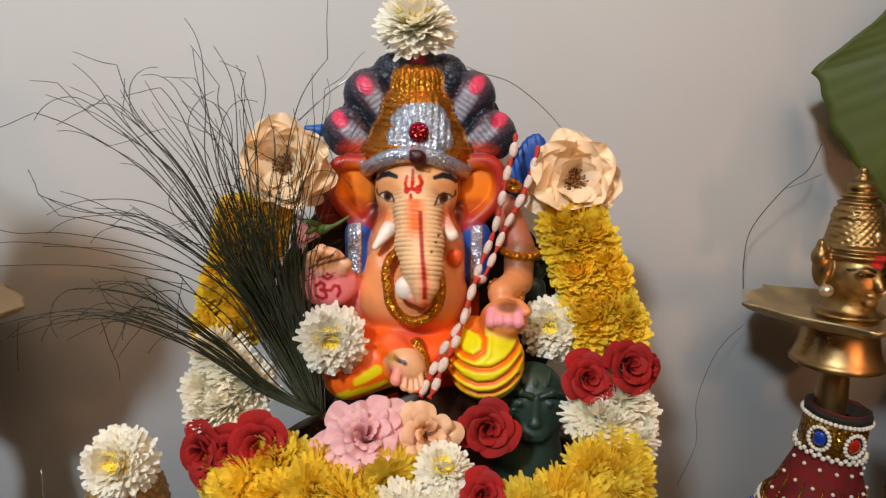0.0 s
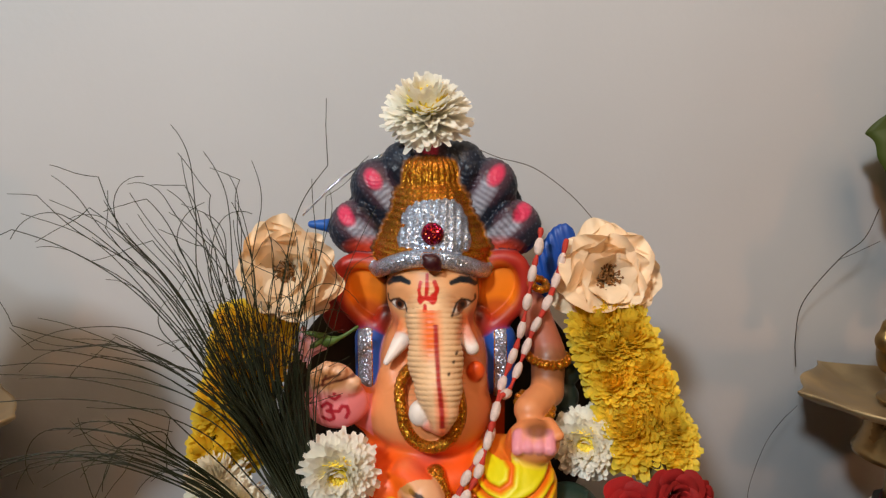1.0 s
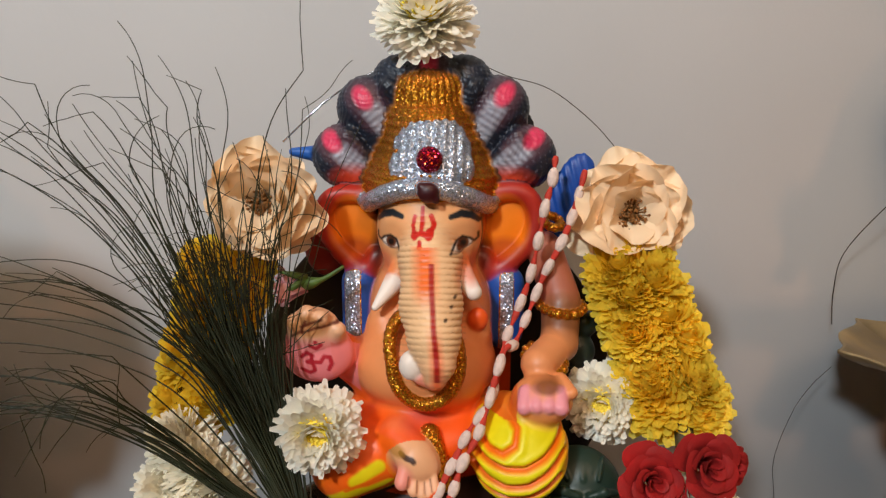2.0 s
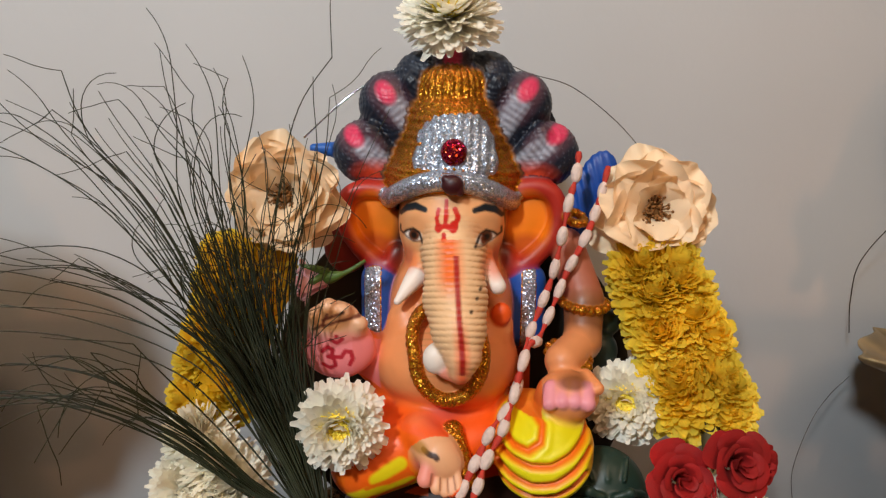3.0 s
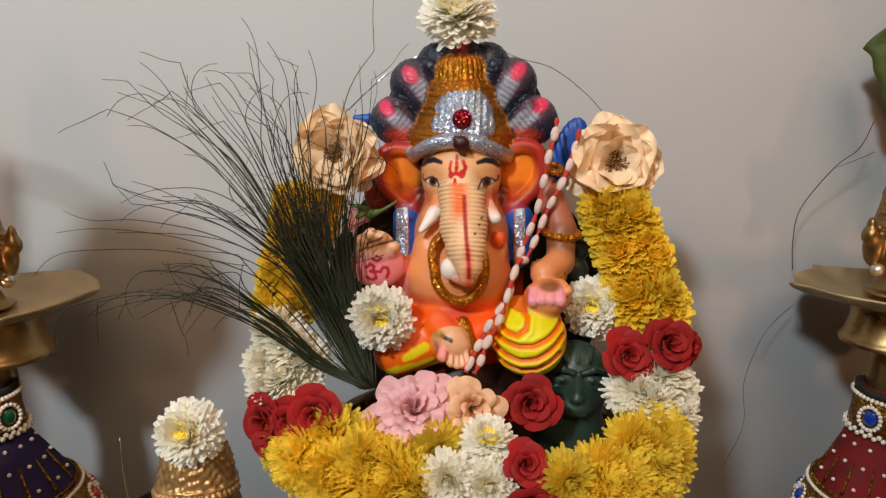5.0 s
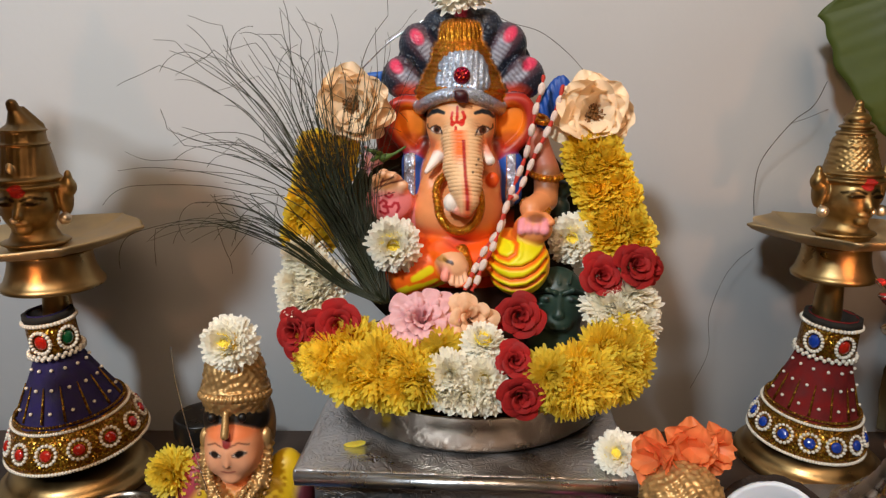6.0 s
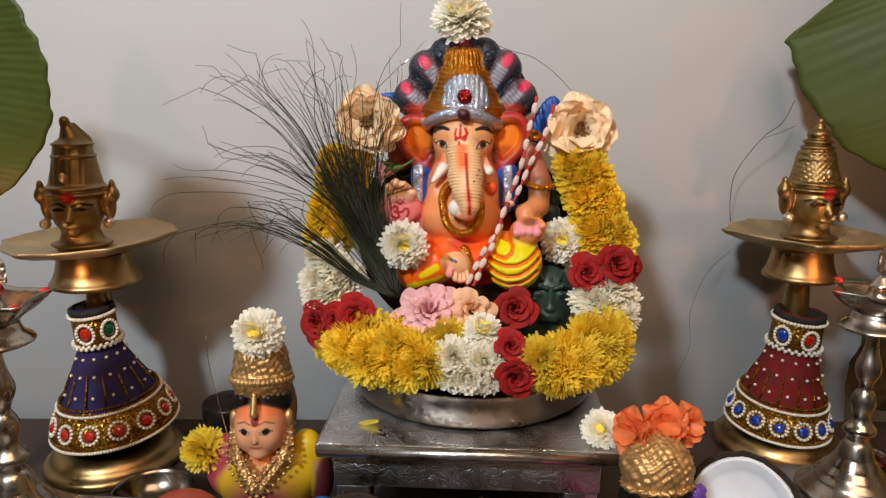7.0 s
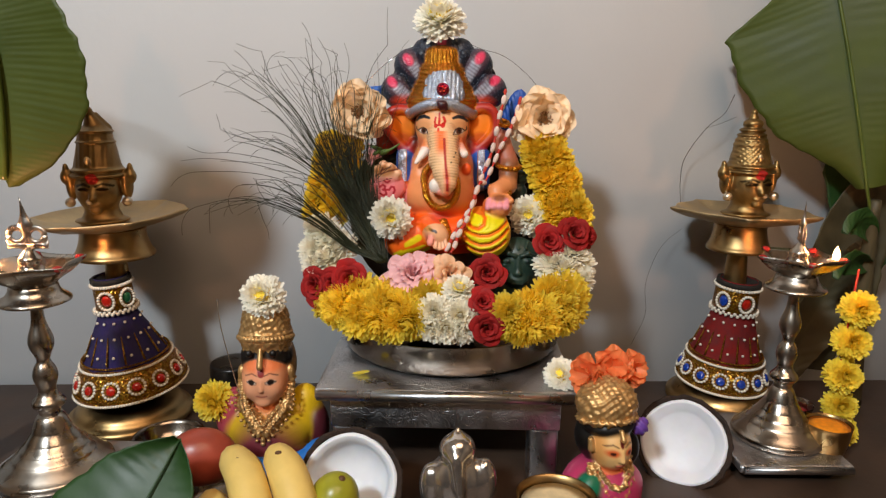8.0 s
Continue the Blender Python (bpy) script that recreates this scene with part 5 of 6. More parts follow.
def brass_head(x, y, z, yaw, tall, size):
    """A cast brass head with a tall crown, on the lamp's dish; yaw turns it about its neck."""
    B, D = "94794E", "1E150E"
    p = [E((0, 0.004, 0.052), (0.031, 0.033, 0.036), B, 0, 0.006), E((0, -0.008, 0.044), (0.024, 0.023, 0.026), B, 0, 0.01), C((0, 0.004, 0.024), (0, 0.004, 0.002), 0.021, 0.03, B, 0, 0.008),
         E((0, 0.004, 0.004), (0.037, 0.034, 0.006), B, 0, 0.003), C((0, -0.030, 0.052), (0, -0.035, 0.041), 0.0028, 0.0048, B, 0, 0.004), E((0, -0.029, 0.031), (0.0085, 0.004, 0.003), B, 0, 0.003), E((0, -0.025, 0.023), (0.008, 0.006, 0.006), B, 0, 0.004),
         E((0, 0.004, 0.071), (0.037, 0.037, 0.007), B, 0, 0.003), E((0, 0.004, 0.079), (0.036, 0.036, 0.006), B, 0, 0.003)]
    ridge = lambda P: 0.0004 * np.sin(P[..., 2] * 700)
    if tall:
        flat = lambda P: np.clip(P[..., 2] - 0.137, 0, 1) * 0.9 + 0.0003 * np.sin(P[..., 0] * 900)
        p += [C((0, 0.006, 0.085), (0, 0.008, 0.126), 0.0315, 0.0235, "7E6440", 0, 0.004, flat), E((0, 0.008, 0.134), (0.0255, 0.0255, 0.0035), "8A7048", 0, 0.002), E((0, 0.007, 0.119), (0.0275, 0.0275, 0.0022), "8A7048", 0, 0.002),
              C((0, 0.008, 0.138), (-0.004, 0.004, 0.157), 0.017, 0.0065, "6E5636", 0, 0.005), E((-0.005, 0.003, 0.163), (0.006, 0.006, 0.0065), "6E5636", 0, 0.003),
              C((0.003, 0.01, 0.158), (0.017, 0.014, 0.139), 0.003, 0.0045, "6E5636", 0, 0.004)]
    else:
        p += [C((0, 0.006, 0.085), (0, 0.008, 0.108), 0.031, 0.025, B, 0, 0.004, lambda P: 0.0008 * np.sin(P[..., 2] * 900) * np.sin(900 * P[..., 0]))]
        for i, r in enumerate((0.0255, 0.0235, 0.0215, 0.019)):
            p.append(E((0, 0.008, 0.112 + 0.0075 * i), (r, r, 0.0048), B, 0, 0.002))
        p += [E((0, 0.008, 0.144), (0.0145, 0.0145, 0.009), B, 0, 0.003), E((0, 0.008, 0.154), (0.007, 0.007, 0.004), B, 0, 0.002), E((0, 0.008, 0.161), (0.005, 0.005, 0.006), B, 0, 0.003)]
    for s in (-1, 1):
        p += [E((s * 0.037, 0.006, 0.056), (0.008, 0.012, 0.022), B, 0, 0.004), E((s * 0.043, 0.004, 0.068), (0.008, 0.009, 0.011), B, 0, 0.003), E((s * 0.043, 0.004, 0.08), (0.004, 0.005, 0.008), B, 0, 0.003),
              E((s * 0.038, -0.006, 0.032), (0.0072, 0.0072, 0.0072), "D8CCB8", 0, 0.002), E((s * 0.0125, -0.0265, 0.0535), (0.0085, 0.004, 0.0035), B, 0, 0.003)]
    p.append(E((-0.005, -0.034, 0.036) if tall else (0.007, -0.033, 0.036), (0.004, 0.002, 0.004), "D8CCB8", 0, 0.001))
    p.append(E((-0.004, -0.027, 0.094), (0.004, 0.003, 0.0065), "C9B48C", 0, 0.002))

    def paint(V, col, slot):
        f = (V[:, 1] < -0.008).astype(float)
        for s in (-1, 1):
            col = dab(V, col, f * near(V, (s * 0.0125, 0.0535), (0.0085, 0.0026)), D, 0.95)
            col = dab(V, col, f * stroke(V, [(s * 0.004, 0.0575), (s * 0.012, 0.0612), (s * 0.024, 0.0572)], 0.0017), D, 0.9)
        red = f * near(V, (0, 0.068), (0.0085, 0.0075), 0.0015)
        col = dab(V, col, red, "8A1410")
        return col, np.where(red > 0.5, 1, slot)
    ob = sculpt("brass_idol", p, 0.0013, (0, 0, 0), [BRASSPAINT, KUMKUM], paint)
    ob.matrix_world = pose(x, y, z, 0, 0, yaw) @ Matrix.Diagonal((size, size, size * 0.98, 1))
    tagged(ob, "dull cast brass deity head with a tall tapering crown" if tall else "shiny cast brass deity head with a ringed crown", "statue", "brass heads")


def beads(n, f, r):
    """A run of small beads along f(0..1)."""
    bm = bmesh.new()
    for i in range(n):
        add_ball(bm, f((i + 0.5) / n), r, 6, 4)
    return bm


def stuff_part(*a):
    return tagged(part(*a), kind="stuff")


def skirt(x, y, z, face, velvet, gems, waist_gems, colour, tilt, wide, waist):
    """A stiff doll's skirt, its front towards the angle face (degrees)."""
    t = thing("lamp_skirt", x, y, z, colour + " velvet skirt with pearl borders on a brass lamp", "skirt", "lamp skirts")
    t.matrix_world = pose(x, y, z, tilt[0], tilt[1], 0)
    prof = [(0.038, 0.168), (0.0385, 0.115)] + [(0.0385 + r * wide, h) for r, h in ((0.0075, 0.1), (0.0235, 0.072), (0.0415, 0.042), (0.0535, 0.02), (0.0595, 0))]
    prof = [(r * waist, h) for r, h in prof]
    hem = prof[-1][0]
    fold = lambda a, i: 1 + (0.025 * math.sin(9 * a) if i >= 2 else 0) * min(1, (i - 1) / 3)

    def rad(h):
        for (r0, h0), (r1, h1) in zip(prof, prof[1:]):
            if h1 <= h <= h0:
                return r1 + (r0 - r1) * (h - h1) / (h0 - h1)
        return prof[-1][0]

    at = lambda a, h, off=0.0: Vector(((rad(h) + off) * math.cos(a), (rad(h) + off) * math.sin(a), h))
    part("fabric", lathe([(prof[0][0] - 0.003, 0.168)] + prof[1:] + [(hem - 0.004, 0.0), (hem - 0.028, 0.045), (0.03, 0.1)], 90, fold), velvet, t)
    part("waistband", lathe([(r * waist, h) for r, h in ((0.0385, 0.121), (0.0412, 0.122), (0.0404, 0.142), (0.04, 0.160), (0.0375, 0.161))], 48), BROCADE, t, "gold brocade waistband")
    part("hem_band", lathe([(hem + 0.0015, 0.001), (hem + 0.0035, 0.004), (rad(0.022) + 0.0028, 0.022), (rad(0.044) + 0.0028, 0.044), (rad(0.045), 0.0455)], 72), BROCADE, t, "gold brocade hem")
    tau = 2 * math.pi
    part("waist_cord", lathe([(r * waist, h) for r, h in ((0.036, 0.159), (0.0415, 0.16), (0.0405, 0.167), (0.035, 0.1665), (0.02, 0.156))], 40, lambda a, i: 1 + 0.03 * math.sin(30 * a)), CLOTHDARK, t, "dark gathered waist edge")
    stuff_part("pearl_trim", beads(46, lambda s: at(s * tau, 0.1575, 0.003), 0.0026), PEARL, t, "row of small pearls")
    stuff_part("pearl_trim", beads(52, lambda s: at(s * tau, 0.121 - 0.003 * (int(s * 52) % 2), 0.004), 0.0028), PEARL, t, "row of small pearls")
    stuff_part("pearl_trim", beads(124, lambda s: at(s * tau, 0.043, 0.004), 0.0021), PEARL, t, "row of small pearls")
    stuff_part("pearl_trim", beads(130, lambda s: at(s * tau, 0.008, 0.0045), 0.0018), BROCADE, t, "gold bead row")
    stuff_part("pearl_trim", beads(104, lambda s: at(s * tau, 0.0495, 0.003), 0.0018), BROCADE, t, "gold bead row")
    stuff_part("pearl_trim", beads(136, lambda s: at(s * tau, 0.002, 0.004), 0.0023), PEARL, t, "row of small pearls")
    f0 = radians(face)
    for k in range(-2, 9 - 2):
        a = f0 + (k - 2) * radians(27) + 0.12
        part("gem", ball((0, 0, 0), (0.0068, 0.0068, 0.0032), 10, 6), gems, t, "", Matrix.Translation(at(a, 0.0225, 0.004)) @ toward((math.cos(a), math.sin(a), 0.45)))
        m = Matrix.Translation(at(a, 0.0225, 0.003)) @ toward((math.cos(a), math.sin(a), 0.45))
        stuff_part("pearl_ring", beads(15, lambda s: Vector((0.0108 * math.cos(s * tau), 0.0108 * math.sin(s * tau), 0)), 0.0024), PEARL, t, "", m)
    for k, g in enumerate(waist_gems):
        a = f0 + (k - 0.5) * radians(58) + tilt[2]
        m = Matrix.Translation(at(a, 0.138, 0.003)) @ toward((math.cos(a), math.sin(a), 0))
        part("gem", ball((0, 0, 0), (0.007, 0.0088, 0.003), 10, 6), g, t, "", m)
        stuff_part("pearl_ring", beads(18, lambda s: Vector((0.0105 * math.cos(s * tau), 0.0125 * math.sin(s * tau), 0.001)), 0.0025), PEARL, t, "", m)
    for k in range(-3, 4):
        a = f0 + k * radians(26)
        part("gold_stripe", tube([at(a, h, 0.0018) for h in (0.052, 0.06, 0.075, 0.088)], [0.0016, 0.0014, 0.0012, 0.0006], 5), BROCADE, t, "gold thread stripe")
        for da, h in ((13, 0.085), (10, 0.062), (15, 0.105)):
            part("pearl", ball(at(a + radians(da), h, 0.002), 0.0021, 8, 6), PEARL, t)
    return t


LX, LY, RX, RY = -0.486, 0.572, 0.428, 0.692
brass_lamp(LX, LY, TABLE, 12, 6, 0.08, (1, -2.5), 1.0)
brass_lamp(RX, RY, TABLE, 38, 5, 0.16, (0, 1.5), 0.86)
brass_head(LX - 0.003, LY - 0.018, 0.330, 14, True, 0.95)
brass_head(RX + 0.004, RY - 0.008, 0.332, 10, False, 0.96)
skirt(LX + 0.008, LY - 0.004, 0.087, -62, VELVETB, GEMRED, (GEMRED, GEMGREEN), "deep purple", (4, -3.5, 0.15), 1.31, 0.64)
skirt(RX - 0.008, RY - 0.004, 0.068, -118, VELVETR, GEMBLUE, (GEMBLUE, GEMRED), "maroon", (3, 3.5, 0.1), 0.72, 0.79)


# ---- silver standing lamps ----
def silver_lamp(x, y, z, turn, flames, slim, face):
    t = thing("silver_oil_lamp", x, y, z, "polished silver standing oil lamp with lit wicks in its dish", "oil lamp", "silver lamps", turn)
    part("foot", lathe(soften([(r * slim, h) for r, h in ((0, 0), (0.07, 0), (0.074, 0.004), (0.073, 0.01), (0.068, 0.0125), (0.061, 0.018), (0.0525, 0.024), (0.0515, 0.026), (0.0435, 0.0325), (0.0425, 0.0345), (0.034, 0.042), (0.033, 0.044), (0.025, 0.054), (0.0245, 0.056), (0.016, 0.075), (0, 0.075))], 3), 64), SILVER, t)
    part("stem", lathe([(r * 0.66, h) for r, h in soften([(0, 0.072), (0.018, 0.072), (0.017, 0.08), (0.026, 0.084), (0.027, 0.09), (0.018, 0.096), (0.013, 0.104), (0.017, 0.112), (0.0205, 0.12), (0.017, 0.131), (0.01, 0.138), (0.0115, 0.144), (0.0205, 0.157),
                               (0.0195, 0.168), (0.011, 0.183), (0.009, 0.205), (0.012, 0.208), (0, 0.208)], 3)], 40), SILVER, t)
    part("saucer", lathe(soften([(0, 0.204), (0.012, 0.204), (0.036, 0.208), (0.038, 0.212), (0.026, 0.22), (0.024, 0.232), (0, 0.232)], 3), 40), SILVER, t)
    star = lambda a, i: 1.0 if i in (0, 1, 8, 9) else 0.8 + 0.32 * (abs(((a * 5 / (2 * math.pi)) % 1) - 0.5) * 2) ** 2.2
    part("dish", lathe([(0, 0.23), (0.024, 0.23), (0.036, 0.238), (0.046, 0.247), (0.052, 0.254), (0.0505, 0.2545), (0.044, 0.249), (0.034, 0.241), (0.022, 0.236), (0, 0.236)], 80, star), SILVER, t)
    part("knob", lathe(soften([(0, 0.234), (0.015, 0.235), (0.016, 0.244), (0.011, 0.252), (0.013, 0.258), (0.008, 0.264), (0.004, 0.27), (0, 0.272)], 3), 28), SILVER, t)
    bm = bmesh.new()
    for s in (-1, 1):
        ringl = [(s * (0.0105 + 0.009 * math.cos(a)), 0, 0.2845 + 0.0085 * math.sin(a)) for a in [2 * math.pi * i / 16 for i in range(17)]]
        add_tube(bm, ringl, 0.0036, 6)
        add_tube(bm, [(0, 0, 0.272), (s * 0.012, 0, 0.2735), (s * 0.021, 0, 0.272), (s * 0.0225, 0, 0.279)], [0.005, 0.004, 0.003, 0.001], 6)
    add_tube(bm, spline([(0, 0, 0.27), (0, 0, 0.288), (0, 0, 0.298), (-0.001, 0, 0.308), (-0.003, 0, 0.326)], 4), [0.004, 0.0038, 0.0036, 0.004, 0.005, 0.007, 0.0085, 0.009, 0.0085, 0.0075, 0.006, 0.005, 0.0038, 0.0028, 0.0018, 0.001, 0.0006], 8)
    bmesh.ops.scale(bm, vec=(1, 0.38, 1), verts=bm.verts)
    bmesh.ops.rotate(bm, cent=(0, 0, 0), matrix=Matrix.Rotation(radians(face), 3, "Z"), verts=bm.verts)
    part("finial", bm, SILVER, t, "openwork silver finial")
    for k in range(5):
        a = 2 * math.pi * k / 5
        part("kumkum_dab", ball((0.05 * math.cos(a), 0.05 * math.sin(a), 0.2525), (0.0055, 0.0055, 0.0035), 8, 6), KUMKUM, t, "dab of red powder")
    for k in flames:
        a = 2 * math.pi * k / 5
        c = Vector((0.041 * math.cos(a), 0.041 * math.sin(a), 0.252))
        part("flame", lathe(soften([(0, 0), (0.003, 0.0015), (0.0045, 0.005), (0.0033, 0.011), (0.0012, 0.016), (0, 0.019)], 2), 12), FLAME, t, "small yellow flame", Matrix.Translation(c))
        part("wick", tube([c * 0.75 + Vector((0, 0, 0.062)), c + Vector((0, 0, 0.002))], 0.0014, 5), COTTON, t)
        data = bpy.data.lights.new("flame_glow", "POINT")
        data.energy, data.color, data.shadow_soft_size = 0.42, (1.0, 0.46, 0.22), 0.006
        ob = new("flame_glow", data)
        ob.location = t.matrix_world @ (c + Vector((0, 0, 0.034)))
    return t


SLX, SLY, SLZ = -0.462, 0.36, 0.068
SRX, SRY, SRZ = 0.447, 0.53, 0.054
stool("small_stool", 0.438, 0.452, TABLE, 0.145, 0.15, SRZ, 0.012, 0.008, 0.02, 3, "small silver-clad stool under a silver lamp")
stool("small_stool", -0.462, 0.275, TABLE, 0.16, 0.16, SLZ, 0.012, 0.012, 0.02, 0, "small silver-clad stool under a silver lamp")
silver_lamp(SLX, SLY, SLZ, -26, (3,), 0.85, 30)
silver_lamp(SRX - 0.004, SRY, SRZ, -25, (0,), 0.8, 100)


# ---- painted busts ----
def hammered(amount):
    """Irregular dents, as of a crown pressed from foil."""
    return lambda P: amount * (np.sin(900 * P[..., 0] + 310 * P[..., 2]) + np.sin(760 * P[..., 2] - 420 * P[..., 0] + 2 * np.sin(300 * P[..., 1])) + np.sin(840 * P[..., 1] + 520 * P[..., 2] + 2 * np.sin(240 * P[..., 0]))) / 2


def bust_a():
    F, GOLD, HAIR = "E8A47C", "A98552", "0E0A08"
    c = Vector((-0.2455, 0.482, 0.03))
    foil = hammered(0.0011)
    p = [C((0, 0.01, 0.02), (0, 0.01, 0.0), 0.05, 0.055, "6A2630", 0, 0.01), E((0, 0.01, 0.036), (0.060, 0.036, 0.038), "E0B818", 0, 0.01), E((0.046, 0.022, 0.056), (0.022, 0.02, 0.034), "DDB416", 0, 0.008), E((-0.05, 0.016, 0.048), (0.024, 0.024, 0.04), "A8404E", 0, 0.005),
         E((0.062, 0.018, 0.03), (0.016, 0.022, 0.034), "5A1E26", 0, 0.005), C((0, 0.002, 0.06), (0, 0.0, 0.095), 0.0185, 0.018, "EE8A5A", 0, 0.006),
         E((0, 0.022, 0.122), (0.0365, 0.03, 0.054), "8A6A42", 0, 0.004), E((0, 0.008, 0.138), (0.0335, 0.032, 0.026), HAIR, 0, 0.003), E((0, -0.005, 0.1145), (0.0295, 0.031, 0.0345), F, 0, 0.003), E((-0.0125, -0.018, 0.104), (0.012, 0.014, 0.013), F, 0, 0.008), E((0.0125, -0.018, 0.104), (0.012, 0.014, 0.013), F, 0, 0.008),
         C((0, 0.012, 0.166), (0, 0.012, 0.186), 0.0345, 0.0305, GOLD, 1, 0.004, foil), E((0, 0.011, 0.158), (0.0355, 0.034, 0.005), GOLD, 1, 0.002, (-10, 0, 0)), E((0, 0.011, 0.169), (0.0355, 0.034, 0.004), GOLD, 1, 0.002, (-10, 0, 0)),
         C((0, -0.0345, 0.119), (0, -0.0365, 0.106), 0.001, 0.0024, F, 0, 0.004), E((0, -0.010, 0.096), (0.0225, 0.0185, 0.0175), F, 0, 0.008), E((0, -0.0245, 0.0855), (0.009, 0.006, 0.006), F, 0, 0.006),
         C((0, -0.027, 0.158), (0, -0.0355, 0.138), 0.003, 0.0042, GOLD, 1, 0.001), E((-0.0315, 0.0, 0.116), (0.0055, 0.007, 0.012), "B98A5A", 1, 0.002), E((0.0315, 0.0, 0.116), (0.0055, 0.007, 0.012), "B98A5A", 1, 0.002)]
    for s in (-1, 1):
        p += [C((s * 0.0315, 0.004, 0.107), (s * 0.0275, -0.014, 0.077), 0.006, 0.0085, GOLD, 1, 0.003, foil), C((s * 0.0275, -0.014, 0.077), (s * 0.004, -0.029, 0.050), 0.0085, 0.0105, GOLD, 1, 0.003, foil),
              E((s * 0.015, -0.0245, 0.152), (0.0045, 0.004, 0.005), "8A7048", 0, 0.001)]
        for row, (off, r) in enumerate(((-0.0085, 0.0026), (0.0, 0.0032), (0.0085, 0.0028))):
            line = spline([(s * (0.0315 + off * 0.4), -0.003, 0.107), (s * (0.0275 + off), -0.0235, 0.077 - off * 0.35), (s * max(0.001, 0.005 + off * 0.3), -0.0405, 0.050 - off * 1.25)], 6)
            for q in line:
                p.append(E(q, (r * 0.85, r * 0.85, r * 0.85), GOLD, 1, 0.0016))
    for i in range(23):
        a = math.pi * (-0.5 + i / 22)
        p.append(E((0.0355 * math.sin(a), 0.011 - 0.034 * math.cos(a), 0.1635 + 0.006 * math.cos(a)), (0.0026, 0.0026, 0.0036), GOLD, 1, 0.0012))
    for k, (x, z) in enumerate(((0, 0.054), (-0.005, 0.047), (0.005, 0.047), (0, 0.041), (0, 0.035))):
        p.append(E((x, -0.0405, z), (0.0032, 0.0032, 0.0032), GOLD, 1, 0.0006))

    def paint(V, col, slot):
        x, y, z = V.T
        f = ((y < -0.008) & (slot == 0)).astype(float)
        face = f * (col[:, 0] > 0.25) * (z > 0.08)
        col = dab(V, col, face * np.clip((z - 0.124) / 0.008, 0, 1), "EE7A40", 0.85)
        col = dab(V, col, face * np.clip((np.abs(x) - 0.017) / 0.008, 0, 1), "E8905E", 0.5)
        col = dab(V, col, face * np.clip((0.081 - z) / 0.003, 0, 1), "EA8450", 0.7)
        for s in (-1, 1):
            col = dab(V, col, f * near(V, (s * 0.0122, 0.1165), (0.0060, 0.0028)), "E8D8CA")
            col = dab(V, col, f * near(V, (s * 0.0122, 0.1168), (0.0042, 0.0036)), "120806")
            col = dab(V, col, f * stroke(V, [(s * 0.0045, 0.1255), (s * 0.0115, 0.1278), (s * 0.0205, 0.1235)], 0.0007), "5A3022", 0.85)
            col = dab(V, col, f * stroke(V, [(s * 0.0055, 0.1162), (s * 0.0115, 0.1198), (s * 0.0185, 0.1162)], 0.0007), "1A0C0A", 0.9)
            col = dab(V, col, f * stroke(V, [(s * 0.006, 0.1145), (s * 0.0118, 0.1132), (s * 0.018, 0.116)], 0.0005), "3A1C14", 0.8)
        col = dab(V, col, f * np.clip((z - (0.1475 - 17 * x ** 2)) / 0.001, 0, 1) * (z < 0.16), HAIR)
        col = dab(V, col, f * stroke(V, [(0, 0.1335), (0.0005, 0.1275)], 0.0042, 0.0012), "8E1A14")
        col = dab(V, col, f * stroke(V, [(-0.0062, 0.0972), (0, 0.0955), (0.0062, 0.0972)], 0.0013), "B45A4A", 0.8)
        col = dab(V, col, f * near(V, (0.0035, 0.1045), (0.0008, 0.0008)), "E8DCC8")
        return col, slot
    ob = sculpt("painted_bust", p, 0.0012, (0, 0, 0), [PAINTED, GOLDPAINT], paint)
    ob.matrix_world = pose(*c, 0, 0, 6)
    tagged(ob, "painted clay goddess bust in yellow with a gold crown and necklace", "statue", "goddess busts")


bust_a()
mum("white", (-0.2435, 0.478, 0.252), (0.05, -0.95, 0.4), 0.0275, None, "white chrysanthemum with a yellow heart on the bust's crown", "flower")
mum("yellow", (-0.318, 0.482, 0.103), (0.0, -1, 0.3), 0.0265, None, "yellow chrysanthemum leaning on the bust's shoulder", "flower", heart=False)


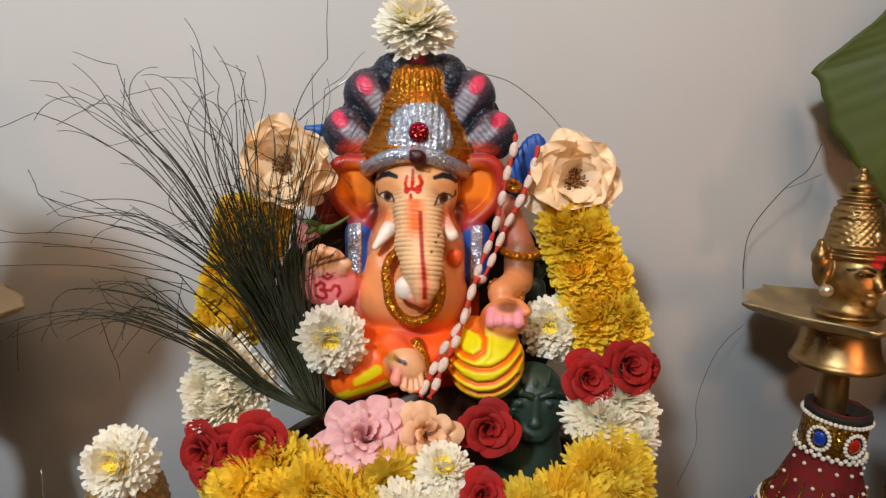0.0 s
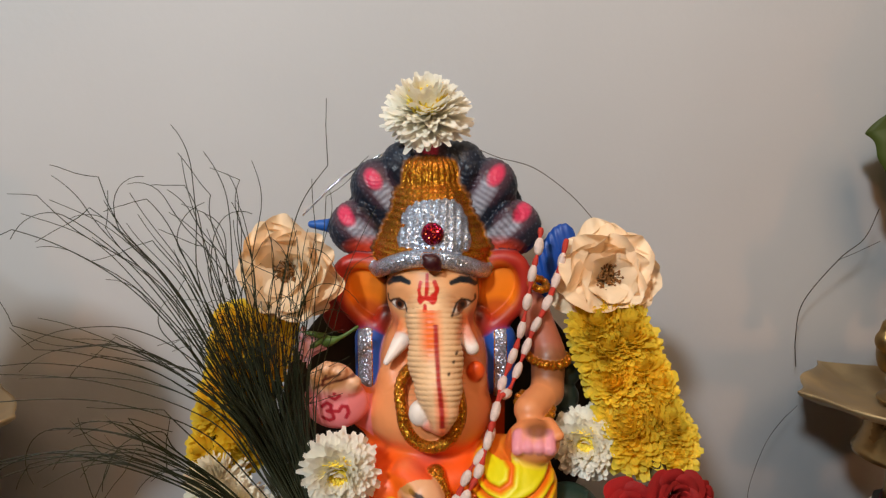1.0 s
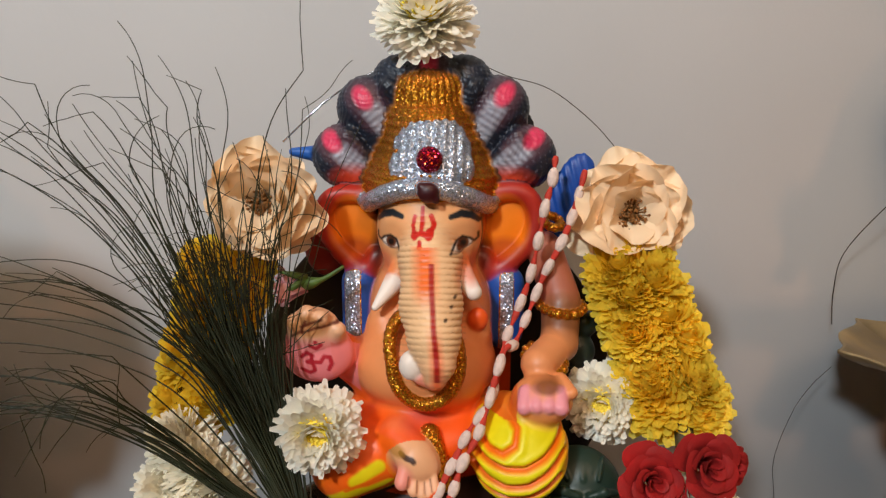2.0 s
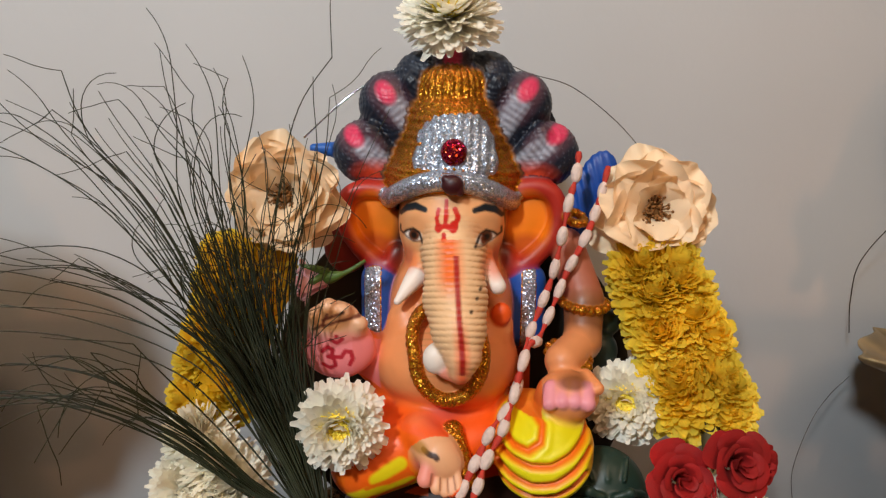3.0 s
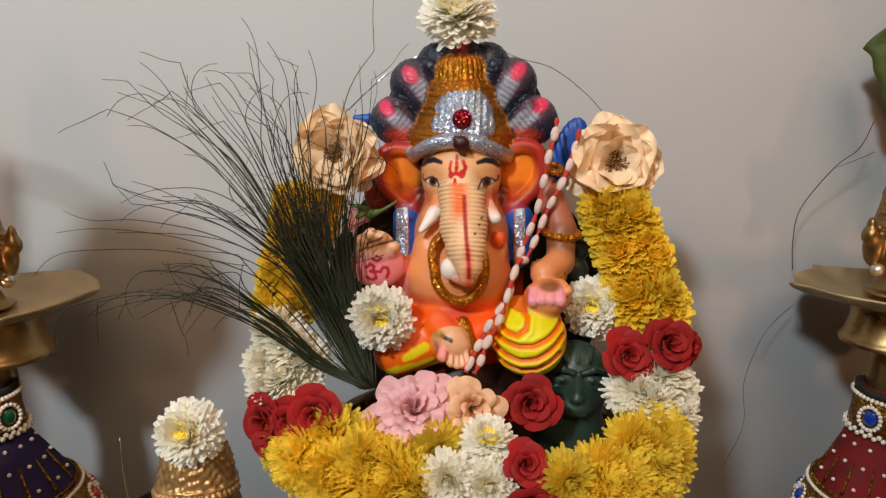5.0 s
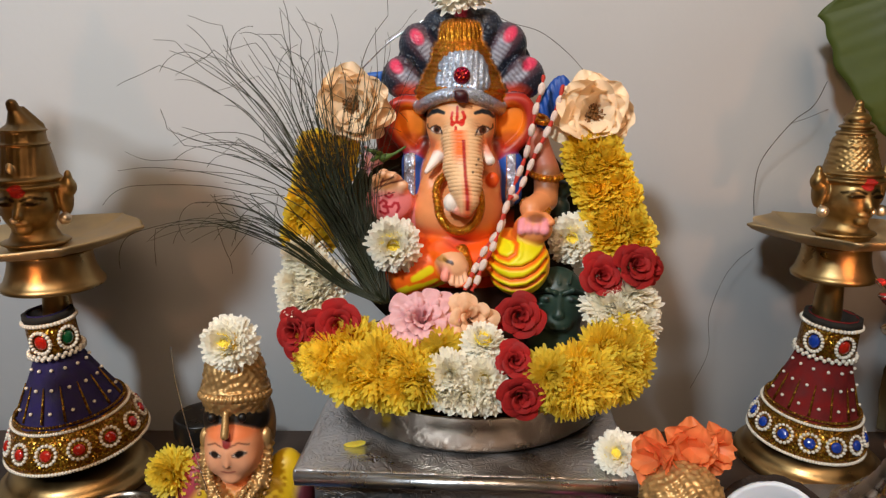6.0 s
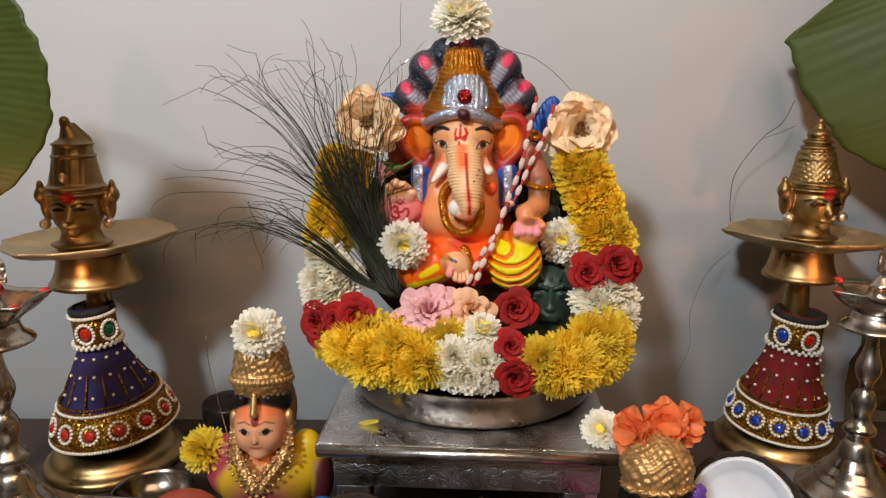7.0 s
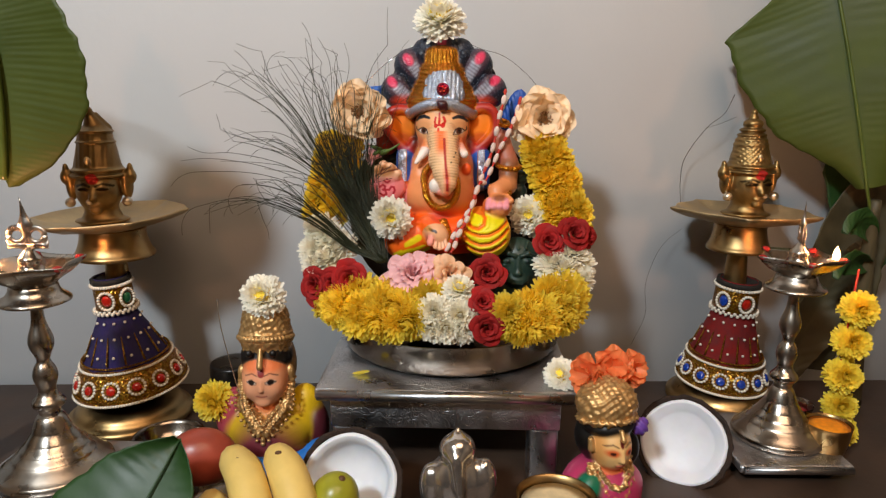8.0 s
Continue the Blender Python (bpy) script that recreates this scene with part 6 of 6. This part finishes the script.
def bust_b():
    F, GOLD, HAIR = "E6B878", "B08036", "120E0C"
    foil = hammered(0.0012)
    p = [C((0, 0.008, 0.02), (0, 0.008, 0.0), 0.045, 0.048, "B0305A", 0, 0.01), E((0, 0.008, 0.026), (0.052, 0.032, 0.030), "C2386A", 0, 0.01), E((-0.026, -0.012, 0.034), (0.018, 0.016, 0.022), "0E6A4A", 0, 0.003), C((0, 0, 0.045), (0, -0.003, 0.068), 0.013, 0.013, F, 0, 0.006),
         E((0, -0.006, 0.086), (0.0225, 0.027, 0.030), F, 0, 0.005), E((0, 0.014, 0.09), (0.033, 0.026, 0.034), HAIR, 0, 0.003), E((0, 0.003, 0.110), (0.031, 0.029, 0.014), HAIR, 0, 0.003), E((0.033, 0.006, 0.07), (0.012, 0.012, 0.02), HAIR, 0, 0.004),
         E((0, 0.008, 0.131), (0.0355, 0.033, 0.030), GOLD, 1, 0.004, None, foil), E((0, 0.005, 0.1145), (0.0355, 0.033, 0.006), GOLD, 1, 0.002, (-12, 0, 0), foil), C((0, -0.032, 0.09), (0, -0.0345, 0.079), 0.0014, 0.003, F, 0, 0.004),
         E((0, -0.0295, 0.0715), (0.006, 0.0026, 0.002), "A8483A", 0, 0.002), E((0.036, -0.008, 0.104), (0.010, 0.009, 0.011), "6A44A0", 0, 0.003, None, lambda P: 0.001 * np.sin(700 * P[..., 0] + 500 * P[..., 2])),
         C((-0.0255, -0.006, 0.095), (-0.025, -0.008, 0.085), 0.0035, 0.0045, GOLD, 1, 0.001), C((0, -0.028, 0.112), (0, -0.033, 0.104), 0.0026, 0.0032, GOLD, 1, 0.001)]
    for w, depth, col in ((0.017, 0.02, "E6D6A8"), (0.022, 0.032, GOLD), (0.027, 0.044, GOLD)):
        line = []
        for i in range(19):
            a = math.pi * (-0.5 + i / 18)
            line.append((w * math.sin(a), -0.006 - 0.026 * math.cos(a), 0.064 - depth * math.cos(a)))
        for q, v in zip(line, line[1:]):
            p.append(C(q, v, 0.0026, 0.0026, col, 1, 0.0015, foil))

    def paint(V, col, slot):
        x, y, z = V.T
        f = ((y < -0.004) & (slot == 0)).astype(float)
        face = f * (col[:, 0] > 0.3) * (z > 0.055)
        col = dab(V, col, face * np.clip((0.07 - z) / 0.008, 0, 1), "E06A28", 0.8)
        col = dab(V, col, face * np.clip((np.abs(x) - 0.013) / 0.006, 0, 1), "D88A3C", 0.6)
        for s in (-1, 1):
            col = dab(V, col, f * near(V, (s * 0.0100, 0.0875), (0.0066, 0.0042), 0.003), "D8541C", 0.9)
            col = dab(V, col, f * near(V, (s * 0.0100, 0.0872), (0.0030, 0.0020)), "3A140A")
            col = dab(V, col, f * stroke(V, [(s * 0.004, 0.0945), (s * 0.010, 0.0972), (s * 0.0175, 0.0945)], 0.0008), "4A2410", 0.8)
        col = dab(V, col, f * np.clip((z - (0.1095 - 20 * x ** 2)) / 0.001, 0, 1) * (z < 0.118) * (x < 0.027), HAIR)
        col = dab(V, col, f * near(V, (0, 0.0985), (0.0026, 0.0055)), "6A1410")
        return col, slot
    ob = sculpt("painted_bust", p, 0.0013, (0, 0, 0), [PAINTED, GOLDPAINT], paint)
    ob.matrix_world = pose(0.185, 0.385, 0.03, 0, 0, 20)
    tagged(ob, "small painted goddess bust in pink and green with a gilded crown", "statue", "goddess busts")


bust_b()
og = [((0.163, 0.408, 0.186), (-0.9, -0.7, 0.3), 0.026), ((0.193, 0.42, 0.194), (0.0, -1, 0.35), 0.025), ((0.217, 0.432, 0.187), (0.6, -1, 0.3), 0.023)]
for c, d, R in og:
    rose(ORANGES, c, d, R, None, "ruffled orange flower lying on the bust's crown", "flower", "orange_flower")
mum("white", (0.135, 0.437, 0.174), (-0.25, -0.8, 0.5), 0.021, None, "white chrysanthemum with a yellow heart on the stool's corner", "flower")
vv, ff = [Vector((-0.125, 0.452, 0.1614))], []
petal_strip(vv, ff, Vector((-0.124, 0.452, 0.1615)), Vector((1, -0.15, 0.0)), Vector((0, 0, 1)), 0.022, 0.013, 0.3, 0.2)
pt = new("fallen_petal", raw_mesh("fallen_petal", vv, ff, [YELLOW]))
tagged(pt, "single fallen yellow petal on the silver stool", "petal")


# ---- coconuts and fruit ----
def coconut(x, y, z, R, d, hole, deep, label):
    t = thing("coconut_half", x, y, z, label, "coconut", "coconut halves")
    m = toward(d)
    rr = random.Random(int(x * 1000))
    n = 48
    husk = [(0, -R * 0.95), (R * 0.45, -R * 0.86), (R * 0.8, -R * 0.55), (R * 1.04, -R * 0.15), (R * 1.075, 0.0), (R * 1.06, 0.003), (R * 0.955, 0.001)]
    wob = [rr.uniform(-0.018, 0.018) for _ in range(n)]
    part("shell", lathe(soften(husk, 3), n, lambda a, i: 1 + wob[int(a / (2 * math.pi) * n + 0.5) % n]), COCOSHELL, t, "dark fibrous shell", m)
    cup = [(R * 0.965, -0.004), (R * 0.96, 0.0015), (R * 0.9, 0.003), (R * 0.86, 0.002), (R * hole, -R * 0.04), (R * hole * 0.9, -R * 0.3 * deep), (R * hole * 0.5, -R * 0.5 * deep), (0, -R * 0.55 * deep)]
    part("flesh", lathe(soften(cup, 3), n, lambda a, i: 1 + 0.012 * math.sin(5 * a)), COCOWHITE, t, "white coconut flesh", m)


coconut(0.296, 0.462, 0.076, 0.0555, (-0.42, -0.9, 0.42), 0.74, 0.35, "halved coconut with thick white flesh, set on its edge")
coconut(-0.107, 0.335, 0.082, 0.056, (-0.05, -0.93, 0.4), 0.78, 1.0, "halved coconut, open hollow side out, behind the fruit")


def banana(pts, R, parent):
    p = spline(pts, 6)
    n = len(p)
    rad = [R * (0.26 + 0.74 * math.sin(min(1, max(0, i / (n - 1) - 0.06) / 0.42) * math.pi / 2)) * (1 if i < n * 0.8 else 1 - 0.45 * (i / (n - 1) - 0.8) / 0.2) for i in range(n)]
    ob = part("banana", tube(p, rad, 9), BANANA, parent)
    part("tip", tube([p[0] + (p[0] - p[1]) * 0.8, p[0] + (p[1] - p[0]) * 0.3], R * 0.28, 7), SPOT, ob, "brown tip")
    return ob


bb = thing("banana_bunch", -0.176, 0.28, TABLE, "bunch of spotted pale yellow bananas lying in front of the bust", "banana")
for path in ([(-0.060, 0.040, 0.088), (-0.053, 0.032, 0.091), (-0.030, 0.004, 0.084), (-0.010, -0.03, 0.060), (-0.004, -0.06, 0.03)],
             [(-0.011, 0.038, 0.092), (-0.004, 0.030, 0.096), (0.017, 0.003, 0.087), (0.036, -0.03, 0.061), (0.040, -0.06, 0.03)],
             [(-0.075, 0.02, 0.05), (-0.07, 0.008, 0.052), (-0.05, -0.03, 0.044), (-0.036, -0.055, 0.03), (-0.03, -0.075, 0.022)]):
    banana(path, 0.0208, bb)
for q in ((-0.037, 0.008, 0.1045), (-0.03, -0.002, 0.1), (0.004, 0.012, 0.1105), (-0.045, 0.016, 0.1035)):
    part("peel_spot", ball(q, (0.0045, 0.003, 0.002), 8, 5), SPOT, bb, "brown bruise")

gf = new("green_mango", mesh_of("green_mango", ball((0, 0, 0), (0.026, 0.027, 0.032), 24, 16), GREENFRUIT))
gf.matrix_world = pose(-0.114, 0.285, TABLE + 0.062, 10, 20, 0)
tagged(gf, "yellow-green mango beside the bananas", "fruit")
part("stalk_end", ball((0, 0, 0.031), (0.004, 0.004, 0.003), 8, 5), SPOT, gf, "brown stalk end")
rf = new("red_mango", mesh_of("red_mango", ball((0, 0, 0), (0.040, 0.03, 0.034), 28, 18), REDFRUIT))
rf.matrix_world = pose(-0.285, 0.36, TABLE + 0.062, 0, 14, 20)
tagged(rf, "red and yellow ripe mango by the bust", "fruit")
part("stalk_end", ball((-0.03, -0.01, 0.022), (0.004, 0.004, 0.003), 8, 5), SPOT, rf, "brown stalk end")

ft = thing("fruit_tray", -0.19, 0.30, TABLE, "steel tray under the fruit", "tray")
part("dish", lathe(soften([(0, 0.001), (0.125, 0.001), (0.135, 0.004), (0.145, 0.018), (0.148, 0.018), (0.137, 0.001), (0.13, 0.0005), (0, 0.0)], 2), 64), STEEL, ft)


def leaf_sheet(name, spine, widths, side, material, parent, ribs=70, drop=0.0, seed=1, rib=0.0007):
    """A leaf blade: spine points, half-widths (one side, other side) and the sideways direction at each."""
    sp = spline(spine, 36)
    n, m = len(sp), 16
    rr = random.Random(seed)
    ph = rr.uniform(0, 6)
    verts, faces = [], []
    for i, p in enumerate(sp):
        s = i / (n - 1)
        f = s * (len(widths) - 1)
        k = min(int(f), len(widths) - 2)
        w0 = widths[k][0] + (widths[k + 1][0] - widths[k][0]) * (f - k)
        w1 = widths[k][1] + (widths[k + 1][1] - widths[k][1]) * (f - k)
        tang = (sp[min(i + 1, n - 1)] - sp[max(i - 1, 0)]).normalized()
        sd = Vector(side)
        sd = (sd - tang * sd.dot(tang)).normalized()
        nor = tang.cross(sd)
        for j in range(-m, m + 1):
            q = j / m
            w = (w0 if q < 0 else w1) * q * (1 + 0.02 * abs(q) * math.sin(31 * s + 3 * ph) + 0.012 * abs(q) * math.sin(83 * s + ph))
            h = rib * 0.6 * (math.sin(s * ribs * 6.28 + abs(q) * 8 + 1.5 * math.sin(17 * s + ph)) + 0.6 * math.sin(s * ribs * 2.6 + abs(q) * 5 + ph)) * min(1, abs(q) * 4) + 0.012 * abs(q) * math.sin(5 * s + ph) * abs(q) + 0.5 * abs(w) * 0.18 - drop * q * q
            verts.append(p + sd * w + nor * h)
    c = 2 * m + 1
    for i in range(n - 1):
        for j in range(c - 1):
            a = i * c + j
            faces.append((a, a + 1, a + c + 1, a + c))
    ob = new(name, raw_mesh(name, verts, faces, [material]))
    ob.parent = parent
    so = ob.modifiers.new("thickness", "SOLIDIFY")
    so.thickness = 0.0008
    return ob


# ---- banana plants and leaves ----
pr = thing("banana_plant", 0.63, 0.70, TABLE, "young banana plant tied beside the altar with one broad leaf", "plant")
o = Vector((0.63, 0.70, TABLE))
RIB = ((0.5944, 0.675, 0.376), (0.587, 0.6775, 0.41), (0.5794, 0.68, 0.445), (0.5717, 0.684, 0.48), (0.5647, 0.688, 0.5125), (0.5513, 0.697, 0.575), (0.5395, 0.7055, 0.627), (0.532, 0.711, 0.66), (0.523, 0.717, 0.7), (0.51, 0.726, 0.757))
lf = leaf_sheet("leaf", [Vector(q) - o for q in RIB],
                [(0.0111, 0.03), (0.0339, 0.047), (0.0781, 0.065), (0.1087, 0.082), (0.1247, 0.098), (0.1448, 0.129), (0.1545, 0.13), (0.092, 0.13), (0.045, 0.13), (0.004, 0.13)], (1, -0.42, 0), LEAF, pr, 26, seed=3, rib=0.0002)
tagged(lf, "broad fresh green leaf blade")
part("midrib", tube([Vector(q) + Vector((0, -0.004, 0)) - o for q in spline([(0.62, 0.69, 0.24), (0.608, 0.68, 0.33), *RIB], 6)], 0.0024, 8), MIDRIB, pr, "leaf midrib")
part("stalk", tube([Vector(q) - o for q in spline([(0.628, 0.70, TABLE), (0.625, 0.698, 0.12), (0.62, 0.69, 0.25), (0.61, 0.672, 0.36)], 6)], [0.02 - 0.0007 * i for i in range(19)], 12), STALK, pr, "layered brown-green stalk")
for q in (((0.62, 0.69, 0.3), (0.585, 0.66, 0.33), (0.56, 0.64, 0.315)), ((0.62, 0.69, 0.26), (0.575, 0.65, 0.27), (0.55, 0.63, 0.25))):
    l2 = leaf_sheet("leaf", [Vector(p) - o for p in q], [(0.006, 0.006), (0.022, 0.022), (0.002, 0.002)], (0, -0.4, 1), LEAFDARK, pr, 10, seed=5)
    tagged(l2, "small dark torn leaf")

# two sheaths added to cover the lit wall and shade it
for q, w in ((((0.625, 0.71, 0.28), (0.60, 0.735, 0.22), (0.57, 0.745, 0.13), (0.55, 0.74, 0.05)), [(0.01, 0.01), (0.03, 0.035), (0.04, 0.04), (0.01, 0.015)]),
             (((0.65, 0.71, 0.42), (0.62, 0.74, 0.33), (0.60, 0.76, 0.2), (0.59, 0.76, 0.06)), [(0.01, 0.01), (0.04, 0.06), (0.05, 0.07), (0.02, 0.03)])):
    l2 = leaf_sheet("leaf", [Vector(p) - o for p in q], w, (1, -0.1, 0), STALK, pr, 10, seed=6)
    tagged(l2, "dry brown hanging leaf sheath, added to darken the wall behind")

l3 = leaf_sheet("leaf", [Vector(p) - o for p in ((0.72, 0.72, 0.72), (0.69, 0.74, 0.55), (0.665, 0.76, 0.38), (0.65, 0.765, 0.2))], [(0.04, 0.04), (0.085, 0.08), (0.095, 0.09), (0.01, 0.01)], (1, -0.05, 0.1), LEAFDARK, pr, 30, seed=9, rib=0.0004)
tagged(l3, "dark green hanging leaf blade")

pl2 = thing("banana_plant", -0.60, 0.42, TABLE, "young banana plant beside the altar with a drooping leaf", "plant")
o = Vector((-0.60, 0.42, TABLE))
lf = leaf_sheet("leaf", [Vector(q) - o for q in ((-0.500, 0.394, 0.40), (-0.495, 0.392, 0.44), (-0.489, 0.390, 0.50), (-0.490, 0.389, 0.55), (-0.498, 0.390, 0.59), (-0.515, 0.396, 0.625))],
                [(0.004, 0.004), (0.06, 0.056), (0.085, 0.098), (0.09, 0.100), (0.075, 0.078), (0.02, 0.012)], (1, -0.08, 0.0), LEAF, pl2, 40, seed=8, rib=0.00035)
tagged(lf, "broad hanging green leaf blade")
part("midrib", tube([Vector(q) - o for q in spline([(-0.500, 0.388, 0.41), (-0.495, 0.386, 0.44), (-0.489, 0.384, 0.50), (-0.490, 0.383, 0.55), (-0.498, 0.384, 0.59), (-0.515, 0.392, 0.627), (-0.555, 0.402, 0.645), (-0.6, 0.42, 0.64)], 6)], 0.004, 8), MIDRIB, pl2, "pale leaf midrib")
part("stalk", tube([Vector(q) - o for q in spline([(-0.62, 0.43, TABLE), (-0.62, 0.43, 0.25), (-0.61, 0.425, 0.5), (-0.6, 0.42, 0.65)], 6)], [0.02 - 0.0006 * i for i in range(19)], 12), STALK, pl2, "layered brown-green stalk")

bl = thing("betel_leaf", -0.30, 0.255, TABLE, "large dark green leaf propped over the fruit tray", "leaf")
o = Vector((-0.30, 0.255, TABLE))
leaf_sheet("blade", [Vector(q) - o for q in ((-0.272, 0.285, 0.155), (-0.28, 0.265, 0.135), (-0.295, 0.235, 0.1), (-0.31, 0.20, 0.055), (-0.318, 0.185, 0.033))], [(0.004, 0.004), (0.048, 0.034), (0.085, 0.055), (0.11, 0.075), (0.11, 0.075)], (1, 0.1, 0.05), LEAFDARK, bl, 14, seed=4, rib=0.00025)

part("midrib", tube([Vector(q) - o for q in spline([(-0.272, 0.282, 0.157), (-0.28, 0.261, 0.137), (-0.295, 0.231, 0.102), (-0.31, 0.196, 0.057), (-0.318, 0.181, 0.035)], 6)], 0.0012, 6), LEAFDARK, bl)

# ---- marigold string, bowls, jar ----
ms = thing("marigold_string", 0.522, 0.545, 0.085, "string of five yellow marigolds hanging by the banana plant", "garland")
for x, z, R in ((0.537, 0.2326, 0.024), (0.533, 0.187, 0.024), (0.5285, 0.138, 0.024), (0.5296, 0.094, 0.0225), (0.536, 0.058, 0.022)):
    mum("marigold", (x, 0.545, z), (-0.15, -1, 0.2), R, ms, heart=False)
part("thread", tube([(0.012, 0.01, 0.2), (0.004, 0.005, 0.09), (0.006, 0.005, 0.0)], 0.0014, 5), THREAD, ms)


def bowl(name, x, y, z, R, h, material, fill, fill_h, label, category):
    t = thing(name, x, y, z, label, category)
    part("bowl", lathe(soften([(0, 0), (R * 0.45, 0), (R * 0.55, 0.003), (R * 0.9, h * 0.55), (R, h), (R * 1.04, h + 0.001), (R * 0.96, h - 0.001), (R * 0.86, h * 0.55), (R * 0.5, 0.005), (0, 0.004)], 2), 40), material, t)
    if fill:
        part("filling", lathe([(0, h * fill_h + 0.002), (R * 0.5, h * fill_h + 0.001), (R * (0.66 + 0.26 * fill_h), h * fill_h - 0.001), (R * 0.6, h * fill_h - 0.004), (0, h * fill_h - 0.004)], 32), fill, t)
    return t


bowl("steel_bowl", -0.372, 0.455, TABLE, 0.045, 0.034, STEEL, None, 0, "small polished steel bowl on the altar table", "bowl")
bowl("kumkum_cup", 0.497, 0.505, TABLE, 0.028, 0.058, BRASS, TURMERIC, 0.97, "small brass cup filled with orange turmeric powder", "cup")
bowl("dark_cup", 0.485, 0.58, TABLE, 0.026, 0.05, SILVER, KUMKUM, 0.8, "small silver cup of dark red powder", "cup")
bowl("brass_bowl", 0.118, 0.302, TABLE, 0.041, 0.066, BRASS, RICE, 0.9, "gilded bowl filled with cream paste", "bowl")
jar = thing("black_jar", -0.328, 0.585, TABLE, "squat black jar behind the bust", "jar")
part("jar", lathe(soften([(0, 0), (0.03, 0), (0.033, 0.004), (0.033, 0.055), (0.028, 0.062), (0, 0.062)], 3), 36), BLACKPL, jar)
part("lid", lathe(soften([(0, 0.06), (0.034, 0.06), (0.036, 0.063), (0.036, 0.084), (0.033, 0.088), (0, 0.088)], 3), 36), BLACKPL, jar, "black screw lid")

fg = sculpt("silver_figurine", [C((0, 0, 0.0), (0, 0, 0.03), 0.036, 0.032, "C8BEB4"), E((0, 0, 0.055), (0.034, 0.026, 0.04), "C8BEB4"), E((0, -0.004, 0.1), (0.02, 0.019, 0.018), "C8BEB4"), E((-0.03, -0.004, 0.055), (0.012, 0.014, 0.026), "C8BEB4"), E((0.03, -0.004, 0.06), (0.014, 0.014, 0.03), "C8BEB4"),
                                C((0, -0.02, 0.095), (0.004, -0.03, 0.06), 0.008, 0.005, "C8BEB4"), C((0, 0, 0.112), (0, 0, 0.122), 0.008, 0.002, "C8BEB4")], 0.0016, (0, 0, 0), [CRYSTAL])
fg.matrix_world = pose(0.013, 0.335, TABLE)
tagged(fg, "small polished silver figurine in front of the stool", "statue")
bcl = new("blue_cloth", mesh_of("blue_cloth", tube(spline([(-0.3, 0.44, 0.042), (-0.265, 0.425, 0.044), (-0.22, 0.42, 0.046), (-0.185, 0.425, 0.055), (-0.165, 0.43, 0.07), (-0.155, 0.445, 0.052), (-0.16, 0.47, 0.037)], 6), [0.012] * 37, 10), BLUECLOTH))
tagged(bcl, "rolled bright blue cloth round the bust's foot", "cloth")
mum("ivory", (-0.488, 0.245, 0.105), (0.2, -0.8, 0.6), 0.024, None, "pale chrysanthemum on the small stool's edge", "flower")


# ---- wires ----
def wire(name, pts, r, material, label):
    ob = new(name, mesh_of(name, tube(spline(pts, 8), r, 5), material))
    tagged(ob, label, "wire", "decoration wires")


wire("fairy_wire", [(-0.012, 0.6, 0.578), (-0.045, 0.602, 0.574), (-0.075, 0.602, 0.562), (-0.1, 0.6, 0.545), (-0.125, 0.59, 0.52)], 0.0008, SILVERWIRE, "thin shiny silver wire over the snake hood")
wire("fairy_wire", [(0.005, 0.6, 0.577), (0.03, 0.602, 0.566), (0.06, 0.602, 0.557), (0.09, 0.6, 0.535), (0.112, 0.59, 0.51)], 0.00032, WIRE, "thin dark wire from the hood to the cream rose")
wire("fairy_wire", [(0.365, 0.79, 0.335), (0.36, 0.785, 0.37), (0.363, 0.78, 0.41), (0.388, 0.765, 0.458), (0.415, 0.77, 0.48), (0.43, 0.775, 0.51)], 0.0005, WIRE, "thin dark wire rising from the brass lamp")
wire("fairy_wire", [(0.388, 0.765, 0.458), (0.41, 0.775, 0.464), (0.44, 0.785, 0.475)], 0.0003, WIRE, "short dark wire end")
wire("fairy_wire", [(0.37, 0.79, 0.29), (0.345, 0.775, 0.275), (0.325, 0.765, 0.25), (0.31, 0.76, 0.2), (0.312, 0.755, 0.15), (0.29, 0.745, 0.1)], 0.0003, WIRE, "thin wire trailing down from the brass lamp")
wire("fairy_wire", [(-0.30, 0.47, 0.25), (-0.295, 0.462, 0.22), (-0.283, 0.452, 0.18), (-0.272, 0.447, 0.14), (-0.262, 0.442, 0.11)], 0.0006, SILVERWIRE, "thin shiny wire falling past the bust")
